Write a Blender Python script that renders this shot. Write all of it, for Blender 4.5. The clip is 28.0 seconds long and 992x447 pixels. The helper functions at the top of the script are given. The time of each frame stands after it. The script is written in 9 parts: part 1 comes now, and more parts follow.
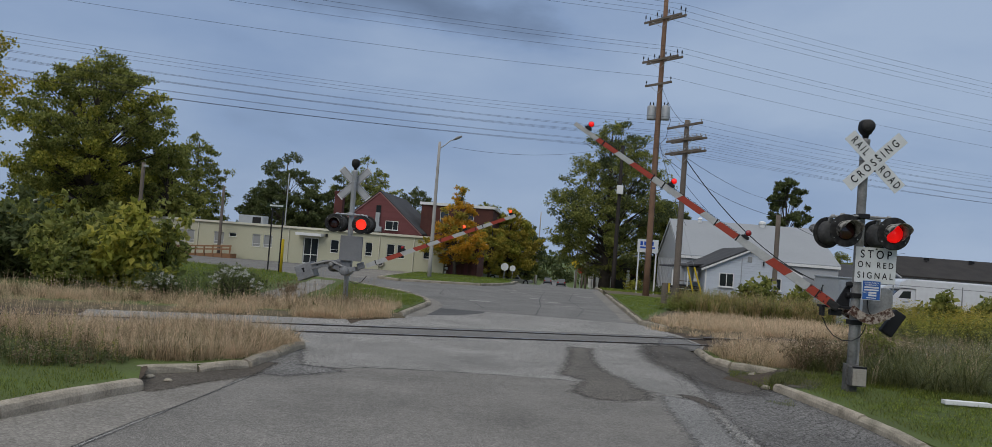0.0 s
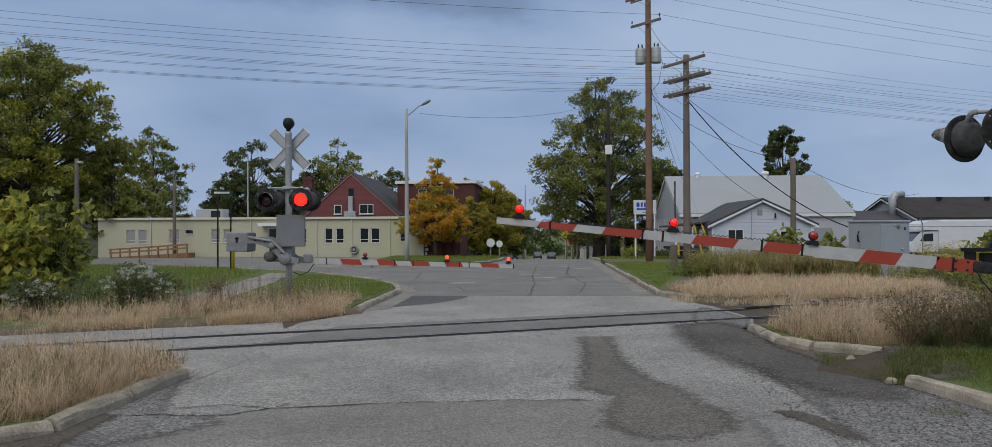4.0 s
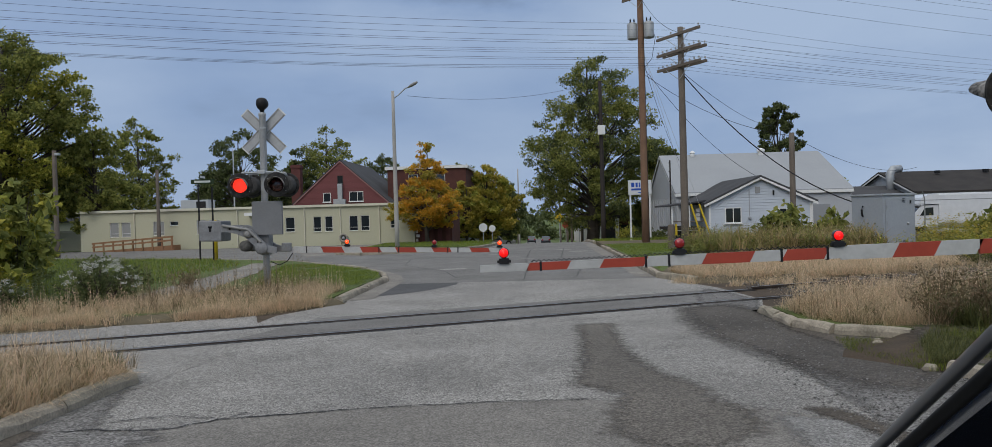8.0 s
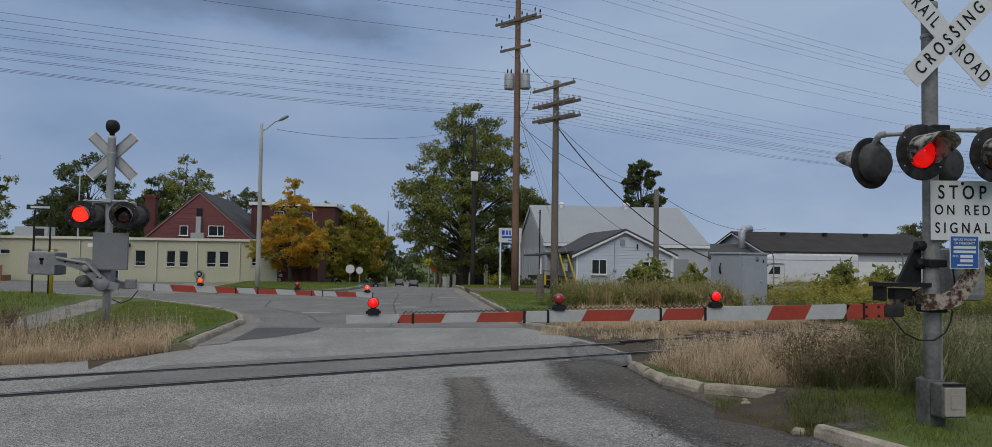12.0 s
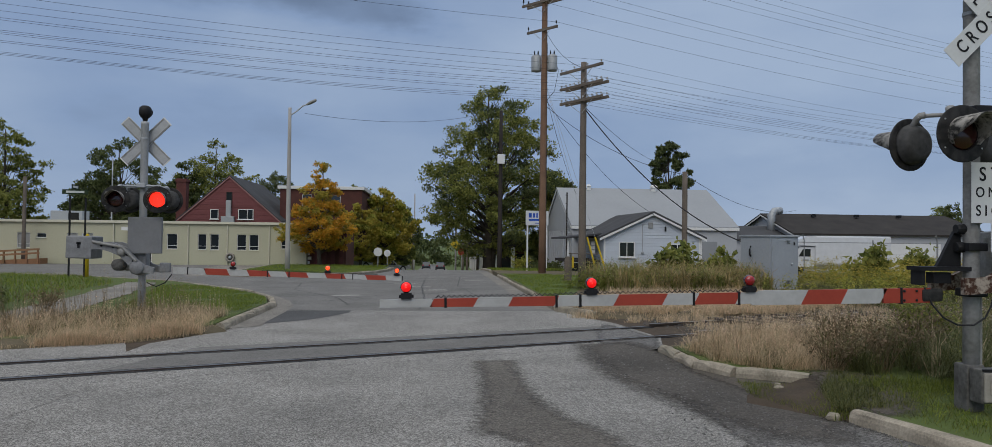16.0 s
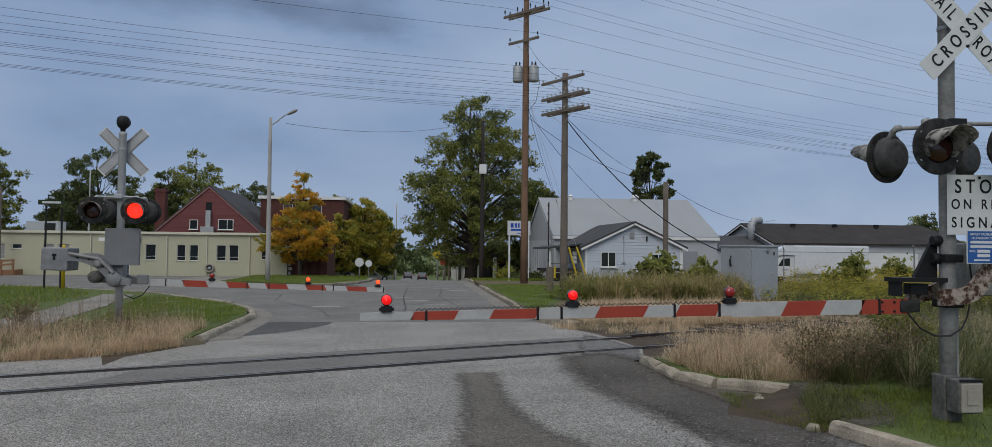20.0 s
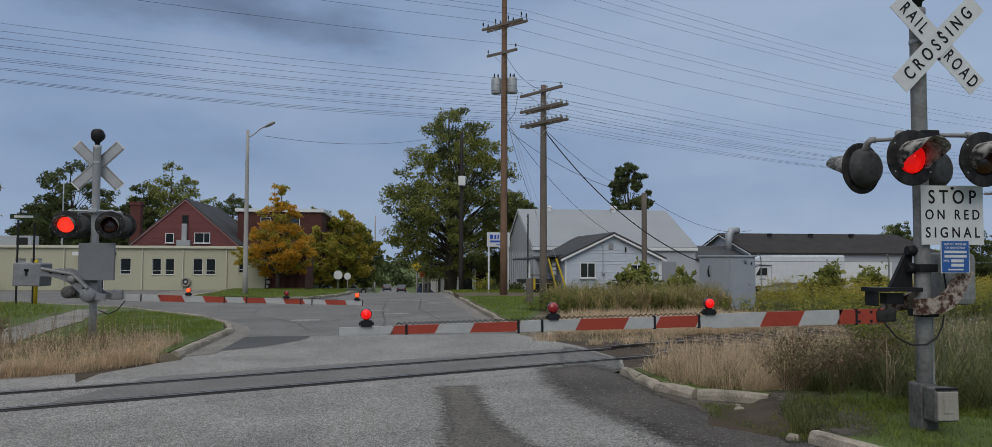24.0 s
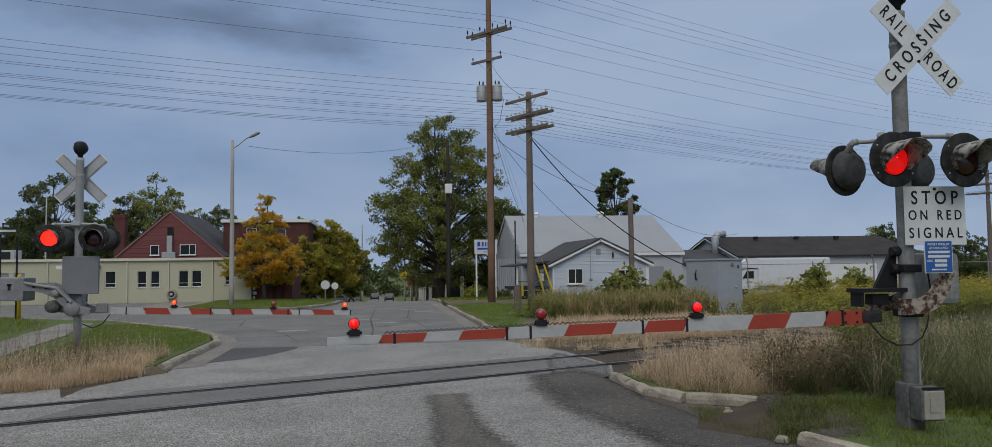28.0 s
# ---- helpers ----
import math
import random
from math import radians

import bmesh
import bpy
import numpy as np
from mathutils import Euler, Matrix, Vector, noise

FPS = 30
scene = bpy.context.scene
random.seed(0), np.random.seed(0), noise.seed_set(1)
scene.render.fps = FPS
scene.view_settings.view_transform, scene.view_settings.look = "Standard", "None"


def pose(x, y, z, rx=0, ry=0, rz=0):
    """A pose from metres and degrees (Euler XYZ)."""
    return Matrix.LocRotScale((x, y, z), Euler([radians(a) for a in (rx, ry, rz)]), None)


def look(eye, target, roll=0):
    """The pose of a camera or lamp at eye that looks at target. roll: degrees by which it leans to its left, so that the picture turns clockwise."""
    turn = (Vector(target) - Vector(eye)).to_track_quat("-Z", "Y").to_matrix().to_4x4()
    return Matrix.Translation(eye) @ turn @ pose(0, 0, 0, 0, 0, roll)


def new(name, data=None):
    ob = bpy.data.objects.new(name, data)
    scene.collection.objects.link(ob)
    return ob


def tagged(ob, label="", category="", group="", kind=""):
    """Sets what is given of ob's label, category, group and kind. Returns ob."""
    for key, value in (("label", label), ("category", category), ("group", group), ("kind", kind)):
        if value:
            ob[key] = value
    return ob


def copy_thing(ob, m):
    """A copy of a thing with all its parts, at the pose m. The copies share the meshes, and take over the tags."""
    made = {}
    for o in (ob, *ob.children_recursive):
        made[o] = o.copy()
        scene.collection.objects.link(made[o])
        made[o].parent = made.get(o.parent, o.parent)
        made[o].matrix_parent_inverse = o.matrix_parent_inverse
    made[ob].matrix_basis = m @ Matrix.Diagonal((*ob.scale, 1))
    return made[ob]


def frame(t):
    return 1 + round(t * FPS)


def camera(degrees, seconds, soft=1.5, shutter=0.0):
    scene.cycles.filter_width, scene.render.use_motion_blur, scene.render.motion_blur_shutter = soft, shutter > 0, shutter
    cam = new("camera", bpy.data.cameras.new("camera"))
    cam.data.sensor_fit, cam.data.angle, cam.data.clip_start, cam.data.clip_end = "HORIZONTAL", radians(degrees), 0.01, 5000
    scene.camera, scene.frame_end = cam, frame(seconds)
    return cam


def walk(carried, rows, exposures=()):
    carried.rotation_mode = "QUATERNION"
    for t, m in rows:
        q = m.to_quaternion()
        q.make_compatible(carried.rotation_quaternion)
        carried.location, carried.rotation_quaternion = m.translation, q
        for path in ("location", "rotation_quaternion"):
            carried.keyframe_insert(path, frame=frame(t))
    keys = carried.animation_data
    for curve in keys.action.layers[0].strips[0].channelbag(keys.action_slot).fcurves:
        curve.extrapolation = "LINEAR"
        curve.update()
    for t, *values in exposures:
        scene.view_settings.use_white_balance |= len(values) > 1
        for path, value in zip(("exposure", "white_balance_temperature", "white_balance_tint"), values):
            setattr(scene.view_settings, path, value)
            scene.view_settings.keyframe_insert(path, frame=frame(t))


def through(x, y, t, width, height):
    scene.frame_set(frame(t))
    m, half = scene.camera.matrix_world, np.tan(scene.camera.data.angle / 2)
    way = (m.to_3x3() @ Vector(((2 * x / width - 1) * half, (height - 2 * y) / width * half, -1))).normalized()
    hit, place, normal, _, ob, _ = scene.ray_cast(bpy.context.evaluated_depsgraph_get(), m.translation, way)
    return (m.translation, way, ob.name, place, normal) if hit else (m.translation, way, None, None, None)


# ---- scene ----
cam = camera(64.2, 28.0, 0.7)
PATH = [
    (0, (0.934, -0.286, 2.27), (0.78, 1.707, 2.334), 4.4),
    (0.5, (0.828, 1.092, 2.222), (0.561, 3.074, 2.274), 4.1),
    (1, (0.831, 1.964, 2.181), (0.349, 3.904, 2.212), 2.6),
    (1.5, (0.835, 2.67, 2.144), (0.302, 4.598, 2.165), 1.1),
    (2, (0.847, 3.198, 2.128), (0.318, 5.127, 2.153), 1.0),
    (2.5, (0.845, 3.71, 2.1), (0.373, 5.653, 2.13), 1.0),
    (3, (0.801, 4.273, 2.058), (0.522, 6.253, 2.087), 1.0),
    (3.5, (0.76, 4.731, 2.008), (0.609, 6.725, 2.035), 1.1),
    (5.5, (0.822, 5.749, 1.892), (0.728, 7.746, 1.836), -2.8),
    (6, (0.792, 5.886, 1.894), (0.698, 7.884, 1.85), -2.6),
    (6.5, (0.791, 5.962, 1.868), (0.7, 7.96, 1.835), -2.5),
    (7, (0.803, 6.069, 1.861), (0.706, 8.067, 1.834), -2.2),
    (7.5, (0.8, 6.176, 1.866), (0.702, 8.174, 1.841), -1.8),
    (8, (0.802, 6.273, 1.871), (0.701, 8.27, 1.846), -1.6),
    (8.5, (0.798, 6.359, 1.871), (0.687, 8.356, 1.847), -1.7),
    (9, (0.804, 6.465, 1.889), (0.692, 8.461, 1.869), 1.2),
    (9.5, (0.751, 6.613, 1.908), (0.644, 8.61, 1.896), 1.9),
    (10, (0.742, 6.741, 1.892), (0.725, 8.741, 1.88), 1.4),
    (10.5, (0.741, 6.83, 1.918), (0.844, 8.827, 1.908), 2.1),
    (11, (0.749, 6.893, 1.915), (0.931, 8.885, 1.92), 1.9),
    (11.5, (0.752, 6.87, 1.935), (0.958, 8.858, 1.992), 1.4),
    (12, (0.741, 6.832, 1.925), (0.97, 8.817, 2.008), 0.8),
    (12.5, (0.77, 6.779, 1.921), (0.994, 8.763, 2.029), 0.6),
    (14.5, (0.691, 6.857, 1.943), (0.824, 8.851, 2.019), 0.7),
    (15, (0.683, 6.858, 1.943), (0.832, 8.852, 2.001), 0.7),
    (15.5, (0.69, 6.848, 1.937), (0.849, 8.841, 1.983), 0.6),
    (16, (0.681, 6.843, 1.943), (0.845, 8.835, 1.981), 0.7),
    (16.5, (0.684, 6.859, 1.946), (0.853, 8.852, 1.982), 0.8),
    (17, (0.669, 6.851, 1.951), (0.838, 8.844, 1.983), 0.7),
    (17.5, (0.66, 6.851, 1.944), (0.832, 8.843, 1.976), 0.8),
    (18, (0.665, 6.852, 1.95), (0.838, 8.844, 1.986), 0.8),
    (18.5, (0.677, 6.856, 1.957), (0.852, 8.847, 2.006), 0.7),
    (19, (0.682, 6.857, 1.957), (0.865, 8.848, 2.014), 0.6),
    (19.5, (0.687, 6.863, 1.963), (0.882, 8.852, 2.023), 0.6),
    (20, (0.693, 6.861, 1.971), (0.902, 8.849, 2.034), 0.6),
    (20.5, (0.681, 6.859, 1.966), (0.902, 8.846, 2.036), 0.6),
    (21, (0.679, 6.869, 1.961), (0.914, 8.853, 2.037), 0.5),
    (21.5, (0.677, 6.86, 1.959), (0.921, 8.844, 2.039), 0.5),
    (23.5, (0.665, 6.861, 1.969), (0.928, 8.842, 2.059), 0.4),
    (24, (0.686, 6.875, 1.988), (0.947, 8.856, 2.08), 0.2),
    (24.5, (0.708, 6.871, 1.99), (0.972, 8.851, 2.089), 0.2),
    (25, (0.714, 6.87, 1.986), (0.988, 8.849, 2.095), 0.1),
    (25.5, (0.715, 6.874, 1.997), (0.994, 8.851, 2.108), -0.2),
    (26, (0.707, 6.876, 1.99), (0.993, 8.852, 2.102), -0.4),
    (26.5, (0.708, 6.876, 1.989), (1.001, 8.852, 2.1), -0.5),
    (27, (0.693, 6.867, 1.984), (0.988, 8.842, 2.096), -0.6),
    (27.5, (0.69, 6.866, 1.968), (0.985, 8.841, 2.08), -0.6),
    (28, (0.689, 6.875, 1.986), (0.982, 8.85, 2.096), -0.7),
]
walk(cam, [(t, look(eye, target, roll)) for t, eye, target, roll in PATH], [(0, -0.15), (2, -0.08), (5.5, -0.02), (9.5, -0.01), (11.5, -0.19), (15, -0.16), (28, -0.2)])

# ---- light ----
scene.view_settings.exposure = 0.0
world = bpy.data.worlds.new("overcast_sky")
scene.world = world
world.use_nodes = True
wn, wl = world.node_tree.nodes, world.node_tree.links
wn.clear()
SUN_EL, SUN_AZ = radians(38), radians(250)
sky = wn.new("ShaderNodeTexSky")
sky.sky_type, sky.sun_disc = "NISHITA", False
sky.sun_elevation, sky.sun_rotation = SUN_EL, SUN_AZ
sky.air_density, sky.dust_density, sky.ozone_density = 1.0, 2.0, 2.0
coord = wn.new("ShaderNodeTexCoord")
lift = wn.new("ShaderNodeMapping")
lift.inputs["Scale"].default_value = (1.0, 1.0, 2.6)
lift.inputs["Location"].default_value = (0.35, 0.9, 0.2)
wl.new(coord.outputs["Generated"], lift.inputs["Vector"])
cl = wn.new("ShaderNodeTexNoise")
cl.inputs["Scale"].default_value, cl.inputs["Detail"].default_value, cl.inputs["Roughness"].default_value = 2.6, 6.0, 0.5
wl.new(lift.outputs["Vector"], cl.inputs["Vector"])
ramp = wn.new("ShaderNodeValToRGB")
ramp.color_ramp.elements[0].position, ramp.color_ramp.elements[0].color = 0.27, (0.132, 0.186, 0.292, 1)
ramp.color_ramp.elements[1].position, ramp.color_ramp.elements[1].color = 0.66, (0.372, 0.473, 0.645, 1)
mid = ramp.color_ramp.elements.new(0.45)
mid.color = (0.253, 0.352, 0.545, 1)


def calc(op, a, b, c=None):
    """One arithmetic node of the sky; a, b and c are sockets or numbers."""
    k = wn.new("ShaderNodeMath")
    k.operation = op
    for i, v in enumerate((a, b, c)):
        if isinstance(v, (int, float)):
            k.inputs[i].default_value = v
        elif v is not None:
            wl.new(v, k.inputs[i])
    return k.outputs[0]


side = wn.new("ShaderNodeSeparateXYZ")
wl.new(coord.outputs["Generated"], side.inputs[0])
tone = calc("MULTIPLY_ADD", cl.outputs["Fac"], 0.55, 0.265)
tone = calc("MULTIPLY_ADD", side.outputs["X"], 0.09, tone)
tone = calc("MULTIPLY_ADD", side.outputs["Z"], -0.30, tone)
# ragged cloud edges: the look-up direction is stirred by a finer noise
stir, bent = wn.new("ShaderNodeTexNoise"), wn.new("ShaderNodeVectorMath")
stir.inputs["Scale"].default_value, stir.inputs["Detail"].default_value, stir.inputs["Roughness"].default_value = 6.5, 5.0, 0.6
wl.new(lift.outputs["Vector"], stir.inputs["Vector"])
bent.operation = "MULTIPLY_ADD"
wl.new(stir.outputs["Color"], bent.inputs[0])
bent.inputs[1].default_value = (0.17, 0.17, 0.075)
wl.new(coord.outputs["Generated"], bent.inputs[2])
# dark cloud heaps and pale breaks in the deck: direction, half width, half height, depth
for cx, cy, cz, wide, tall, deep in (
        (-0.105, 0.957, 0.278, 0.105, 0.036, -0.15), (-0.27, 0.920, 0.300, 0.13, 0.040, -0.16), (-0.43, 0.880, 0.215, 0.15, 0.040, -0.07), (0.27, 0.951, 0.140, 0.17, 0.026, -0.08),
        (0.50, 0.850, 0.085, 0.22, 0.030, -0.08), (0.44, 0.870, 0.240, 0.33, 0.110, 0.13), (0.0, 0.968, 0.205, 0.22, 0.060, 0.05), (-0.60, 0.780, 0.190, 0.20, 0.130, 0.12), (-0.33, 0.92, 0.13, 0.25, 0.045, -0.04)):
    away, size, span, fade = wn.new("ShaderNodeVectorMath"), wn.new("ShaderNodeVectorMath"), wn.new("ShaderNodeVectorMath"), wn.new("ShaderNodeMapRange")
    away.operation, size.operation, span.operation = "SUBTRACT", "DIVIDE", "LENGTH"
    wl.new(bent.outputs[0], away.inputs[0])
    away.inputs[1].default_value = (cx + 0.085, cy + 0.085, cz + 0.037)
    wl.new(away.outputs[0], size.inputs[0])
    size.inputs[1].default_value = (wide, 0.5, tall)
    wl.new(size.outputs[0], span.inputs[0])
    fade.interpolation_type = "SMOOTHSTEP"
    fade.inputs["From Min"].default_value, fade.inputs["From Max"].default_value = 0.25, 1.5
    fade.inputs["To Min"].default_value, fade.inputs["To Max"].default_value = deep, 0.0
    wl.new(span.outputs["Value"], fade.inputs["Value"])
    tone = calc("ADD", tone, fade.outputs["Result"])
tone = calc("MULTIPLY_ADD", stir.outputs["Fac"], 0.07, tone)
wl.new(calc("ADD", tone, -0.005), ramp.inputs["Fac"])
bg_sky, bg_cloud, both, wout = wn.new("ShaderNodeBackground"), wn.new("ShaderNodeBackground"), wn.new("ShaderNodeMixShader"), wn.new("ShaderNodeOutputWorld")
wl.new(sky.outputs["Color"], bg_sky.inputs["Color"])
bg_sky.inputs["Strength"].default_value = 0.06
up = wn.new("ShaderNodeSeparateXYZ")
wl.new(coord.outputs["Generated"], up.inputs[0])
high = wn.new("ShaderNodeMapRange")
high.interpolation_type = "SMOOTHSTEP"
high.inputs["From Min"].default_value, high.inputs["From Max"].default_value = 0.38, 0.95
wl.new(up.outputs["Z"], high.inputs["Value"])
zen = wn.new("ShaderNodeMix")
zen.data_type = "RGBA"
zen.inputs["B"].default_value = (1.22, 1.27, 1.32, 1)
wl.new(high.outputs["Result"], zen.inputs["Factor"])
wl.new(ramp.outputs["Color"], zen.inputs["A"])
wl.new(zen.outputs["Result"], bg_cloud.inputs["Color"])
bg_cloud.inputs["Strength"].default_value = 1.12
both.inputs["Fac"].default_value = 0.86
wl.new(bg_sky.outputs[0], both.inputs[1])
wl.new(bg_cloud.outputs[0], both.inputs[2])
wl.new(both.outputs[0], wout.inputs["Surface"])

sun = new("sun", bpy.data.lights.new("sun", "SUN"))
sun.data.energy, sun.data.angle, sun.data.color = 1.2, radians(40), (1.0, 0.95, 0.88)
sun.matrix_world = pose(0, 0, 60, 52, 0, -20)


# ---- materials ----
def material(name, base, dark=None, rough=0.8, metal=0.0, scale=3.0, fine=40.0, bump=0.15, bump_dist=0.01, amount=0.6, spread=0.0, per="", coat=0.0, space="Object"):
    """A node material: two colours mixed by a coarse and a fine noise, with fine relief. spread: random value shift per object or per island."""
    m = bpy.data.materials.new(name)
    m.use_nodes = True
    n, l = m.node_tree.nodes, m.node_tree.links
    bsdf = n["Principled BSDF"]
    dark = dark or tuple(c * 0.72 for c in base)
    tc = n.new("ShaderNodeTexCoord")
    a, b = n.new("ShaderNodeTexNoise"), n.new("ShaderNodeTexNoise")
    for t, s, d in ((a, scale, 4.0), (b, fine, 3.0)):
        t.inputs["Scale"].default_value, t.inputs["Detail"].default_value = s, d
        l.new(tc.outputs[space], t.inputs["Vector"])
    mix = n.new("ShaderNodeMath")
    mix.operation = "MULTIPLY_ADD"
    l.new(a.outputs["Fac"], mix.inputs[0])
    mix.inputs[1].default_value = 0.6
    half = n.new("ShaderNodeMath")
    half.operation = "MULTIPLY"
    l.new(b.outputs["Fac"], half.inputs[0])
    half.inputs[1].default_value = 0.4
    l.new(half.outputs[0], mix.inputs[2])
    r = n.new("ShaderNodeMapRange")
    r.inputs["From Min"].default_value, r.inputs["From Max"].default_value = 0.5 - 0.5 * 0.45 / max(amount, 0.05), 0.5 + 0.5 * 0.45 / max(amount, 0.05)
    l.new(mix.outputs[0], r.inputs["Value"])
    c = n.new("ShaderNodeMix")
    c.data_type = "RGBA"
    c.inputs["A"].default_value, c.inputs["B"].default_value = (*dark, 1), (*base, 1)
    l.new(r.outputs["Result"], c.inputs["Factor"])
    out = c.outputs["Result"]
    if spread:
        src = n.new("ShaderNodeObjectInfo").outputs["Random"] if per == "object" else n.new("ShaderNodeNewGeometry").outputs["Random Per Island"]
        hv = n.new("ShaderNodeHueSaturation")
        vr = n.new("ShaderNodeMapRange")
        vr.inputs["To Min"].default_value, vr.inputs["To Max"].default_value = 1 - spread, 1 + spread
        l.new(src, vr.inputs["Value"])
        l.new(vr.outputs["Result"], hv.inputs["Value"])
        hr = n.new("ShaderNodeMapRange")
        hr.inputs["To Min"].default_value, hr.inputs["To Max"].default_value = 0.5 + 0.03 * spread, 0.5 - 0.06 * spread
        l.new(src, hr.inputs["Value"])
        l.new(hr.outputs["Result"], hv.inputs["Hue"])
        l.new(out, hv.inputs["Color"])
        out = hv.outputs["Color"]
    l.new(out, bsdf.inputs["Base Color"])
    bsdf.inputs["Roughness"].default_value, bsdf.inputs["Metallic"].default_value = rough, metal
    bsdf.inputs["Coat Weight"].default_value = coat
    bsdf.inputs["Specular IOR Level"].default_value = 0.5 if rough < 0.5 else 0.22
    if bump:
        bp = n.new("ShaderNodeBump")
        bp.inputs["Strength"].default_value, bp.inputs["Distance"].default_value = bump, bump_dist
        l.new(mix.outputs[0], bp.inputs["Height"])
        l.new(bp.outputs["Normal"], bsdf.inputs["Normal"])
    return m


def leafy(name, base, spread=0.45, through=0.3):
    """Foliage: leaves that vary one by one and let some light through."""
    m = material(name, base, rough=0.6, spread=spread, bump=0, scale=0.35, fine=6, amount=0.9)
    n, l = m.node_tree.nodes, m.node_tree.links
    bsdf, out = n["Principled BSDF"], n["Material Output"]
    tr, mx = n.new("ShaderNodeBsdfTranslucent"), n.new("ShaderNodeMixShader")
    l.new(bsdf.inputs["Base Color"].links[0].from_socket, tr.inputs["Color"])
    mx.inputs["Fac"].default_value = through
    l.new(bsdf.outputs[0], mx.inputs[1])
    l.new(tr.outputs[0], mx.inputs[2])
    l.new(mx.outputs[0], out.inputs["Surface"])
    return m


def glow(name, colour, strength, facet=70.0):
    """A lit lens: its pressed facets glow unevenly."""
    m = bpy.data.materials.new(name)
    m.use_nodes = True
    n, l = m.node_tree.nodes, m.node_tree.links
    b = n["Principled BSDF"]
    b.inputs["Base Color"].default_value = (*colour, 1)
    b.inputs["Emission Color"].default_value = (*colour, 1)
    tc, vo, sp, mr = n.new("ShaderNodeTexCoord"), n.new("ShaderNodeTexVoronoi"), n.new("ShaderNodeSeparateColor"), n.new("ShaderNodeMapRange")
    vo.inputs["Scale"].default_value = facet
    mr.inputs["To Min"].default_value, mr.inputs["To Max"].default_value = strength * 0.6, strength * 1.4
    l.new(tc.outputs["Object"], vo.inputs["Vector"])
    l.new(vo.outputs["Color"], sp.inputs[0])
    l.new(sp.outputs[0], mr.inputs["Value"])
    l.new(mr.outputs["Result"], b.inputs["Emission Strength"])
    b.inputs["Roughness"].default_value = 0.3
    return m


def glass(name, tint=(0.02, 0.025, 0.03), rough=0.05):
    return material(name, tint, tint, rough=rough, bump=0, coat=0.4, scale=2, fine=5)


M = {}


def asphalt(name, base, stone, blotch, seed=0.0, grain=75.0, rough_bump=0.7):
    """Road surface: dark binder, pale stone chips, and broad worn blotches."""
    m = bpy.data.materials.new(name)
    m.use_nodes = True
    n, l = m.node_tree.nodes, m.node_tree.links
    bsdf = n["Principled BSDF"]
    tc = n.new("ShaderNodeTexCoord")
    mp = n.new("ShaderNodeMapping")
    mp.inputs["Location"].default_value = (seed, seed * 0.7, 0)
    l.new(tc.outputs["Object"], mp.inputs["Vector"])
    fine, mid, big = n.new("ShaderNodeTexNoise"), n.new("ShaderNodeTexNoise"), n.new("ShaderNodeTexNoise")
    for t, sc, d in ((fine, grain, 3.5), (mid, 9.0, 4.0), (big, 0.55, 5.0)):
        t.inputs["Scale"].default_value, t.inputs["Detail"].default_value, t.inputs["Roughness"].default_value = sc, d, 0.6
        l.new(mp.outputs["Vector"], t.inputs["Vector"])
    spk = n.new("ShaderNodeMapRange")
    spk.inputs["From Min"].default_value, spk.inputs["From Max"].default_value = 0.40, 0.66
    l.new(fine.outputs["Fac"], spk.inputs["Value"])
    c1 = n.new("ShaderNodeMix")
    c1.data_type = "RGBA"
    c1.inputs["A"].default_value, c1.inputs["B"].default_value = (*base, 1), (*stone, 1)
    chip = n.new("ShaderNodeTexVoronoi")
    chip.inputs["Scale"].default_value = grain * 0.95
    l.new(mp.outputs["Vector"], chip.inputs["Vector"])
    tint = n.new("ShaderNodeSeparateColor")
    l.new(chip.outputs["Color"], tint.inputs[0])
    pick = n.new("ShaderNodeMapRange")
    pick.inputs["From Min"].default_value, pick.inputs["From Max"].default_value = 0.25, 1.0
    l.new(tint.outputs[0], pick.inputs["Value"])
    grit_mix = n.new("ShaderNodeMix")
    grit_mix.inputs["Factor"].default_value = 0.58
    l.new(spk.outputs["Result"], grit_mix.inputs["A"])
    l.new(pick.outputs["Result"], grit_mix.inputs["B"])
    l.new(grit_mix.outputs["Result"], c1.inputs["Factor"])
    bl = n.new("ShaderNodeMath")
    bl.operation = "MULTIPLY_ADD"
    l.new(mid.outputs["Fac"], bl.inputs[0])
    bl.inputs[1].default_value = 0.45
    l.new(big.outputs["Fac"], bl.inputs[2])
    br = n.new("ShaderNodeMapRange")
    br.inputs["From Min"].default_value, br.inputs["From Max"].default_value = 0.45, 1.0
    br.inputs["To Min"].default_value, br.inputs["To Max"].default_value = 1 - blotch, 1 + blotch
    l.new(bl.outputs[0], br.inputs["Value"])
    hv = n.new("ShaderNodeHueSaturation")
    l.new(br.outputs["Result"], hv.inputs["Value"])
    l.new(c1.outputs["Result"], hv.inputs["Color"])
    l.new(hv.outputs["Color"], bsdf.inputs["Base Color"])
    bsdf.inputs["Roughness"].default_value = 0.92
    bsdf.inputs["Specular IOR Level"].default_value = 0.25
    bp = n.new("ShaderNodeBump")
    bp.inputs["Strength"].default_value, bp.inputs["Distance"].default_value = rough_bump, 0.012
    l.new(fine.outputs["Fac"], bp.inputs["Height"])
    l.new(bp.outputs["Normal"], bsdf.inputs["Normal"])
    return m


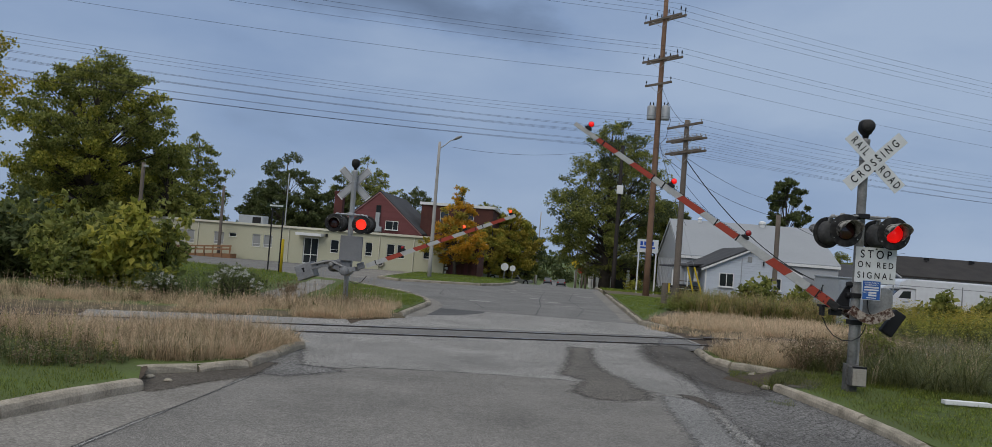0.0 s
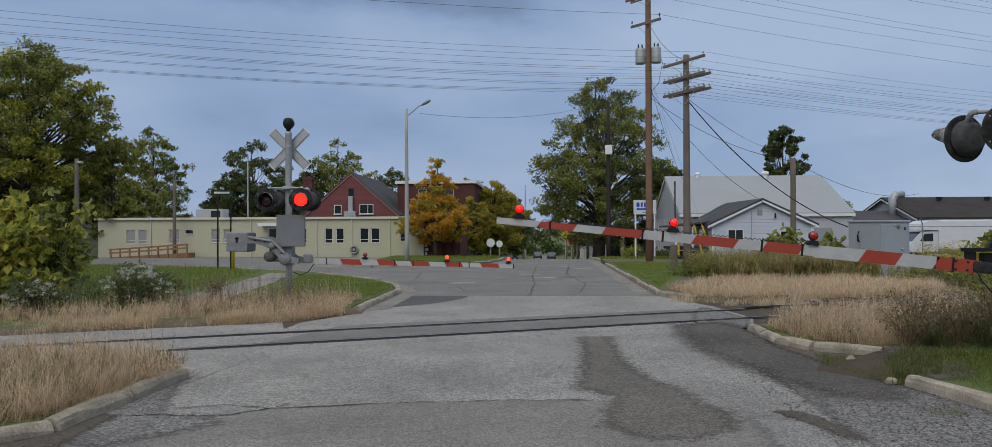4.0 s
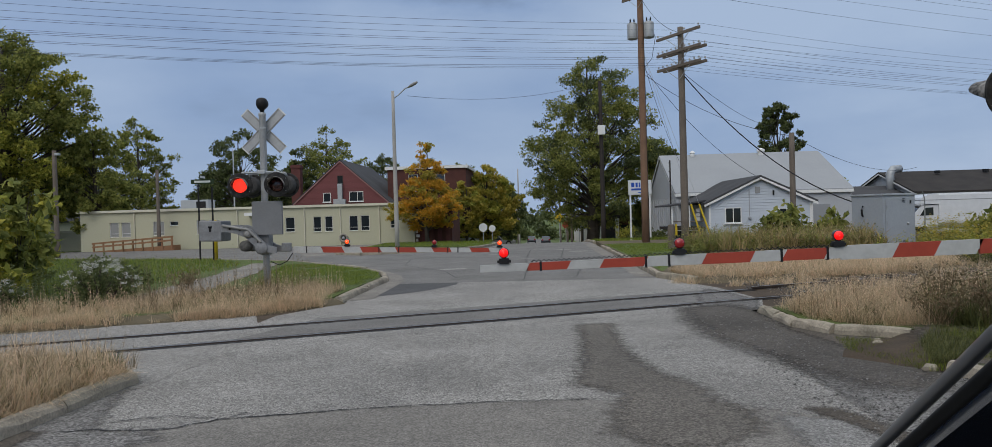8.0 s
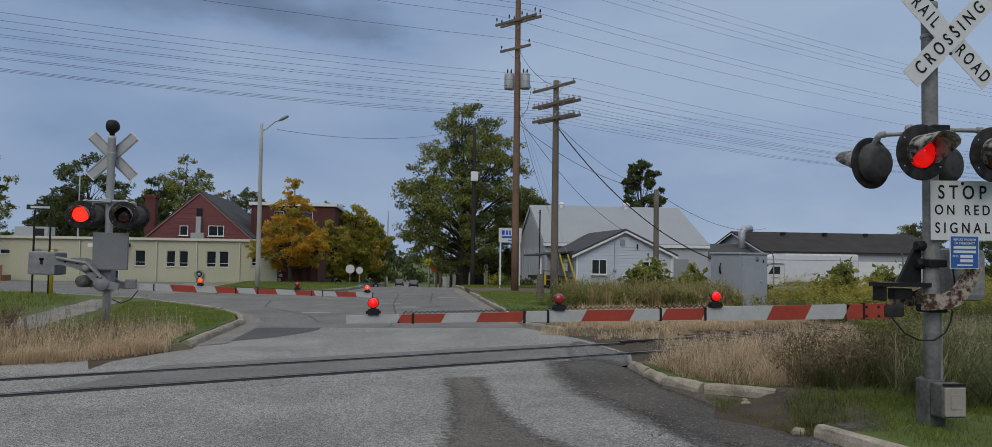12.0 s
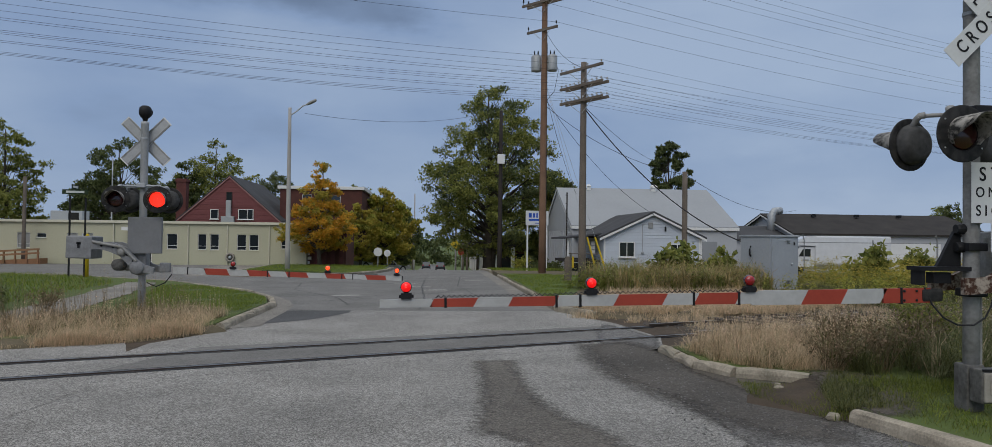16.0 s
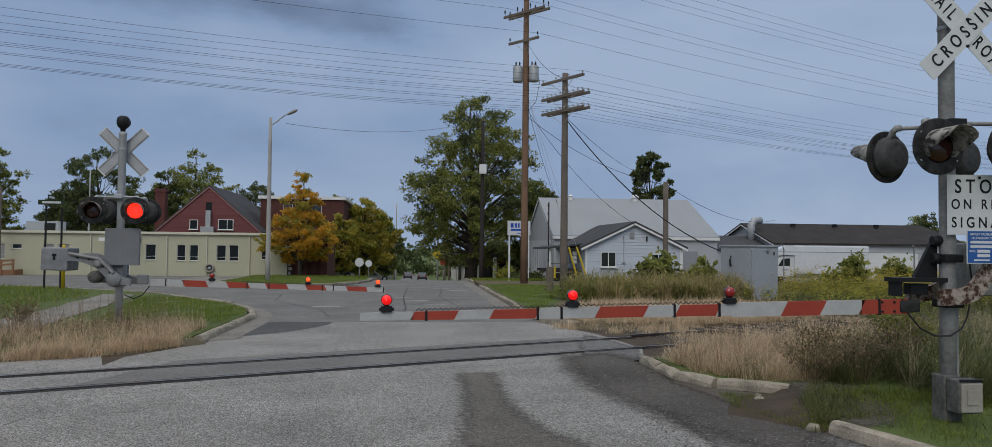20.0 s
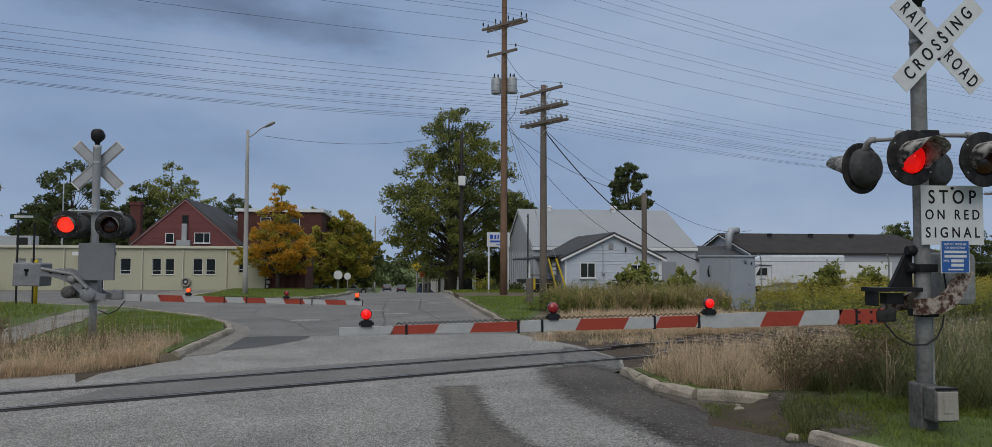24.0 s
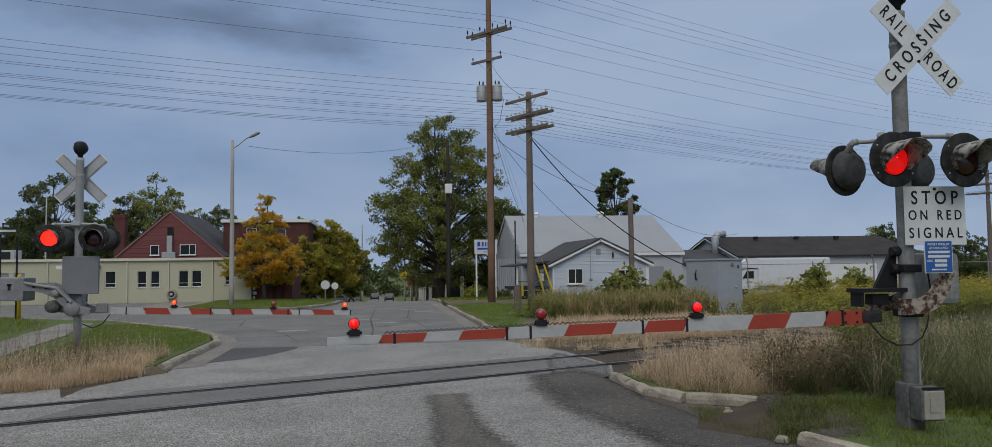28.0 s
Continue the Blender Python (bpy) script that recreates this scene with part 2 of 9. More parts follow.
def worn_edge(m, scale=9.0, soft=0.16):
    """Lets a surface layer thin out towards its rim, where its own "cover" falls to nothing, in a ragged way."""
    n, l = m.node_tree.nodes, m.node_tree.links
    at = n.new("ShaderNodeAttribute")
    at.attribute_name = "cover"
    tc, nz = n.new("ShaderNodeTexCoord"), n.new("ShaderNodeTexNoise")
    nz.inputs["Scale"].default_value, nz.inputs["Detail"].default_value, nz.inputs["Roughness"].default_value = scale, 8.0, 0.7
    l.new(tc.outputs["Object"], nz.inputs["Vector"])
    add = n.new("ShaderNodeMath")
    add.operation = "ADD"
    l.new(at.outputs["Fac"], add.inputs[0])
    l.new(nz.outputs["Fac"], add.inputs[1])
    r = n.new("ShaderNodeMapRange")
    r.inputs["From Min"].default_value, r.inputs["From Max"].default_value = 1.0 - soft, 1.0 + soft
    l.new(add.outputs[0], r.inputs["Value"])
    tr, mx = n.new("ShaderNodeBsdfTransparent"), n.new("ShaderNodeMixShader")
    l.new(r.outputs["Result"], mx.inputs["Fac"])
    l.new(tr.outputs[0], mx.inputs[1])
    l.new(n["Principled BSDF"].outputs[0], mx.inputs[2])
    l.new(mx.outputs[0], n["Material Output"].inputs["Surface"])
    return m


M["asphalt"] = asphalt("asphalt", (0.110, 0.105, 0.098), (0.235, 0.226, 0.212), 0.26, 3)
M["asphalt_near"] = worn_edge(asphalt("asphalt_near", (0.098, 0.091, 0.082), (0.290, 0.272, 0.246), 0.32, 7, 75, 0.6))
M["asphalt_old"] = asphalt("asphalt_worn", (0.080, 0.075, 0.069), (0.470, 0.450, 0.418), 0.28, 0, 68, 0.8)
M["asphalt_dark"] = asphalt("asphalt_patch", (0.062, 0.061, 0.061), (0.115, 0.113, 0.112), 0.2, 11, 80, 0.6)
M["stain"] = worn_edge(asphalt("asphalt_stain", (0.062, 0.055, 0.047), (0.215, 0.196, 0.172), 0.40, 13, 60, 0.9))
M["gravel_layer"] = worn_edge(asphalt("gravel_layer", (0.058, 0.054, 0.050), (0.27, 0.26, 0.248), 0.38, 17, 44, 1.0))
M["soil_layer"] = worn_edge(asphalt("soil_layer", (0.055, 0.046, 0.037), (0.130, 0.112, 0.092), 0.35, 19, 45, 1.0))
M["dirt_layer"] = worn_edge(asphalt("dirt_layer", (0.048, 0.042, 0.036), (0.135, 0.121, 0.106), 0.42, 31, 55, 0.9), 7.0, 0.3)
M["pale_layer"] = worn_edge(asphalt("pale_layer", (0.10, 0.096, 0.09), (0.33, 0.32, 0.305), 0.24, 23, 62, 0.9))
M["gutter"] = asphalt("gutter_concrete", (0.145, 0.132, 0.115), (0.275, 0.255, 0.225), 0.35, 29, 40, 0.4)
M["gravel"] = material("gravel", (0.20, 0.19, 0.18), (0.05, 0.048, 0.045), rough=0.95, scale=6, fine=42, bump=1.0, bump_dist=0.03, amount=1.8)
M["concrete"] = material("concrete", (0.39, 0.345, 0.27), (0.17, 0.15, 0.115), rough=0.95, scale=3.0, fine=38, bump=0.6, amount=1.5, spread=0.10, per="object")
M["soil"] = material("soil", (0.092, 0.068, 0.047), (0.040, 0.030, 0.021), rough=0.95, scale=2.5, fine=30, bump=0.8, bump_dist=0.03, amount=1.2)
M["ground_grass"] = material("grass_ground", (0.098, 0.138, 0.030), (0.062, 0.074, 0.026), rough=0.9, scale=0.7, fine=30, bump=0.8, bump_dist=0.04, amount=1.1)
M["rough_ground"] = material("dry_ground", (0.15, 0.12, 0.078), (0.085, 0.072, 0.045), rough=0.95, scale=0.8, fine=22, bump=0.8, bump_dist=0.05, amount=1.2)
M["ballast"] = material("ballast", (0.22, 0.20, 0.185), (0.07, 0.065, 0.06), rough=0.95, scale=8, fine=30, bump=1.0, bump_dist=0.04, amount=1.8)
M["rail"] = material("rail_steel", (0.12, 0.095, 0.08), (0.05, 0.04, 0.035), rough=0.5, metal=0.6, scale=3, fine=30)
M["rail_top"] = material("rail_polished", (0.36, 0.35, 0.34), rough=0.3, metal=0.9, scale=3, fine=30, bump=0.05)
M["rubber"] = material("rubber_black", (0.022, 0.022, 0.023), rough=0.85, scale=5, fine=40)
M["tie"] = material("creosote_wood", (0.09, 0.072, 0.058), rough=0.9, scale=3, fine=30, spread=0.25, per="object")
M["pole_brown"] = material("pole_wood_brown", (0.26, 0.155, 0.10), (0.13, 0.08, 0.055), rough=0.9, scale=1.2, fine=28, bump=0.5, amount=1.0)
M["pole_grey"] = material("pole_wood_grey", (0.20, 0.165, 0.135), (0.10, 0.083, 0.07), rough=0.9, scale=1.2, fine=28, bump=0.5, amount=1.0)
M["pole_dark"] = material("pole_wood_dark", (0.045, 0.038, 0.034), rough=0.9, scale=1.2, fine=28, bump=0.5)
M["concrete_pole"] = material("concrete_pole_grey", (0.42, 0.40, 0.37), rough=0.85, scale=2, fine=30)
M["galv"] = material("galvanised_steel", (0.42, 0.44, 0.45), (0.29, 0.30, 0.31), rough=0.55, metal=0.35, scale=4, fine=35, bump=0.08, amount=0.9)
M["straw"] = leafy("straw_coloured_leaves", (0.38, 0.315, 0.135), 0.5, 0.3)
M["plate_grey"] = material("grey_plate", (0.215, 0.22, 0.225), (0.16, 0.163, 0.167), rough=0.6, metal=0.2, scale=2, fine=20, bump=0.05, amount=0.8)
M["alu"] = material("aluminium_paint", (0.42, 0.43, 0.435), (0.31, 0.317, 0.32), rough=0.55, metal=0.25, scale=5, fine=30, bump=0.08, amount=0.9)
M["grey_cast"] = material("grey_cast_iron", (0.27, 0.275, 0.28), (0.17, 0.172, 0.175), rough=0.6, metal=0.25, scale=6, fine=28, bump=0.15, amount=1.1)
M["alu_dark"] = material("weathered_aluminium", (0.33, 0.33, 0.32), (0.17, 0.165, 0.155), rough=0.65, metal=0.25, scale=5, fine=24, bump=0.15, amount=1.2)
M["black"] = material("black_paint", (0.018, 0.018, 0.019), (0.010, 0.010, 0.011), rough=0.55, scale=4, fine=25, bump=0.08, amount=1.0)
M["hood_worn"] = material("hood_paint_worn", (0.34, 0.32, 0.29), (0.028, 0.027, 0.025), rough=0.7, scale=8, fine=20, bump=0.15, amount=3.0)
M["bowl_grey"] = material("lamp_bowl_paint", (0.075, 0.074, 0.072), (0.030, 0.030, 0.030), rough=0.6, scale=5, fine=18, bump=0.12, amount=1.3)
M["black_worn"] = material("black_paint_worn", (0.038, 0.036, 0.034), (0.011, 0.011, 0.011), rough=0.65, scale=7, fine=16, bump=0.15, amount=2.2)
M["socket_grey"] = material("weathered_dark_galvanising", (0.16, 0.155, 0.145), (0.075, 0.072, 0.066), rough=0.75, metal=0.15, scale=6, fine=24, bump=0.2, amount=1.4)
M["tan_cast"] = material("sun_bleached_tan_cast", (0.36, 0.335, 0.29), (0.25, 0.23, 0.195), rough=0.8, scale=5, fine=24, bump=0.15, amount=1.2)
M["rust"] = material("rusty_cast_iron", (0.34, 0.29, 0.24), (0.060, 0.028, 0.018), rough=0.85, scale=11, fine=34, bump=0.5, amount=3.2)
M["white_sheet"] = material("white_retroreflective", (0.66, 0.67, 0.66), (0.52, 0.53, 0.51), rough=0.45, scale=3, fine=20, bump=0.03, amount=0.8)
M["arm_white"] = material("arm_white", (0.47, 0.47, 0.455), (0.33, 0.33, 0.315), rough=0.5, scale=3, fine=18, bump=0.05, amount=0.9)
M["arm_red"] = material("arm_red", (0.36, 0.060, 0.036), (0.27, 0.045, 0.028), rough=0.5, scale=3, fine=18, bump=0.05, amount=0.9)
M["letter"] = material("black_letters", (0.016, 0.016, 0.018), rough=0.6, bump=0)
M["blue_sign"] = material("blue_sheet", (0.022, 0.105, 0.36), rough=0.45, bump=0, scale=3, fine=12)
M["blue_text"] = material("blue_letters", (0.03, 0.10, 0.48), rough=0.5, bump=0)
M["lens_dark"] = material("red_lens_dark", (0.055, 0.008, 0.008), rough=0.25, bump=0.1, fine=90, coat=0.5)
M["lens_red"] = material("red_lens", (0.33, 0.012, 0.012), rough=0.22, bump=0.1, fine=90, coat=0.5)
M["glow_red"] = glow("lit_red_lens", (0.90, 0.006, 0.006), 0.62)
M["glow_far"] = glow("bright_red_lens", (1.0, 0.030, 0.016), 1.5)
M["glow_core"] = glow("lit_bulb", (1.0, 0.09, 0.05), 1.5)
M["glow_orange"] = glow("lit_amber_red_lens", (1.0, 0.07, 0.012), 1.5)
M["glow_white"] = glow("lit_filament", (1.0, 0.62, 0.28), 3.2)
M["yellow"] = material("yellow_plastic", (0.62, 0.44, 0.03), rough=0.5, scale=2, fine=15, bump=0.05)
M["siding"] = material("white_siding", (0.53, 0.575, 0.625), (0.45, 0.485, 0.53), rough=0.6, scale=0.6, fine=14, bump=0.04, amount=0.8, spread=0.03, per="object")
M["metal_white"] = material("white_sheet_metal", (0.44, 0.455, 0.47), (0.37, 0.38, 0.395), rough=0.55, scale=0.5, fine=8, bump=0.06, amount=0.9)
M["metal_roof"] = material("pale_metal_roof", (0.29, 0.30, 0.31), (0.24, 0.25, 0.26), rough=0.5, scale=0.4, fine=6, bump=0.05, amount=0.8)
M["shingle"] = material("grey_shingles", (0.082, 0.082, 0.085), (0.042, 0.042, 0.045), rough=0.95, scale=0.8, fine=26, bump=0.5, amount=1.0)
M["shingle_brown"] = material("brown_grey_shingles", (0.050, 0.044, 0.040), (0.024, 0.022, 0.021), rough=0.95, scale=0.8, fine=26, bump=0.5, amount=1.0)
M["yellow_wall"] = material("pale_yellow_render", (0.49, 0.475, 0.345), (0.41, 0.395, 0.285), rough=0.85, scale=0.35, fine=9, bump=0.12, amount=0.8)
M["yellow_trim"] = material("pale_yellow_trim", (0.66, 0.63, 0.50), rough=0.7, scale=0.8, fine=9, bump=0.05)
M["red_siding"] = material("red_siding", (0.185, 0.066, 0.066), (0.140, 0.050, 0.050), rough=0.8, scale=0.5, fine=10, bump=0.08, amount=0.8, spread=0.06, per="object")
M["red_trim"] = material("dull_pink_trim", (0.30, 0.16, 0.15), rough=0.7, scale=1, fine=12, bump=0.04)
M["brick"] = material("red_brick", (0.125, 0.050, 0.040), (0.065, 0.030, 0.026), rough=0.9, scale=1.5, fine=20, bump=0.3, amount=1.0, spread=0.22, per="object")
M["mortar"] = material("mortar", (0.30, 0.25, 0.22), rough=0.95, scale=2, fine=30)
M["white_paint"] = material("white_paint", (0.74, 0.74, 0.72), (0.62, 0.62, 0.60), rough=0.6, scale=1.5, fine=18, bump=0.04, amount=0.8)
M["grey_paint"] = material("grey_paint", (0.36, 0.385, 0.41), (0.29, 0.31, 0.335), rough=0.55, scale=0.9, fine=12, bump=0.05, amount=0.9, metal=0.1)
M["glass"] = glass("window_glass")
M["glass_pale"] = glass("window_glass_blinds", (0.26, 0.26, 0.25), 0.35)
M["wood"] = material("stained_wood", (0.30, 0.17, 0.085), (0.19, 0.105, 0.055), rough=0.8, scale=2, fine=24, bump=0.2, spread=0.15, per="object")
M["bark"] = material("bark", (0.095, 0.078, 0.062), (0.045, 0.038, 0.031), rough=0.95, scale=3, fine=22, bump=0.8, bump_dist=0.03, amount=1.2)
M["leaf_green"] = leafy("leaf_green", (0.255, 0.285, 0.075), 0.5, 0.55)
M["leaf_dark"] = leafy("leaf_dark_green", (0.125, 0.155, 0.058), 0.45, 0.45)
M["leaf_yellowgreen"] = leafy("leaf_yellow_green", (0.385, 0.40, 0.070), 0.55, 0.55)
M["leaf_orange"] = leafy("leaf_golden", (0.68, 0.43, 0.05), 0.4, 0.58)
M["leaf_gold"] = leafy("leaf_gold_green", (0.45, 0.395, 0.066), 0.45, 0.55)
M["leaf_red"] = leafy("leaf_red", (0.26, 0.05, 0.025), 0.4)
M["needle"] = leafy("needle_dark", (0.030, 0.052, 0.024), 0.35, 0.1)
M["dry_grass"] = leafy("dry_grass", (0.66, 0.525, 0.335), 0.40, 0.42)
M["dry_brown"] = leafy("dry_brown_stalks", (0.255, 0.200, 0.112), 0.5, 0.28)
M["blade"] = leafy("green_grass", (0.150, 0.190, 0.034), 0.50, 0.38)
M["blade_olive"] = leafy("olive_grass", (0.135, 0.150, 0.052), 0.55, 0.38)
M["blade_grey"] = leafy("grey_green_grass", (0.215, 0.235, 0.110), 0.45, 0.38)
M["blade_fresh"] = leafy("fresh_green_grass", (0.190, 0.255, 0.040), 0.45, 0.42)
M["flower"] = leafy("white_flowers", (0.62, 0.62, 0.56), 0.15, 0.2)
M["wire"] = material("wire_black", (0.03, 0.03, 0.032), rough=0.6, bump=0)
M["chain"] = material("fence_galvanised", (0.30, 0.31, 0.31), rough=0.5, metal=0.5, bump=0)


# ---- mesh helpers ----
def thing(name, x=0, y=0, z=0, rz=0, label="", category="", group="", kind=""):
    e = new(name)
    e.empty_display_size = 0.2
    e.matrix_world = pose(x, y, z, 0, 0, rz)
    return tagged(e, label, category, group, kind)


def part(name, bm, mat, parent=None, label="", smooth=False, at=None):
    """Links a bmesh, or a (points, faces) pair, as one mesh object under its parent."""
    me = bpy.data.meshes.new(name)
    if isinstance(bm, tuple):
        me.from_pydata([tuple(v) for v in bm[0]], [], [tuple(f) for f in bm[1]])
    else:
        bm.to_mesh(me)
        bm.free()
    for one in mat if isinstance(mat, (list, tuple)) else [mat]:
        me.materials.append(one)
    if smooth:
        me.polygons.foreach_set("use_smooth", [True] * len(me.polygons))
    ob = new(name, me)
    if at is not None:
        ob.matrix_basis = at
    if parent is not None:
        ob.parent = parent
    return tagged(ob, label)


def same(name, me, parent, m, label=""):
    """One more piece on a mesh that exists."""
    ob = new(name, me)
    ob.parent = parent
    ob.matrix_basis = m
    return tagged(ob, label)


def box(sx, sy, sz, x=0, y=0, z=0, bevel=0.0, bm=None, m=None):
    """A box with its base centre at (x, y, z); bevelled edges."""
    bm = bm or bmesh.new()
    r = bmesh.ops.create_cube(bm, size=1.0)
    vs = r["verts"]
    bmesh.ops.scale(bm, vec=(sx, sy, sz), verts=vs)
    if bevel:
        es = list({e for v in vs for e in v.link_edges})
        out = bmesh.ops.bevel(bm, geom=es, offset=bevel, segments=2, affect="EDGES", profile=0.6)
        vs = list({v for f in out["faces"] for v in f.verts} | {v for v in vs if v.is_valid})
        vs = [v for v in bm.verts if v in set(vs)] if len(vs) < len(bm.verts) else list(bm.verts)
    mt = Matrix.Translation((x, y, z + sz / 2))
    bmesh.ops.transform(bm, matrix=(m @ mt) if m else mt, verts=vs)
    return bm


def tube(points, radii, sides=8, caps=True):
    """Points and faces of a tapered tube through the points."""
    pts = [Vector(p) for p in points]
    vs, fs = [], []
    for i, p in enumerate(pts):
        d = (pts[min(i + 1, len(pts) - 1)] - pts[max(i - 1, 0)]).normalized()
        a = d.orthogonal().normalized() if abs(d.z) > 0.98 else d.cross(Vector((0, 0, 1))).normalized()
        b = d.cross(a)
        r = radii[i] if isinstance(radii, (list, tuple)) else radii
        for k in range(sides):
            t = 2 * math.pi * k / sides
            vs.append(p + (a * math.cos(t) + b * math.sin(t)) * r)
    for i in range(len(pts) - 1):
        for k in range(sides):
            j = (k + 1) % sides
            fs.append((i * sides + k, i * sides + j, (i + 1) * sides + j, (i + 1) * sides + k))
    if caps:
        fs.append(tuple(range(sides))[::-1])
        fs.append(tuple((len(pts) - 1) * sides + k for k in range(sides)))
    return vs, fs


def join(*meshes):
    vs, fs = [], []
    for v, f in meshes:
        o = len(vs)
        vs += list(v)
        fs += [tuple(i + o for i in one) for one in f]
    return vs, fs


def lathe(profile, sides=20, m=None):
    """A turned body: (radius, height) pairs, closed at both ends."""
    vs, fs = [], []
    for r, h in profile:
        for k in range(sides):
            t = 2 * math.pi * k / sides
            vs.append(Vector((r * math.cos(t), r * math.sin(t), h)))
    for i in range(len(profile) - 1):
        for k in range(sides):
            j = (k + 1) % sides
            fs.append((i * sides + k, i * sides + j, (i + 1) * sides + j, (i + 1) * sides + k))
    fs.append(tuple(range(sides))[::-1])
    fs.append(tuple((len(profile) - 1) * sides + k for k in range(sides)))
    return ([m @ v for v in vs] if m else vs), fs


def prism(outline, depth, m=None):
    """A flat outline in x and z, pushed back along y by depth."""
    n = len(outline)
    vs = [Vector((x, 0, z)) for x, z in outline] + [Vector((x, depth, z)) for x, z in outline]
    fs = [tuple(range(n)), tuple(range(2 * n - 1, n - 1, -1))]
    fs += [(i, i + n, (i + 1) % n + n, (i + 1) % n) for i in range(n)]
    return ([m @ v for v in vs] if m else vs), fs


def moved(mesh, m):
    return [m @ Vector(v) for v in mesh[0]], mesh[1]


def brick_box(sx, sy, sz, x=0, y=0, z=0):
    """A plain box as points and faces, base centre at (x, y, z)."""
    a, b = sx / 2, sy / 2
    vs = [Vector((x + i * a, y + j * b, z + k * sz)) for k in (0, 1) for i, j in ((-1, -1), (1, -1), (1, 1), (-1, 1))]
    return vs, [(0, 3, 2, 1), (4, 5, 6, 7), (0, 1, 5, 4), (1, 2, 6, 5), (2, 3, 7, 6), (3, 0, 4, 7)]


def text(name, words, size, mat, parent, m, depth=0.002, squeeze=1.0, label="", space=1.0):
    """Lettering as a mesh, centred, in its parent's x and z, facing -y."""
    cu = bpy.data.curves.new(name, "FONT")
    cu.body, cu.size, cu.align_x, cu.align_y, cu.extrude = words, size, "CENTER", "CENTER", depth
    cu.offset, cu.space_character = size * 0.010, space
    tmp = bpy.data.objects.new(name, cu)
    scene.collection.objects.link(tmp)
    bpy.context.view_layer.update()
    me = bpy.data.meshes.new_from_object(tmp)
    bpy.data.objects.remove(tmp)
    me.transform(Matrix.Diagonal((squeeze, 1, 1, 1)))
    me.transform(Matrix.Rotation(radians(90), 4, "X"))
    me.materials.clear()
    me.materials.append(mat)
    return same(name, me, parent, m, label)


# ---- ground ----
def smooth(a, b, v):
    t = min(1, max(0, (v - a) / (b - a)))
    return t * t * (3 - 2 * t)


def fall(x, y):
    """Height of the land: level round the crossing, then falling away along the street."""
    s = 52 + 26 * smooth(-5, -12, x)
    d = max(0, y - s)
    z = -0.043 * min(d, 85) - 0.026 * min(max(0, d - 85), 165)
    return z * min(1, d / 12) if d < 12 else z


def sheet(name, xs, ys, height, mat, label, category):
    vs = [(x, y, height(x, y)) for y in ys for x in xs]
    n = len(xs)
    fs = [(j * n + i, j * n + i + 1, (j + 1) * n + i + 1, (j + 1) * n + i) for j in range(len(ys) - 1) for i in range(n - 1)]
    return tagged(part(name, (vs, fs), mat), label, category, "", "structure")


def spread_axis(lo, hi, step, far):
    a = list(np.arange(lo, hi + step / 2, step))
    out, s = a, step
    while out[-1] < far:
        s *= 1.35
        out = out + [out[-1] + s]
    s = step
    while out[0] > -far:
        s *= 1.35
        out = [out[0] - s] + out
    return [float(v) for v in out]


def slab(name, outline, z, mat, label, category, thick=0.16, kind="structure"):
    """A level piece of ground with an edge, from its outline."""
    bm = bmesh.new()
    f = bm.faces.new([bm.verts.new((x, y, 0)) for x, y in outline])
    bm.normal_update()
    if f.normal.z < 0:
        bmesh.ops.reverse_faces(bm, faces=[f])
    out = bmesh.ops.extrude_face_region(bm, geom=[f])
    for v in out["geom"]:
        if isinstance(v, bmesh.types.BMVert):
            v.co.z -= thick
    bm.normal_update()
    bmesh.ops.triangulate(bm, faces=[g for g in bm.faces if len(g.verts) > 4])
    for v in bm.verts:
        v.co.z += z + fall(v.co.x, v.co.y)
    bmesh.ops.recalc_face_normals(bm, faces=bm.faces)
    return tagged(part(name, bm, mat), label, category, "", kind)


sheet("ground", spread_axis(-60, 60, 3, 1800), spread_axis(-20, 320, 4, 2200), lambda x, y: fall(x, y) - 0.10, M["ground_grass"], "flat grassy land falling gently away from the crossing", "ground")

ROAD_A = [(-4.05, -40), (6.1, -40), (6.1, 9), (5.8, 12.4), (5.3, 15), (5.9, 17.2), (4.75, 18.6), (4.75, 20.3), (5.3, 22.4), (5.0, 25), (4.05, 28), (-3.5, 28), (-3.45, 23.4), (-4.3, 21.4), (-4.3, 17.4), (-3.95, 15.2), (-3.9, 12.5), (-4.05, 11.2)]
slab("road", ROAD_A, 0.0, M["asphalt_old"], "worn grey asphalt street with patches, over the railway crossing", "road", 0.1)
ROAD_B = [(4.05, 28), (4.05, 52.5), (-1.6, 52.5), (-2.2, 49.5), (-3.3, 46.9), (-7.8, 44.6), (-9.5, 46), (-9.8, 59.6), (-32, 59.6), (-62, 66), (-62, 61), (-24, 46.7), (-14.2, 42.6), (-9, 38.8), (-6.5, 35.4), (-4.9, 33.2), (-3.9, 31), (-3.5, 29), (-3.5, 28)]
slab("road_junction", ROAD_B, 0.0, M["asphalt"], "cracked grey asphalt junction with a side street and parking", "road", 0.1)
sheet("road_far", [-1.6, 1.2, 4.05], [52.5, 55, 58, 62, 70, 80, 90, 100, 110, 120, 128], lambda x, y: fall(x, y), M["asphalt"], "grey asphalt street running downhill", "road")
sheet("road_cross", [-70, -40, -20, -8, -1.6, 4.05, 12, 30, 70], [128, 135, 142], lambda x, y: fall(0, y), M["asphalt"], "grey asphalt cross street", "road")
sheet("road_beyond", [-1.6, 4.05], [142, 170, 200, 240, 300], lambda x, y: fall(x, y), M["asphalt"], "grey asphalt street in the distance", "road")

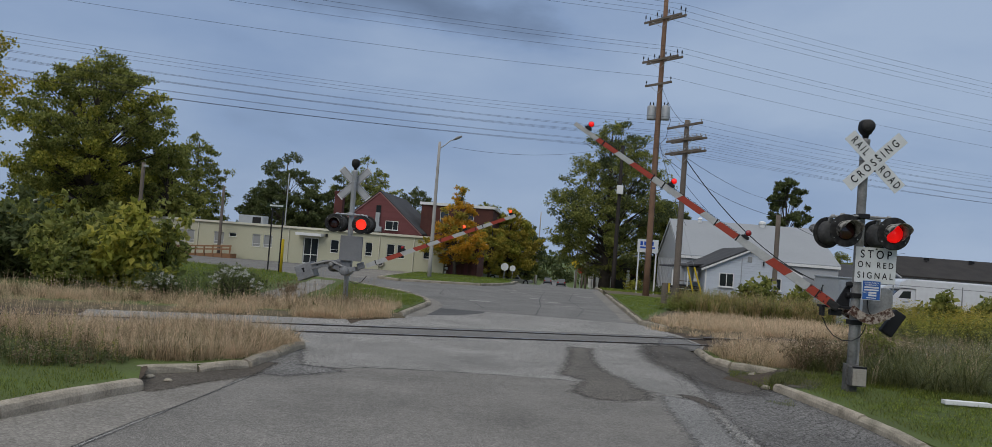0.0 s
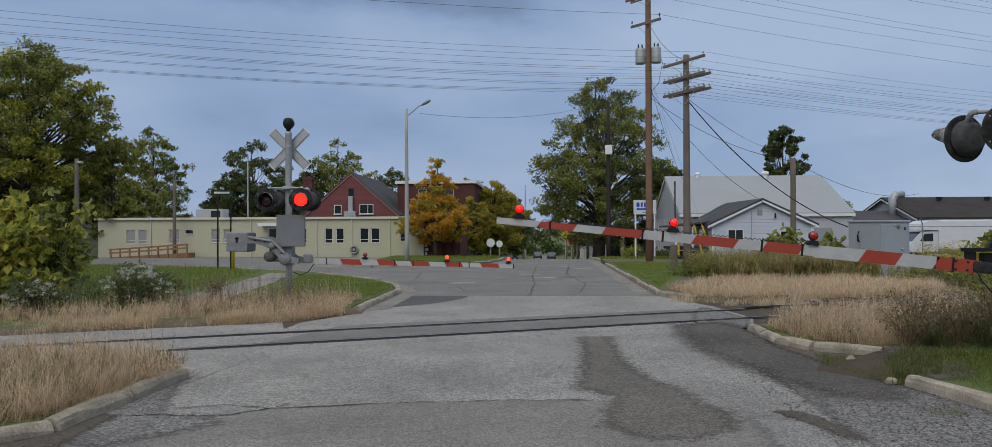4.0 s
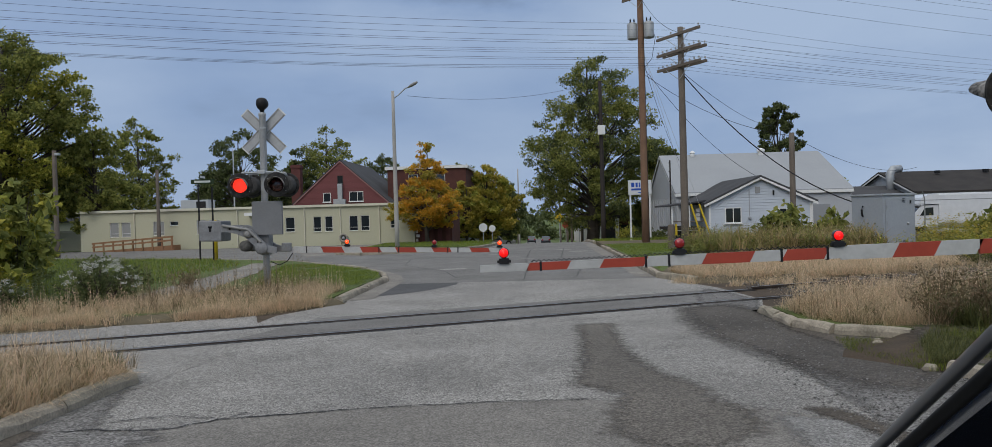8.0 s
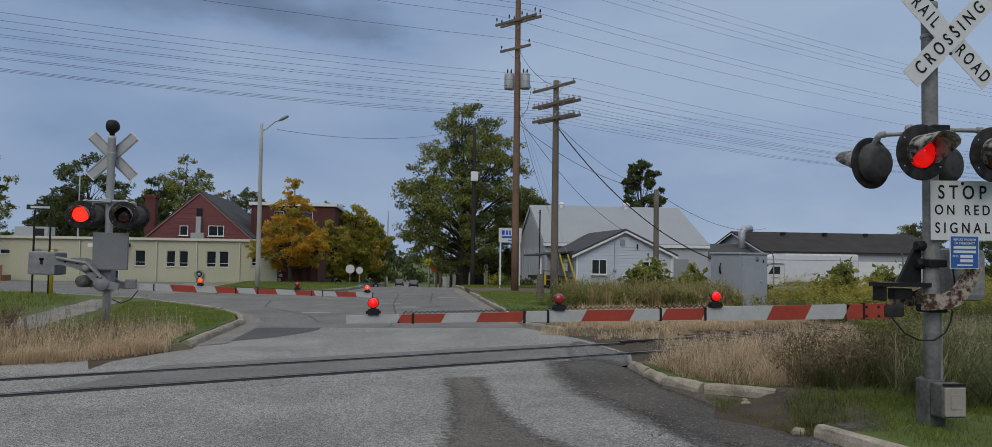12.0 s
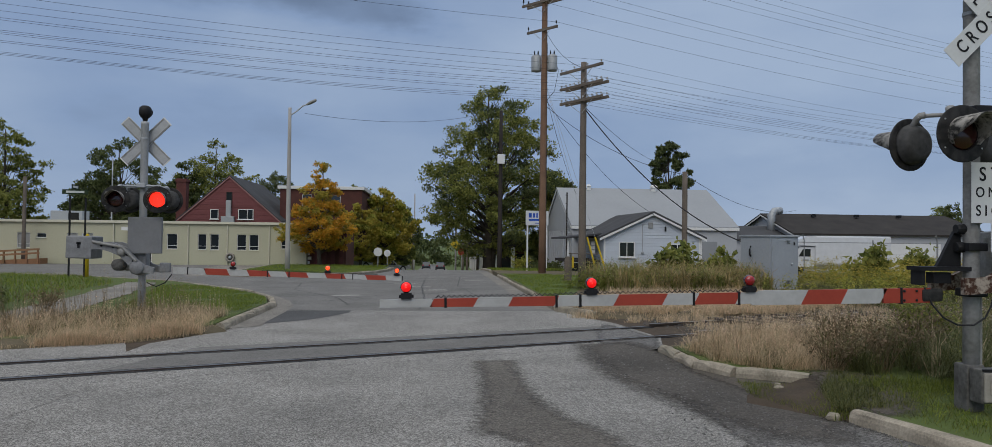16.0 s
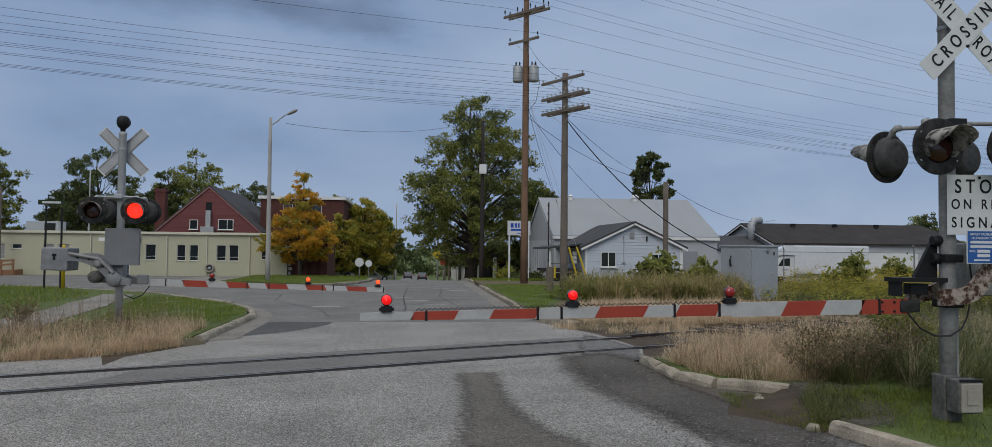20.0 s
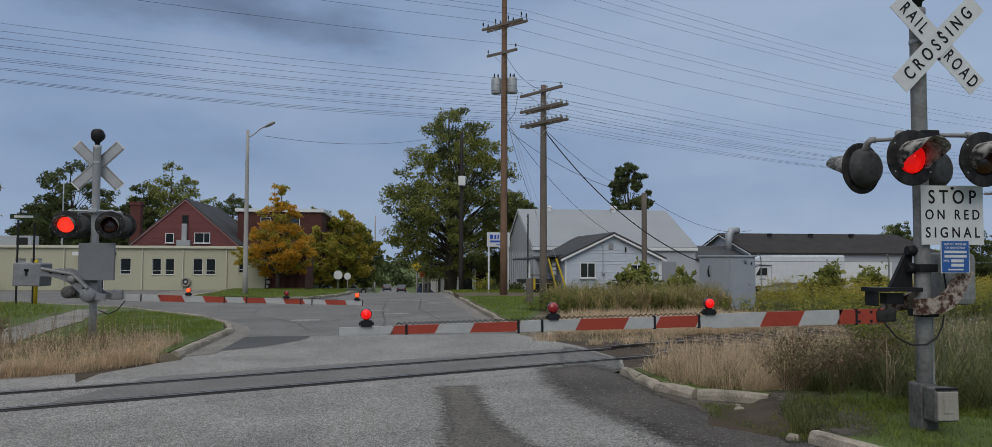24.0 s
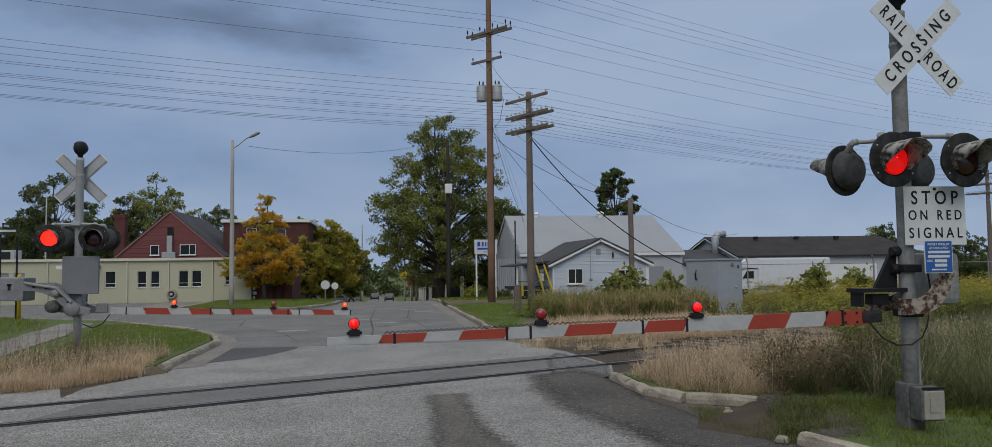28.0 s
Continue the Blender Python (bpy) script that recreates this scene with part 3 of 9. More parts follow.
VERGES = {
    "verge_left_far": ([(-3.75, 23.4), (-3.75, 29), (-4.2, 31), (-5.1, 33), (-6.7, 35.2), (-9.2, 38.7), (-14.3, 42.4), (-24, 46.4), (-62, 60.6), (-62, -4), (-8.2, 20.2), (-5, 21.9)], "ground_grass"),
    "lawn_lamp": ([(-1.85, 52.5), (-1.85, 58), (-2.5, 62), (-9.3, 59), (-9.3, 46.3), (-7.8, 44.85), (-3.5, 47.1), (-2.4, 49.6)], "ground_grass"),
    "verge_right_far": ([(4.25, 28.2), (4.25, 52), (4.25, 75), (90, 75), (90, 65), (6.3, 26.4), (5.0, 26.6)], "rough_ground"),
    "verge_right_near": ([(4.85, 20.2), (4.85, 18.7), (5.2, 17.8), (6.0, 17.4), (5.4, 15.1), (5.95, 12.4), (6.25, 9), (6.25, -40), (90, -40), (90, 59.5), (6.2, 21.2)], "ground_grass"),
    "verge_left_near": ([(-4.1, 15.2), (-4.1, 12.5), (-4.5, 11.7), (-5.1, 11.2), (-4.6, 10.2), (-5.0, 8.2), (-5.2, -40), (-62, -40), (-62, -9.6), (-5.2, 16.4)], "ground_grass"),
}
for name, (outline, mat) in VERGES.items():
    slab(name, outline, 0.12, M[mat], "raised grassy verge beside the street", "verge", 0.24)


def bank(name, line, width, top, mat, side, label):
    """A worn earth slope from a verge's edge down to the road; side is 1 for the left of the line."""
    rng = random.Random(len(line) * 7 + int(width * 100))
    pts = [Vector((*p, 0)) for p in line]
    run = []
    for a, b in zip(pts, pts[1:]):
        n = max(1, round((b - a).length / 0.4)) if (b - a).length < 12 else max(1, round((b - a).length / 2))
        run += [a.lerp(b, i / n) for i in range(n)]
    run.append(pts[-1])
    vs, fs = [], []
    for i, p in enumerate(run):
        d = (run[min(i + 1, len(run) - 1)] - run[max(0, i - 1)]).normalized()
        o = Vector((-d.y, d.x, 0)) * side
        e = smooth(0, 0.3, i / (len(run) - 1)) * smooth(0, 0.3, 1 - i / (len(run) - 1)) if len(run) < 14 else 1.0
        for f, z in ((-0.15, top + 0.004), (0.12, top - 0.01), (0.5, (top * 0.5 + rng.uniform(-0.02, 0.02)) * e), (1.0, 0.012 * e), (1.08, -0.06)):
            q = p + o * width * f * (1 if f < 0.3 else rng.uniform(0.8, 1.15)) * (0.35 + 0.65 * e)
            vs.append(Vector((q.x, q.y, z)))
    for i in range(len(run) - 1):
        for k in range(4):
            q = (i * 5 + k, i * 5 + k + 1, i * 5 + k + 6, i * 5 + k + 5)
            fs.append(q if side < 0 else q[::-1])
    return tagged(part(name, (vs, fs), M[mat], smooth=True), label, "bank", "", "structure")


bank("bank_left_far", [(-62, -4), (-24, 12.9), (-8.2, 20.2), (-5, 21.9), (-4.3, 22.7), (-3.75, 23.5)], 0.45, 0.12, "rough_ground", -1, "worn earth edge of the verge beside the rails")
bank("bank_right_gap", [(5.42, 15.0), (5.7, 16.25), (6.02, 17.45)], 1.1, 0.12, "soil", 1, "bare soil sloping to the road between two kerbs")
bank("bank_left_gap", [(-5.1, 11.3), (-4.85, 10.7), (-4.58, 10.1)], 0.5, 0.12, "soil", -1, "bare soil in the gap of the kerb")
bank("bank_left_near", [(-4.05, 15.1), (-5.2, 16.4), (-30, 5.0)], 0.5, 0.12, "rough_ground", 1, "worn earth edge of the verge beside the rails")
bank("bank_right_near", [(4.8, 20.2), (6.2, 21.2), (30, 32.1)], 0.5, 0.12, "rough_ground", 1, "worn earth edge of the verge beside the rails")
bank("bank_right_far", [(4.9, 26.6), (6.3, 26.4), (30, 37.4)], 0.5, 0.12, "rough_ground", -1, "worn earth edge of the verge beside the rails")


# ---- kerbs ----
def kerb(name, line, width=0.17, height=0.15, pieces=2.4):
    """A run of concrete kerb stones along a line, with small joints and worn tops."""
    k = thing(name, label="weathered concrete kerb along the street edge", category="kerb", kind="structure")
    pts = [Vector((*p, 0)) for p in line]
    run = []
    for a, b in zip(pts, pts[1:]):
        n = max(1, round((b - a).length / pieces))
        run += [(a.lerp(b, i / n), a.lerp(b, (i + 1) / n)) for i in range(n)]
    rng = random.Random(len(run))
    prof = ((-0.5, -0.12), (-0.5, height - 0.045), (-0.40, height - 0.012), (-0.15, height), (0.25, height - 0.006), (0.43, height - 0.030), (0.54, height - 0.075), (0.62, -0.12))
    n = len(prof)
    for a, b in run:
        d = (b - a).normalized()
        s = d.cross(Vector((0, 0, 1)))
        a, b = a + d * 0.010, b - d * 0.010
        vs, fs = [], []
        cuts = 5
        dip = rng.uniform(-0.02, 0.012)
        for c in range(cuts):
            p = a.lerp(b, c / (cuts - 1))
            z0 = fall(p.x, p.y)
            chip = 0.025 if c in (0, cuts - 1) else 0.0
            for u, z in prof:
                top = z > 0
                q = p + s * (u * width + rng.uniform(-0.010, 0.010)) + Vector((0, 0, z + z0 + (dip - chip * rng.uniform(0.2, 1) + rng.uniform(-0.009, 0.009) if top else 0)))
                vs.append(q)
        for c in range(cuts - 1):
            for i in range(n):
                j = (i + 1) % n
                fs.append((c * n + i, c * n + j, c * n + n + j, c * n + n + i))
        fs += [tuple(range(n))[::-1], tuple(range((cuts - 1) * n, cuts * n))]
        part("kerb_stone", (vs, fs), M["concrete"], k)


kerb("kerb_left_near", [(-5.1, -30), (-5.05, 8.0), (-4.55, 10.1)], 0.19, 0.19)
kerb("kerb_left_mid", [(-5.15, 11.15), (-4.5, 11.75), (-4.0, 12.5), (-4.0, 15.3)], pieces=1.2)
kerb("kerb_right_mid", [(4.75, 20.4), (4.75, 18.6), (5.05, 17.85), (5.9, 17.35)], pieces=1.1)
kerb("kerb_right_near", [(5.3, 15.1), (5.85, 12.4), (6.15, 9), (6.15, -30)], pieces=2.0)
kerb("kerb_island", [(-3.6, 23.5), (-3.6, 29), (-4.05, 31), (-5.0, 33.1), (-6.6, 35.3), (-9.1, 38.75), (-14.2, 42.5), (-24, 46.6), (-60, 60.5)])
kerb("kerb_lamp_lawn", [(-1.7, 60), (-1.75, 52.5), (-2.3, 49.6), (-3.4, 47.0), (-7.8, 44.7), (-9.4, 46.2), (-9.4, 58.5)])
kerb("kerb_right_far", [(4.9, 26.6), (4.15, 28.2), (4.15, 47)])
kerb("kerb_right_beyond", [(4.15, 52), (4.15, 75)])


# ---- railway ----
def track():
    t = thing("railway_track", label="rusty single railway track crossing the street at a slant", category="railway track", kind="structure")
    u = Vector((0.9087, 0.4174, 0))
    s = Vector((0.4174, -0.9087, 0))
    o = Vector((-2.2, 20.73, 0))
    prof = [(-0.07, -0.14), (-0.07, -0.12), (-0.012, -0.10), (-0.012, -0.04), (-0.036, -0.03), (-0.036, 0.004), (0.036, 0.004), (0.036, -0.03), (0.012, -0.04), (0.012, -0.10), (0.07, -0.12), (0.07, -0.14)]
    for off in (0.0, 1.505):
        for name, a, b, dz in (("rail", -75, -11.5, 0.06), ("rail", -11.5, 8.6, 0.012), ("rail", 8.6, 95, 0.06)):
            vs, fs = [], []
            for d in (a, b):
                for w, z in prof:
                    vs.append(o + u * d + s * (off + w) + Vector((0, 0, z + dz)))
            n = len(prof)
            fs = [(i, (i + 1) % n, n + (i + 1) % n, n + i) for i in range(n)] + [tuple(range(n))[::-1], tuple(range(n, 2 * n))]
            part(name, (vs, fs), M["rail"], t)
            part("rail_head", moved(brick_box(b - a, 0.05, 0.004, (a + b) / 2, 0, 0), Matrix.Translation(o + s * off + Vector((0, 0, dz + 0.005))) @ Matrix.Rotation(math.atan2(u.y, u.x), 4, "Z")), M["rail_top"], t)
        for side in (-0.115, 0.115):
            part("flangeway_filler", moved(brick_box(20.1, 0.085, 0.05, -1.45, 0, -0.044), Matrix.Translation(o + s * (off + side)) @ Matrix.Rotation(math.atan2(u.y, u.x), 4, "Z")), M["rubber"], t)
    tie = bpy.data.meshes.new("tie")
    v, f = brick_box(0.23, 2.6, 0.18, 0, 0, -0.25)
    tie.from_pydata([tuple(p) for p in v], [], f)
    tie.materials.append(M["tie"])
    ang = math.atan2(u.y, u.x)
    rng = random.Random(5)
    for d in list(np.arange(-60, -12.2, 0.55)) + list(np.arange(11.0, 60, 0.55)):
        p = o + u * float(d) + s * 0.75
        same("tie", tie, t, Matrix.Translation((p.x, p.y, 0.15)) @ Matrix.Rotation(ang + rng.uniform(-0.02, 0.02), 4, "Z"))


track()
for name, a, b in (("ballast_left", -75, -3.4), ("ballast_right", 8.7, 95)):
    u, s, o = Vector((0.9087, 0.4174)), Vector((0.4174, -0.9087)), Vector((-2.2, 20.73))
    slab(name, [tuple(o + u * a + s * -1.3), tuple(o + u * b + s * -1.3), tuple(o + u * b + s * 2.8), tuple(o + u * a + s * 2.8)], -0.02, M["ballast" if "left" in name else "soil"], "bed of dirty crushed stone under the rails", "ballast", 0.1)


slab("shoulder_left", [(-4.0, 16.0), (-4.0, 23.4), (-5.2, 22.3), (-9, 20.6), (-13, 18.8), (-13, 12.6), (-5.2, 16.1)], -0.008, M["soil"], "dark trodden soil beside the rails", "ground", 0.08)
slab("shoulder_right", [(4.4, 19.6), (4.4, 27.0), (6.4, 26.7), (14, 30.2), (14, 24.6), (6.2, 21.0)], -0.008, M["soil"], "dark trodden soil beside the rails", "ground", 0.08)


# ---- trees ----
def leaf_cloud(rng, centres, radii, count, size, long=1.6):
    """Many small bent leaves scattered in and on uneven clumps."""
    cs, rs = np.array(centres), np.array(radii)
    pick = rng.choice(len(cs), count, p=rs ** 2 / (rs ** 2).sum())
    d = rng.normal(size=(count, 3))
    d /= np.linalg.norm(d, axis=1)[:, None]
    r = rs[pick] * rng.uniform(0.02, 1.0, count) ** 0.5
    p = cs[pick] + d * r[:, None] * np.array([1, 1, 0.62])
    a = rng.normal(size=(count, 3))
    a[:, 2] -= 0.35
    a /= np.linalg.norm(a, axis=1)[:, None]
    b = np.cross(a, rng.normal(size=(count, 3)) + np.array([0, 0, 0.8]))
    b /= np.linalg.norm(b, axis=1)[:, None] + 1e-9
    s = size * rng.uniform(0.6, 1.35, count)[:, None]
    k = a * s * long
    w = b * s * 0.5
    n = np.cross(a, b) * s * 0.22
    vs = np.stack([p, p + k * 0.5 + w + n, p + k, p + k * 0.5 - w + n], 1).reshape(-1, 3)
    i = np.arange(count) * 4
    fs = np.concatenate([np.stack([i, i + 1, i + 2], 1), np.stack([i, i + 2, i + 3], 1)])
    return vs.tolist(), fs.tolist()


OVAL = ((0.0, 0.35, 0.35), (0.15, 0.80, 0.80), (0.40, 1.0, 1.0), (0.65, 0.88, 0.88), (0.85, 0.58, 0.58), (1.0, 0.16, 0.16))


def tree(name, x, y, height, width, leaf, label, seed, leaves=9000, size=0.2, trunk_r=0.25, clear=0.25, lean=0.0, forks=1, z=None, gap=0.0, category="tree", shape=OVAL, clumps=70):
    """A tapered trunk with limbs; leaves sit in heavy clumps at the limbs' ends, with sky between them. shape: rows of height share and half widths to either side."""
    rng = np.random.default_rng(seed)
    z = fall(x, y) if z is None else z
    t = thing(name, x, y, z, label=label, category=category)
    meshes, centres, radii, tips = [], [], [], []
    top = height * 0.93
    hs, wl_, wr_ = [q[0] for q in shape], [q[1] for q in shape], [q[2] for q in shape]

    def reach_at(g, az):
        """Half width of the crown at a height share and bearing, with bulges."""
        f = 0.5 + 0.5 * math.cos(az)
        base = float(np.interp(g, hs, wl_)) * (1 - f) + float(np.interp(g, hs, wr_)) * f
        return width * 0.5 * base * (0.92 + 0.10 * math.sin(3.0 * az - 2.1 * seed + 9 * g) + 0.06 * math.sin(5 * az + 14 * g))

    lines = []
    for k in range(forks):
        off = 0 if forks == 1 else (k - (forks - 1) / 2) * 0.30
        n = 8
        wob = np.cumsum(rng.normal(size=(n, 2)) * 0.014 * height, axis=0)
        line = [(off * (1 + 0.30 * height * i / n) + lean * top * i / (n - 1) + wob[i, 0] * 0.5, wob[i, 1] * 0.5, top * i / (n - 1) * (1 - 0.08 * k) - 0.15) for i in range(n)]
        lines.append(line)
        meshes.append(tube(line, [trunk_r * (1.3 if i == 0 else 1) * (1 - 0.92 * i / (n - 1)) + 0.015 for i in range(n)], 9))
    tries = 0
    spots = []
    while len(spots) < clumps and tries < 9000:
        tries += 1
        g, az = rng.uniform(0, 1), rng.uniform(0, 2 * math.pi)
        r = reach_at(g, az)
        if rng.uniform() > r / (width * 0.5):
            continue
        f = rng.uniform(0.30, 1.0) ** 0.6
        rc = width * rng.uniform(0.068, 0.128)
        c = Vector((lean * top * (clear + (1 - clear) * g) + math.cos(az) * max(0.0, r - rc * 0.7) * f, math.sin(az) * max(0.0, r - rc * 0.7) * f, height * (clear + (1 - clear) * g) - rc * 0.4))
        if any((c - q).length < (rc + p) * (0.50 + 0.42 * gap) for q, p, u in spots):
            continue
        spots.append((c, rc, g))
    for c, rc, g in spots:
        line = lines[int(rng.integers(forks))]
        up = min(c.z * rng.uniform(0.55, 0.80), top * 0.9)
        j = min(max(0.0, (up + 0.15) / top * (len(line) - 1)), len(line) - 1.001)
        p0 = Vector(line[int(j)]).lerp(Vector(line[int(j) + 1]), j - int(j))
        p1 = p0.lerp(c, 0.5) + Vector((rng.normal() * 0.10 * rc, rng.normal() * 0.10 * rc, 0.10 * (c - p0).length * rng.uniform(-0.4, 1)))
        r0 = (0.10 + 0.22 * (1 - g)) * trunk_r + 0.012
        meshes.append(tube([p0, p0.lerp(p1, 0.5), p1, p1.lerp(c, 0.6), c], [r0, r0 * 0.78, r0 * 0.56, r0 * 0.36, 0.010], 5, False))
        for q in range(9):
            d = Vector(rng.normal(size=3)).normalized()
            s = c + Vector((d.x * rc, d.y * rc, d.z * rc * 0.62 + 0.1 * rc)) * rng.uniform(0.35, 1.0)
            centres.append(s)
            radii.append(rc * rng.uniform(0.30, 0.55))
            if q % 2:
                meshes.append(tube([c, s], [0.010 + 0.01 * trunk_r, 0.004], 3, False))
    part("trunk", join(*meshes), M["bark"], t, smooth=True)
    mats = leaf if isinstance(leaf, (list, tuple)) else [leaf]
    tone = np.repeat(rng.uniform(0, 1, len(spots)), 9) * 0.7 + rng.uniform(0, 0.3, len(centres))
    for i, one in enumerate(mats):
        keep = [k for k in range(len(centres)) if len(mats) == 1 or (tone[k] < 0.62) == (i == 0)]
        part("crown", leaf_cloud(rng, [tuple(centres[k]) for k in keep], [radii[k] for k in keep], int(leaves * len(keep) / len(centres)), size), M[one], t)
    return t


def conifer(name, x, y, height, width, seed, label, leaves=5000):
    rng = np.random.default_rng(seed)
    t = thing(name, x, y, fall(x, y), label=label, category="tree")
    part("trunk", tube([(0, 0, -0.2), (0, 0, height * 0.95)], [height * 0.018, 0.03], 8), M["bark"], t)
    cs, rs = [], []
    for i in range(60):
        f = (i + 0.5) / 60
        r = width * 0.5 * (1 - f) * rng.uniform(0.5, 1.0) + 0.15
        az = i * 2.4
        cs.append((math.cos(az) * r, math.sin(az) * r, height * (0.1 + 0.88 * f) - 0.25 * r))
        rs.append(0.12 * width * (1.15 - f))
    part("crown", leaf_cloud(rng, cs, rs, leaves, 0.16, 2.4), M["needle"], t)
    return t


def bush(name, x, y, height, width, leaf, label, seed, leaves=3000, size=0.11, z=0.1, category="bush"):
    """Many arching stems set with sprays of leaves, open at the top."""
    rng = np.random.default_rng(seed)
    t = thing(name, x, y, z, label=label, category=category)
    stems, cs, rs = [], [], []
    for i in range(16):
        az, r = rng.uniform(0, 6.28), width * 0.5 * rng.uniform(0.15, 1.0) ** 0.7
        top = Vector((math.cos(az) * r, math.sin(az) * r, height * rng.uniform(0.55, 1.0) * (1 - 0.35 * (2 * r / width) ** 2)))
        mid = Vector((top.x * 0.45, top.y * 0.45, top.z * 0.62))
        stems.append(tube([(top.x * 0.12, top.y * 0.12, -0.15), mid, top], [0.024, 0.016, 0.004], 5))
        for k in range(9):
            f = 0.22 + 0.80 * k / 8
            q = (mid * (f / 0.5) if f < 0.5 else mid.lerp(top, (f - 0.5) / 0.5)) + Vector(rng.normal(size=3)) * width * 0.085
            cs.append((q.x, q.y, max(0.08, q.z)))
            rs.append(width * rng.uniform(0.04, 0.10))
    part("branchwork", join(*stems), M["bark"], t)
    part("crown", leaf_cloud(rng, cs, rs, leaves, size), M[leaf], t)
    return t


def twig_bush(name, x, y, height, width, label, seed, twig="dry_brown", leaf="dry_brown", leaves=500, size=0.035, z=0.1):
    """A bare brown shrub: many thin forking twigs, with a few small leaves left."""
    rng = np.random.default_rng(seed)
    t = thing(name, x, y, z, label=label, category="bush")
    tw, cs, rs = [], [], []
    for i in range(26):
        az, r = rng.uniform(0, 6.28), width * 0.5 * rng.uniform(0.2, 1.0)
        a = Vector((rng.normal() * 0.06, rng.normal() * 0.06, -0.05))
        b = Vector((math.cos(az) * r, math.sin(az) * r, height * rng.uniform(0.6, 1.0)))
        m = a.lerp(b, 0.5) + Vector((0, 0, 0.10 * height))
        tw.append(tube([a, m, b], [0.007, 0.005, 0.002], 4, False))
        for k in range(5):
            p = m.lerp(b, k / 5)
            e = p + Vector((rng.normal() * 0.16, rng.normal() * 0.16, rng.uniform(0.05, 0.25))) * height * 0.8
            tw.append(tube([p, e], [0.004, 0.0015], 3, False))
            cs.append(tuple(p.lerp(e, rng.uniform(0.3, 1))))
            rs.append(0.10 * height)
    part("branchwork", join(*tw), M[twig], t)
    part("foliage", leaf_cloud(rng, cs, rs, leaves, size), M[leaf], t)
    return t



# ---- buildings ----
def wall_with_holes(w, h, holes, thick=0.2):
    """A wall in x and z with rectangular openings (x0, z0, x1, z1) right through it; front at y = 0."""
    xs = sorted({0, w, *[v for q in holes for v in (q[0], q[2])]})
    zs = sorted({0, h, *[v for q in holes for v in (q[1], q[3])]})
    inside = lambda x, z: any(q[0] < x < q[2] and q[1] < z < q[3] for q in holes)
    vs, fs = [], []

    def quad(*p):
        fs.append(tuple(range(len(vs), len(vs) + 4)))
        vs.extend(Vector(q) for q in p)
    for x0, x1 in zip(xs, xs[1:]):
        for z0, z1 in zip(zs, zs[1:]):
            if not inside((x0 + x1) / 2, (z0 + z1) / 2):
                quad((x0, 0, z0), (x1, 0, z0), (x1, 0, z1), (x0, 0, z1))
                quad((x1, thick, z0), (x0, thick, z0), (x0, thick, z1), (x1, thick, z1))
    for a, b, c, d in holes + [(0, 0, w, h)]:
        s = 1 if (a, b, c, d) != (0, 0, w, h) else -1
        for p, q in (((a, b), (c, b)), ((c, b), (c, d)), ((c, d), (a, d)), ((a, d), (a, b))):
            if s > 0:
                quad((p[0], 0, p[1]), (q[0], 0, q[1]), (q[0], thick, q[1]), (p[0], thick, p[1]))
            else:
                quad((q[0], 0, q[1]), (p[0], 0, p[1]), (p[0], thick, p[1]), (q[0], thick, q[1]))
    return vs, fs


def weld(mesh):
    """The same mesh with its coinciding points made one."""
    where, vs, back = {}, [], []
    for v in mesh[0]:
        k = (round(v[0], 4), round(v[1], 4), round(v[2], 4))
        if k not in where:
            where[k] = len(vs)
            vs.append(v)
        back.append(where[k])
    return vs, [tuple(back[i] for i in f) for f in mesh[1]]


def frame_mesh(w, h, bar=0.05, deep=0.06, mids=(), rails=()):
    """A window frame in one piece: outer bars, and bars at the given parts of its width and height."""
    xs = [bar] + [v for f in mids for v in (w * f - bar * 0.4, w * f + bar * 0.4)] + [w - bar]
    zs = [bar] + [v for f in rails for v in (h * f - bar * 0.4, h * f + bar * 0.4)] + [h - bar]
    holes = [(xs[i], zs[k], xs[i + 1], zs[k + 1]) for i in range(0, len(xs), 2) for k in range(0, len(zs), 2)]
    return weld(moved(wall_with_holes(w, h, holes, deep), Matrix.Translation((-w / 2, -deep / 2, 0))))


def window(parent, x, z, w, h, y=0.0, mids=(), rails=(), glass_mat="glass", frame_mat="white_paint", sill=True, bar=0.05):
    win = part("window", frame_mesh(w, h, bar, 0.07, mids, rails), M[frame_mat], parent, at=pose(x, y + 0.05, z))
    part("pane", brick_box(w - 2 * bar + 0.01, 0.012, h - 2 * bar + 0.01, 0, 0.012, bar - 0.005), M[glass_mat], win)
    if sill:
        part("sill", brick_box(w + 0.12, 0.16, 0.05, 0, -0.06, -0.052), M[frame_mat], win)
    return win


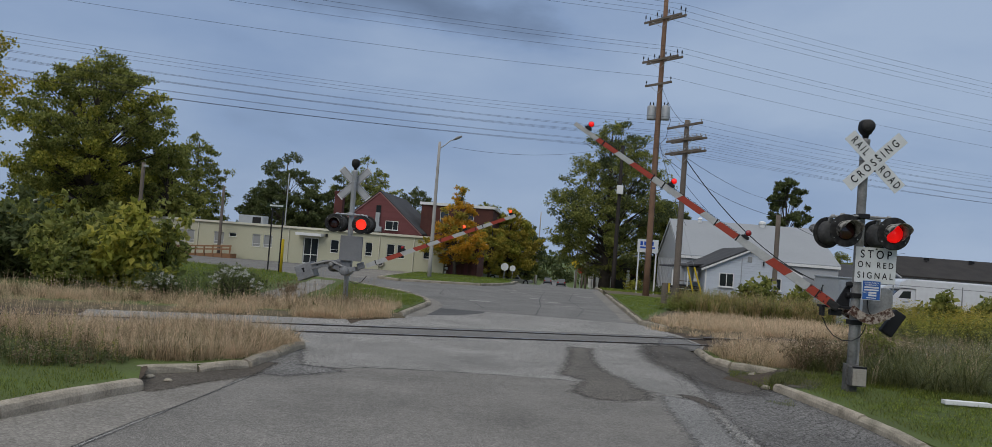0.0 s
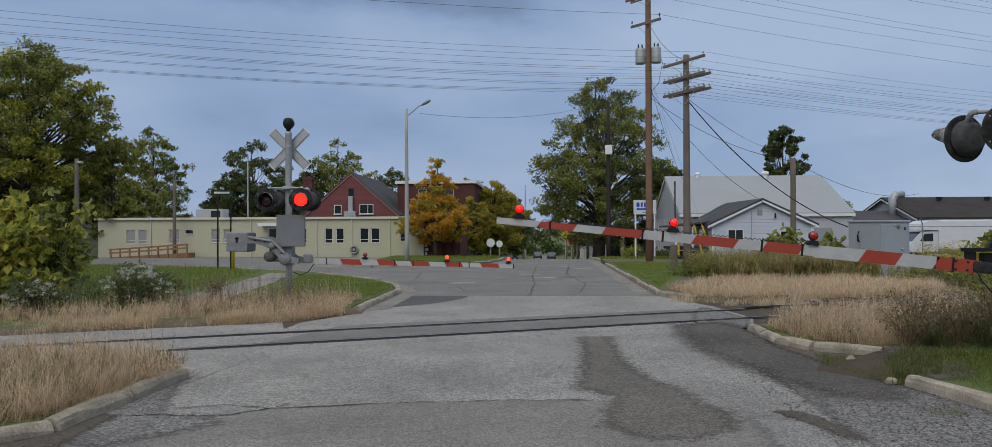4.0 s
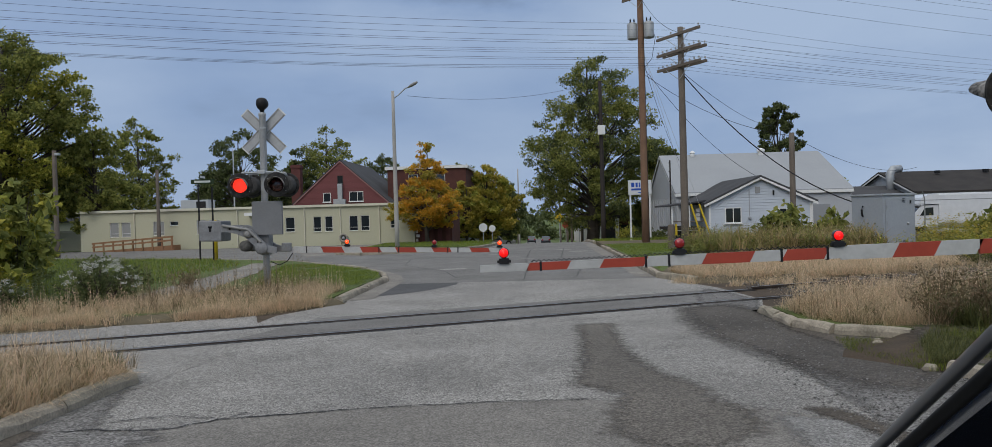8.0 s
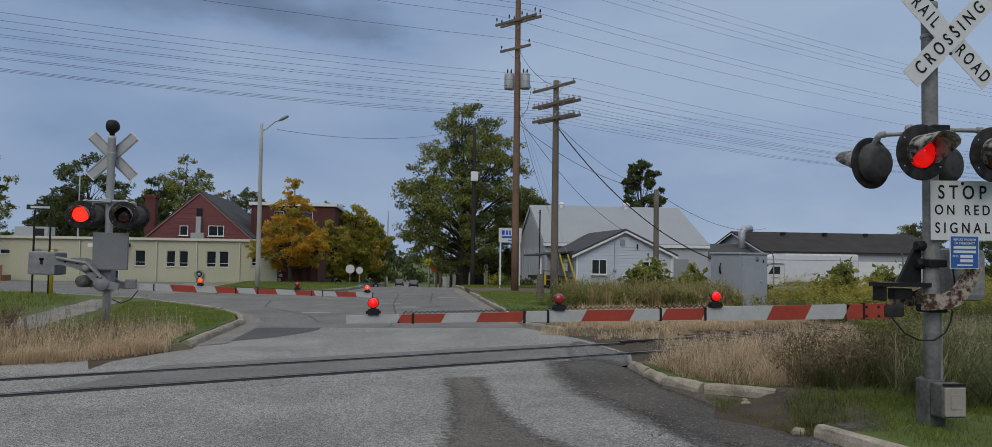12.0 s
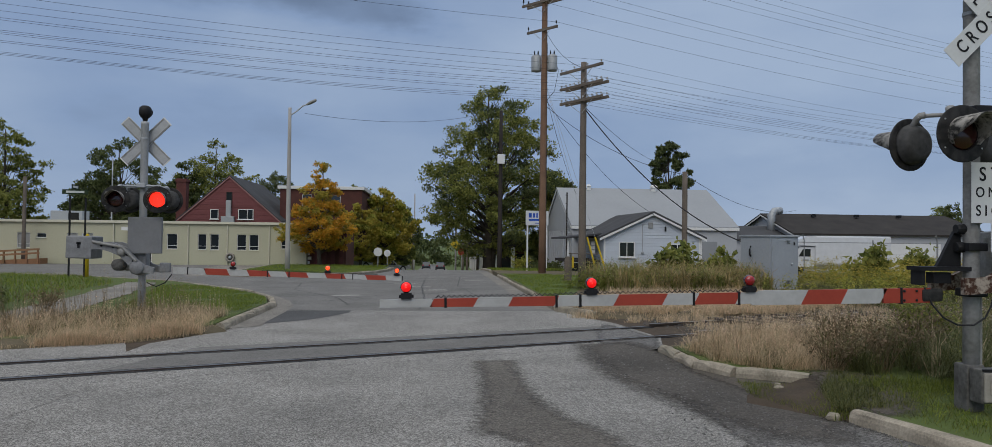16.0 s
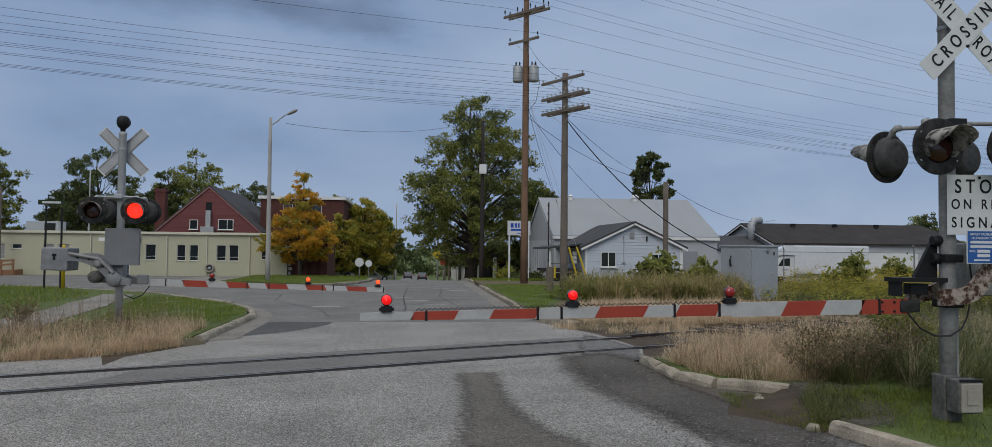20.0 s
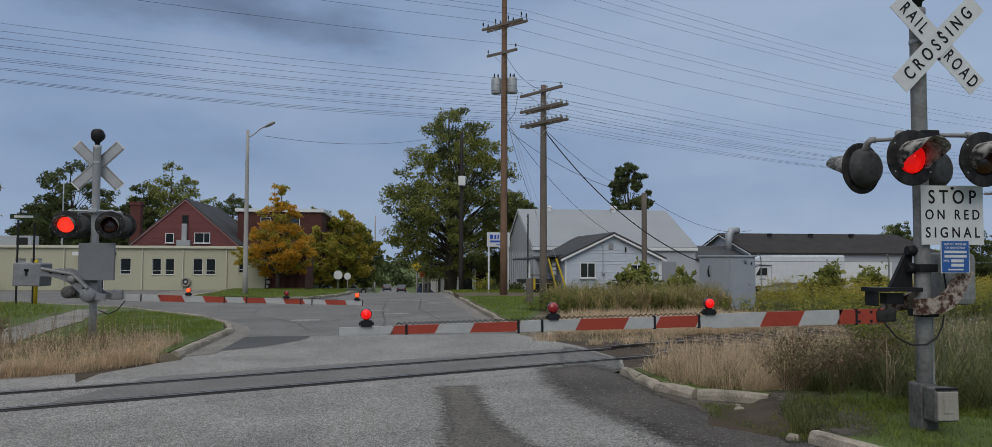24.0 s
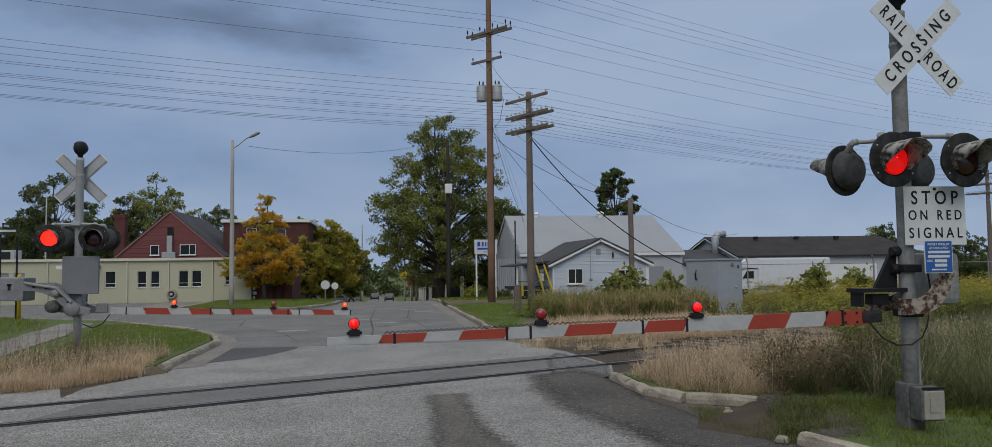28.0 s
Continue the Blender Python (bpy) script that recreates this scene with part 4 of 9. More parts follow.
def yellow_building():
    b = thing("office_building", -31, 60, 0, label="long low pale yellow office building with paired dark windows", category="building")
    w, h = 23.5, 2.78
    wins = [(2.1, 1.05, 2.75, 2.06), (2.95, 1.05, 3.6, 2.06), (5.2, 1.1, 6.0, 2.07), (6.4, 1.75, 7.0, 2.05), (8.3, 1.12, 8.95, 2.08), (9.2, 1.12, 9.9, 2.08), (14.55, 1.1, 15.2, 2.1), (16.5, 1.07, 17.05, 2.1), (17.3, 1.07, 17.85, 2.1), (19.0, 1.07, 19.6, 2.1), (19.8, 1.07, 20.4, 2.1), (21.85, 1.18, 22.45, 2.13)]
    door = (12.4, 0.1, 13.6, 2.15)
    part("wall", wall_with_holes(w, h, wins + [door], 0.25), M["yellow_wall"], b, at=pose(0, 0, -0.1))
    part("side_wall", brick_box(0.25, 11.7, h, 0.125, 6.1, -0.1), M["yellow_wall"], b)
    part("side_wall", brick_box(0.25, 11.7, h, w - 0.125, 6.1, -0.1), M["yellow_wall"], b)
    part("back_wall", brick_box(w, 0.25, h, w / 2, 12.08, -0.1), M["yellow_wall"], b)
    part("roof", brick_box(w + 0.3, 12.4, 0.12, w / 2, 6.05, h - 0.1), M["yellow_trim"], b)
    part("parapet_cap", brick_box(w + 0.36, 0.12, 0.16, w / 2, -0.12, h - 0.12), M["yellow_trim"], b)
    for i, (a, c, d, e) in enumerate(wins):
        window(b, (a + d) / 2, c - 0.1, d - a, e - c, 0.03, rails=(0.24,) if i != 3 else (), bar=0.032, sill=False, glass_mat="glass_pale" if i < 6 and i != 3 else "glass")
    for x in (3.9, 11.2, 15.9, 18.4, 21.1):
        part("downpipe", tube([(x, -0.06, 0), (x, -0.06, h - 0.15)], 0.04, 8), M["yellow_trim"], b)
    dr = part("door", frame_mesh(1.2, 2.05, 0.07, 0.08, (0.5,), (0.35,)), M["white_paint"], b, at=pose(13.0, 0.12, 0.0))
    part("pane", brick_box(1.08, 0.015, 1.93, 0, 0.01, 0.06), M["glass"], dr)
    for i, (a, c, d, e) in enumerate(wins):
        part("window_ledge", brick_box(d - a + 0.06, 0.05, 0.03, (a + d) / 2, -0.022, c - 0.135), M["yellow_trim"], b)
    reel = part("hose_reel", lathe([(0.27, -0.05), (0.30, -0.02), (0.30, 0.06), (0.27, 0.09), (0.19, 0.09), (0.19, -0.05)], 22, pose(18.6, -0.10, 0.5, 90)), M["tan_cast"], b, "coiled garden hose on the wall", smooth=True)
    part("hub", lathe([(0.10, -0.04), (0.10, 0.08), (0.04, 0.10)], 12, pose(18.6, -0.08, 0.5, 90)), M["galv"], reel)
    part("wall_lamp", box(0.16, 0.14, 0.22, 14.2, -0.08, 2.2, 0.02), M["black"], b)
    part("door_canopy", brick_box(2.0, 0.9, 0.22, 13.0, -0.47, 2.18), M["white_paint"], b, "white door canopy")
    return b


def gable_house(name, x, y, w, d, wall_h, peak, wall_mat, roof_mat, label, boards=0.0, over=0.3, off=None, trim="white_paint", rz=0, z=None, front=None):
    """A gabled building, its gable wall towards the street: walls, two roof slopes with eaves, trim; boards: height of one siding board on the front."""
    t = thing(name, x, y, fall(x, y) - 0.05 if z is None else z, rz, label, "building")
    px = w * (0.5 if off is None else off)
    out = [(0, 0), (w, 0), (w, wall_h), (px, peak), (0, wall_h)]
    part("front_wall", front or prism(out, 0.2), M[wall_mat], t)
    part("back_wall", prism(out, 0.2, Matrix.Translation((0, d - 0.2, 0))), M[wall_mat], t)
    part("side_wall", brick_box(0.2, d - 0.41, wall_h, 0.1, d / 2), M[wall_mat], t)
    part("side_wall", brick_box(0.2, d - 0.41, wall_h, w - 0.1, d / 2), M[wall_mat], t)
    for s, x0 in ((-1, 0), (1, w)):
        run, rise = px if s < 0 else w - px, peak - wall_h
        k = rise / run
        e = over
        a = [(x0 + s * e, wall_h - k * e + 0.02), (px, peak + 0.02), (px, peak + 0.14), (x0 + s * e, wall_h - k * e + 0.14)]
        part("roof", prism(a if s < 0 else a[::-1], d + 2 * over, Matrix.Translation((0, -over, 0))), M[roof_mat], t)
        f = [(x0 + s * e, wall_h - k * e - 0.12), (px, peak - 0.10), (px, peak + 0.015), (x0 + s * e, wall_h - k * e + 0.015)]
        part("barge_board", prism(f if s < 0 else f[::-1], 0.05, Matrix.Translation((0, -over - 0.002, 0))), M[trim], t)
    if boards:
        n = int(peak / boards)
        for i in range(n):
            z0 = i * boards
            zt = z0 + boards - 0.012
            if zt < wall_h:
                a, b = 0.0, w
            else:
                a, b = px * (zt - wall_h) / (peak - wall_h), w - (w - px) * (zt - wall_h) / (peak - wall_h)
            if b - a < 0.3:
                continue
            vs = [Vector(p) for p in ((a, -0.03, z0), (b, -0.03, z0), (b, -0.005, zt), (a, -0.005, zt), (a, -0.001, z0), (b, -0.001, z0), (b, -0.001, zt), (a, -0.001, zt))]
            part("siding_board", (vs, [(0, 1, 2, 3), (0, 4, 5, 1), (0, 3, 7, 4), (1, 5, 6, 2)]), M[wall_mat], t)
    return t


yellow_building()
h = gable_house("white_house", 11.0, 53.5, 5.95, 9.0, 2.22, 3.62, "siding", "shingle", "small white clapboard building with grey shingle roof", 0.165)
window(h, 1.4, 0.98, 0.95, 0.92, -0.12, mids=(0.5,))
window(h, 4.5, 0.98, 0.95, 0.82, -0.12, mids=(0.5,))
h2 = gable_house("red_house", -21.45, 78, 8.9, 14, 3.2, 7.1, "red_siding", "shingle", "red clapboard house with steep grey roof behind the offices", 0.22, over=0.12, trim="red_trim", z=0)
window(h2, 4.45, 5.0, 0.5, 0.75, -0.12, sill=False, frame_mat="pole_dark")
window(h2, 3.2, 3.35, 0.7, 0.85, -0.12)
window(h2, 5.9, 3.35, 1.3, 0.9, -0.12, mids=(0.6,), glass_mat="glass")
part("duct", box(0.42, 0.3, 2.0, 4.45, -0.22, 3.0, 0.02), M["galv"], h2, "grey metal duct up the gable")
part("duct_box", box(1.1, 0.4, 0.5, 4.4, -0.25, 3.1, 0.02), M["galv"], h2)
part("chimney", join(brick_box(0.85, 0.85, 7.0, -0.3, 2.4, 0), brick_box(0.98, 0.98, 0.22, -0.3, 2.4, 6.7)), M["brick"], h2, "red brick chimney")

bt = thing("brick_building", -13.2, 81, 0, label="tall red brick building with white cornice behind the trees", category="building")
part("wall", wall_with_holes(7.5, 6.3, [(2.0, 4.2, 2.9, 5.8), (4.6, 4.2, 5.5, 5.8)], 0.3), M["brick"], bt)
part("side_wall", brick_box(0.3, 9, 6.3, 0.15, 4.81), M["brick"], bt)
part("side_wall", brick_box(0.3, 9, 6.3, 7.35, 4.81), M["brick"], bt)
part("cornice", brick_box(7.9, 9.6, 0.28, 3.75, 4.6, 6.3), M["white_paint"], bt)
for wx in (2.45, 5.05):
    window(bt, wx, 4.2, 0.9, 1.6, 0.04, rails=(0.5,))

en = thing("brick_entrance", -7.45, 60.3, 0, label="dark red brick porch with pale corner stones beside the offices", category="building")
part("wall", brick_box(2.5, 5.5, 2.55, 1.25, 2.75, -0.1), M["brick"], en)
part("roof_slab", brick_box(2.8, 5.9, 0.14, 1.25, 2.75, 2.46), M["white_paint"], en)
for i in range(8):
    part("corner_stone", brick_box(0.24 if i % 2 else 0.14, 0.05, 0.20, 0.12 if i % 2 else 0.07, -0.02, 0.1 + i * 0.29), M["white_paint"], en)
for i in range(4):
    part("pilaster", brick_box(0.28, 0.10, 2.5, 0.55 + i * 0.55, -0.052, -0.1), M["brick"], en)

# workshop, its ridge along the tracks' side
wh = gable_house("white_workshop", 10.6, 75, 13.2, 11.9, 3.3, 6.3, "metal_white", "metal_roof", "large pale sheet-metal workshop with broad plain roof", 0.0, over=0.12, rz=-90, z=-0.42)
part("garage_door", weld(join(*[brick_box(0.05 + 0.006 * (k % 2), 2.1, 0.37, 13.225, 9.4, 0.1 + k * 0.37) for k in range(6)])), M["metal_roof"], wh, "pale sectional garage door")
part("eave_trim", brick_box(0.1, 12.1, 0.2, 13.38, 5.95, 3.12), M["white_paint"], wh)
for k in range(13):
    part("wall_rib", brick_box(0.05, 0.06, 3.05, 0.6 + k, -0.032, 0.0), M["metal_white"], wh)
part("roof_vent", lathe([(0.22, 0), (0.22, 0.25), (0.3, 0.3), (0.3, 0.45), (0.1, 0.55)], 14, pose(6.9, 7.6, 6.2)), M["white_paint"], wh)
part("roof_vent", lathe([(0.16, 0), (0.16, 0.25), (0.22, 0.3), (0.1, 0.45)], 14, pose(6.9, 2.4, 6.25)), M["white_paint"], wh)
part("service_mast", tube([(12.6, -0.3, 0.2), (12.6, -0.3, 5.7)], 0.05, 8), M["pole_dark"], wh)
for k, zz in enumerate((5.5, 4.9, 4.2)):
    part("insulator_arm", brick_box(0.5, 0.05, 0.05, 12.4, -0.3, zz), M["pole_dark"], wh)
part("conduit", tube([(12.0, -0.1, 3.4), (12.0, -0.15, 3.0), (12.8, -0.15, 2.8), (12.8, -0.15, 0.8)], 0.04, 8), M["galv"], wh)
part("meter_box", box(0.4, 0.2, 0.5, 12.75, -0.2, 1.0, 0.02), M["galv"], wh)

gb = gable_house("garage_building", 31.0, 83, 12.5, 17, 3.25, 5.0, "metal_white", "shingle_brown", "long low white building with a dark shingle roof", 0.0, over=0.35, rz=-90, z=-0.6)
for yy in (4.2, 10.5):
    part("garage_door", join(*[brick_box(0.06, 4.4, 0.46, 12.53, yy, 0.2 + k * 0.47) for k in range(5)]), M["white_paint"], gb, "white sectional door")
part("side_door", brick_box(0.06, 0.9, 2.0, 12.53, 7.2, 0.3), M["glass"], gb, "dark glazed door")
for k in range(3):
    part("roof_vent", box(0.35, 0.35, 0.25, 7.6, 4 + 4 * k, 4.85, 0.02), M["black"], gb)
part("exhaust_duct", tube([(8.9, -0.5, 3.2), (8.9, -0.5, 4.9), (8.8, -0.2, 5.25), (8.5, 0.5, 5.3)], 0.33, 16), M["galv"], gb, "bent shiny exhaust duct", smooth=True)
ls = gable_house("low_shed", 22.7, 80, 9, 9.5, 2.6, 3.7, "metal_white", "shingle", "low pale shed with a shallow grey roof", 0.0, rz=-90, z=-0.5)

# details of the small white house
part("gable_vent", brick_box(0.28, 0.04, 0.36, 2.85, -0.05, 2.72), M["glass_pale"], h, "small louvred gable vent")
part("meter_pipe", tube([(2.35, -0.07, 1.3), (2.35, -0.07, 2.95)], 0.022, 8), M["galv"], h)
part("meter", lathe([(0.09, 0), (0.09, 0.1), (0.05, 0.13)], 12, pose(2.35, -0.06, 1.25, 90)), M["galv"], h)
part("wall_lamp", box(0.08, 0.12, 0.3, 3.75, -0.1, 2.55, 0.02), M["black"], h)
part("corner_board", brick_box(0.1, 0.05, 2.2, 0.05, -0.032, 0.0), M["white_paint"], h)
part("corner_board", brick_box(0.1, 0.05, 2.2, 5.9, -0.032, 0.0), M["white_paint"], h)
part("downpipe", tube([(5.98, -0.08, 0.05), (5.98, -0.08, 2.05), (6.1, -0.25, 2.15)], 0.035, 8), M["white_paint"], h)
po = thing("porch", 8.9, 54.2, -0.05, label="shaded side porch with a dark deck and lean-to roof", category="porch")
part("deck", box(2.05, 4.5, 0.16, 1.02, 2.25, 0.62, 0.01), M["pole_dark"], po)
part("lean_to_roof", prism([(-0.25, 2.02), (2.08, 2.30), (2.08, 2.40), (-0.25, 2.12)], 4.9, Matrix.Translation((0, -0.2, 0))), M["shingle"], po)
for a in (0.08, 1.0, 1.95):
    part("deck_post", brick_box(0.1, 0.1, 0.62, a, 0.06), M["pole_grey"], po)
for a in (0.08, 1.1):
    part("roof_post", brick_box(0.09, 0.09, 1.32, a, 0.06, 0.78), M["white_paint"], po)
part("rail", brick_box(1.9, 0.05, 0.06, 1.0, 0.06, 1.1), M["pole_grey"], po)
for k in range(3):
    part("notice_board", brick_box(0.26, 0.02, 0.22, 1.7, 0.5, 1.15 + k * 0.26), M["white_paint"], po)
part("skirt", brick_box(2.0, 0.03, 0.55, 1.02, 0.3, 0.02), M["black"], po)

fh = gable_house("small_house", -47.5, 66.5, 7.5, 12, 2.2, 4.4, "yellow_wall", "shingle", "low tan house with a dark roof among trees", 0.0, rz=10, z=0.1)
part("gable_panel", prism([(0.3, 2.22), (7.2, 2.22), (3.75, 4.2)], 0.04, Matrix.Translation((0, -0.05, 0))), M["shingle"], fh)
yw = thing("low_wall", -36, 63, 0, label="low tan block wall beside the offices", category="wall")
part("wall", brick_box(5.5, 0.4, 1.35, 2.0, 0, 0), M["yellow_wall"], yw)
part("coping", brick_box(5.7, 0.5, 0.12, 2.0, 0, 1.35), M["yellow_trim"], yw)

rp = thing("wheelchair_ramp", -29.3, 58.6, 0, label="brown wooden ramp railing in front of the offices", category="ramp")
part("ramp_deck", prism([(0, 0), (5.6, 0), (5.6, 0.35), (0, 0.05)], 1.0), M["wood"], rp)
for k in range(9):
    part("post", brick_box(0.09, 0.09, 0.55 + 0.045 * k, 0.05 + k * 0.68, -0.05, 0.0), M["wood"], rp)
for dz in (0.28, 0.52):
    part("rail", moved(brick_box(5.65, 0.05, 0.12, 2.8, 0, 0), Matrix.Translation((0, -0.12, dz)) @ Matrix.Rotation(radians(-3.6), 4, "Y")), M["wood"], rp)

rt = thing("rooftop_unit", -24.3, 64, 2.75, label="grey air-conditioning unit on the office roof", category="air conditioner")
part("case", box(2.1, 1.2, 0.75, 0, 0, 0, 0.03), M["grey_paint"], rt)
part("grille", brick_box(0.7, 0.03, 0.5, 0.5, -0.62, 0.12), M["black"], rt)

st = thing("shop_row", 5.6, 88, fall(5.6, 92) - 0.2, label="low shop row with white pillars and a dark roof edge", category="building")
part("wall", brick_box(9, 22, 3.0, 5.2, 11), M["brick"], st)
part("roof_edge", brick_box(10.2, 23, 0.7, 4.9, 11, 3.0), M["shingle_brown"], st)
for k in range(9):
    part("pillar", brick_box(0.35, 0.35, 3.0, 0.3, 0.4 + k * 2.6), M["white_paint"], st)
for k in range(3):
    part("pillar", brick_box(0.35, 0.35, 3.0, 1.8 + 1.7 * k, -0.3), M["white_paint"], st)
    part("shop_window", brick_box(1.2, 0.06, 1.7, 1.0 + 1.7 * k + 0.1, -0.02, 0.6), M["glass"], st)


# ---- crossing signals ----
LENSES = []
ARMS = []


def dome(r, bulge, m, rings=4, sides=20):
    """A shallow lens, bulging towards its own -y."""
    prof = [(r * math.cos(a), bulge * math.sin(a)) for a in [math.pi / 2 * i / rings for i in range(rings)]] + [(0.004, bulge)]
    return lathe(prof, sides, m @ Matrix.Rotation(radians(90), 4, "X"))


def lamp_head(sig, x, y, z, back, phase, turn=0.0, glowing=False):
    """One flashing head: black round target, turned bowl behind it, hood, dark lens, and the lit lens that comes forward when it flashes."""
    at = pose(x, y, z, 0, 0, (180 if back else 0) + turn)
    lying = Matrix.Rotation(radians(90), 4, "X")
    rim = lathe([(0.290, -0.012), (0.302, -0.006), (0.302, 0.012), (0.29, 0.016), (0.18, 0.016), (0.18, -0.012)], 36, lying)
    head = part("lamp_head", rim, M["black_worn"], sig, smooth=False, at=at)
    bowl = lathe([(0.232, -0.016), (0.236, -0.04), (0.222, -0.055), (0.212, -0.10), (0.196, -0.135), (0.15, -0.165), (0.13, -0.158), (0.06, -0.168), (0.02, -0.17)], 28, lying)
    part("bowl", bowl, M["bowl_grey"], head, "dark grey turned lamp housing", smooth=True)
    for ba in (35, 145, 215, 325):
        part("bolt", lathe([(0.010, 0), (0.010, 0.008), (0.005, 0.011)], 6, pose(math.cos(radians(ba)) * 0.262, -0.012, math.sin(radians(ba)) * 0.262, 90)), M["galv"], head)
    lens = part("lens", dome(0.172, 0.05, pose(0, 0.006, 0)), M["lens_dark"], head, smooth=True)
    lit = part("lit_lens", dome(0.170, 0.052, pose(0, 0, 0)), M["glow_red" if not glowing else "glow_far"], head, "glowing red lens", smooth=True)
    LENSES.append((lit, phase, 0.055))
    bar = part("lit_bulb", dome(0.022, 0.05, pose(0, -0.006, 0.015), 3, 12), M["glow_core"], head, "bright bulb in the lens", smooth=True)
    LENSES.append((bar, phase, 0.055))
    vs, fs = [], []
    n = 19
    for i in range(n):
        a = radians(-38 + 256 * i / (n - 1))
        up = smooth(-0.55, 0.55, math.sin(a))
        for r in (0.176, 0.184):
            c, s = math.cos(a) * r, math.sin(a) * r
            vs += [Vector((c, -0.004, s)), Vector((c * 1.05, -0.07 - 0.31 * up, s * 1.04 - 0.008 * up))]
    for i in range(n - 1):
        o = i * 4
        fs += [(o, o + 1, o + 5, o + 4), (o + 2, o + 6, o + 7, o + 3), (o + 1, o + 3, o + 7, o + 5)]
    part("hood", (vs, fs), M["hood_worn"], head, "weathered hood over the lens", smooth=True)
    return head


def arm_lamp(arm, x, z, phase, lit_mat):
    """A round two-faced lamp on a gate arm."""
    part("lamp_bracket", join(brick_box(0.11, 0.09, 0.06, x, 0, z), brick_box(0.15, 0.05, 0.03, x, 0, z + 0.012), brick_box(0.05, 0.05, 0.03, x, 0, z + 0.055)), M["black"], arm)
    c = Matrix.Translation((x, 0, z + 0.122))
    lying = Matrix.Rotation(radians(90), 4, "X")
    part("lamp_drum", lathe([(0.052, -0.024), (0.058, -0.018), (0.058, 0.018), (0.052, 0.024)], 22, c @ lying), M["lens_dark"], arm)
    for s in (0, 180):
        f = c @ Matrix.Rotation(radians(s), 4, "Z")
        part("lamp_lens", dome(0.055, 0.034, f @ pose(0, -0.022, 0)), M["lens_red"], arm, smooth=True)
        lit = part("lit_lens", dome(0.054, 0.037, pose(0, -0.022, 0)), M[lit_mat], arm, "glowing lens of the arm lamp", smooth=True, at=f)
        core = part("lit_bulb", dome(0.017, 0.038, pose(0, -0.023, 0), 3, 10), M["glow_white" if lit_mat == "glow_orange" else "glow_core"], arm, smooth=True, at=f)
        if phase is not None:
            LENSES.append((lit, phase, 0.045))
            LENSES.append((core, phase, 0.045))


def stripe(x0, x1, h0, h1, slant):
    """A diagonal band of a gate arm, between x0 and x1, as tall as the arm there."""
    t = 0.019
    vs = []
    for y in (-t, t):
        vs += [Vector((x0 - slant * h0 / 2, y, -h0 / 2)), Vector((x1 - slant * h1 / 2, y, -h1 / 2)), Vector((x1 + slant * h1 / 2, y, h1 / 2)), Vector((x0 + slant * h0 / 2, y, h0 / 2))]
    return vs, [(0, 1, 2, 3), (7, 6, 5, 4), (0, 4, 5, 1), (1, 5, 6, 2), (2, 6, 7, 3), (3, 7, 4, 0)]


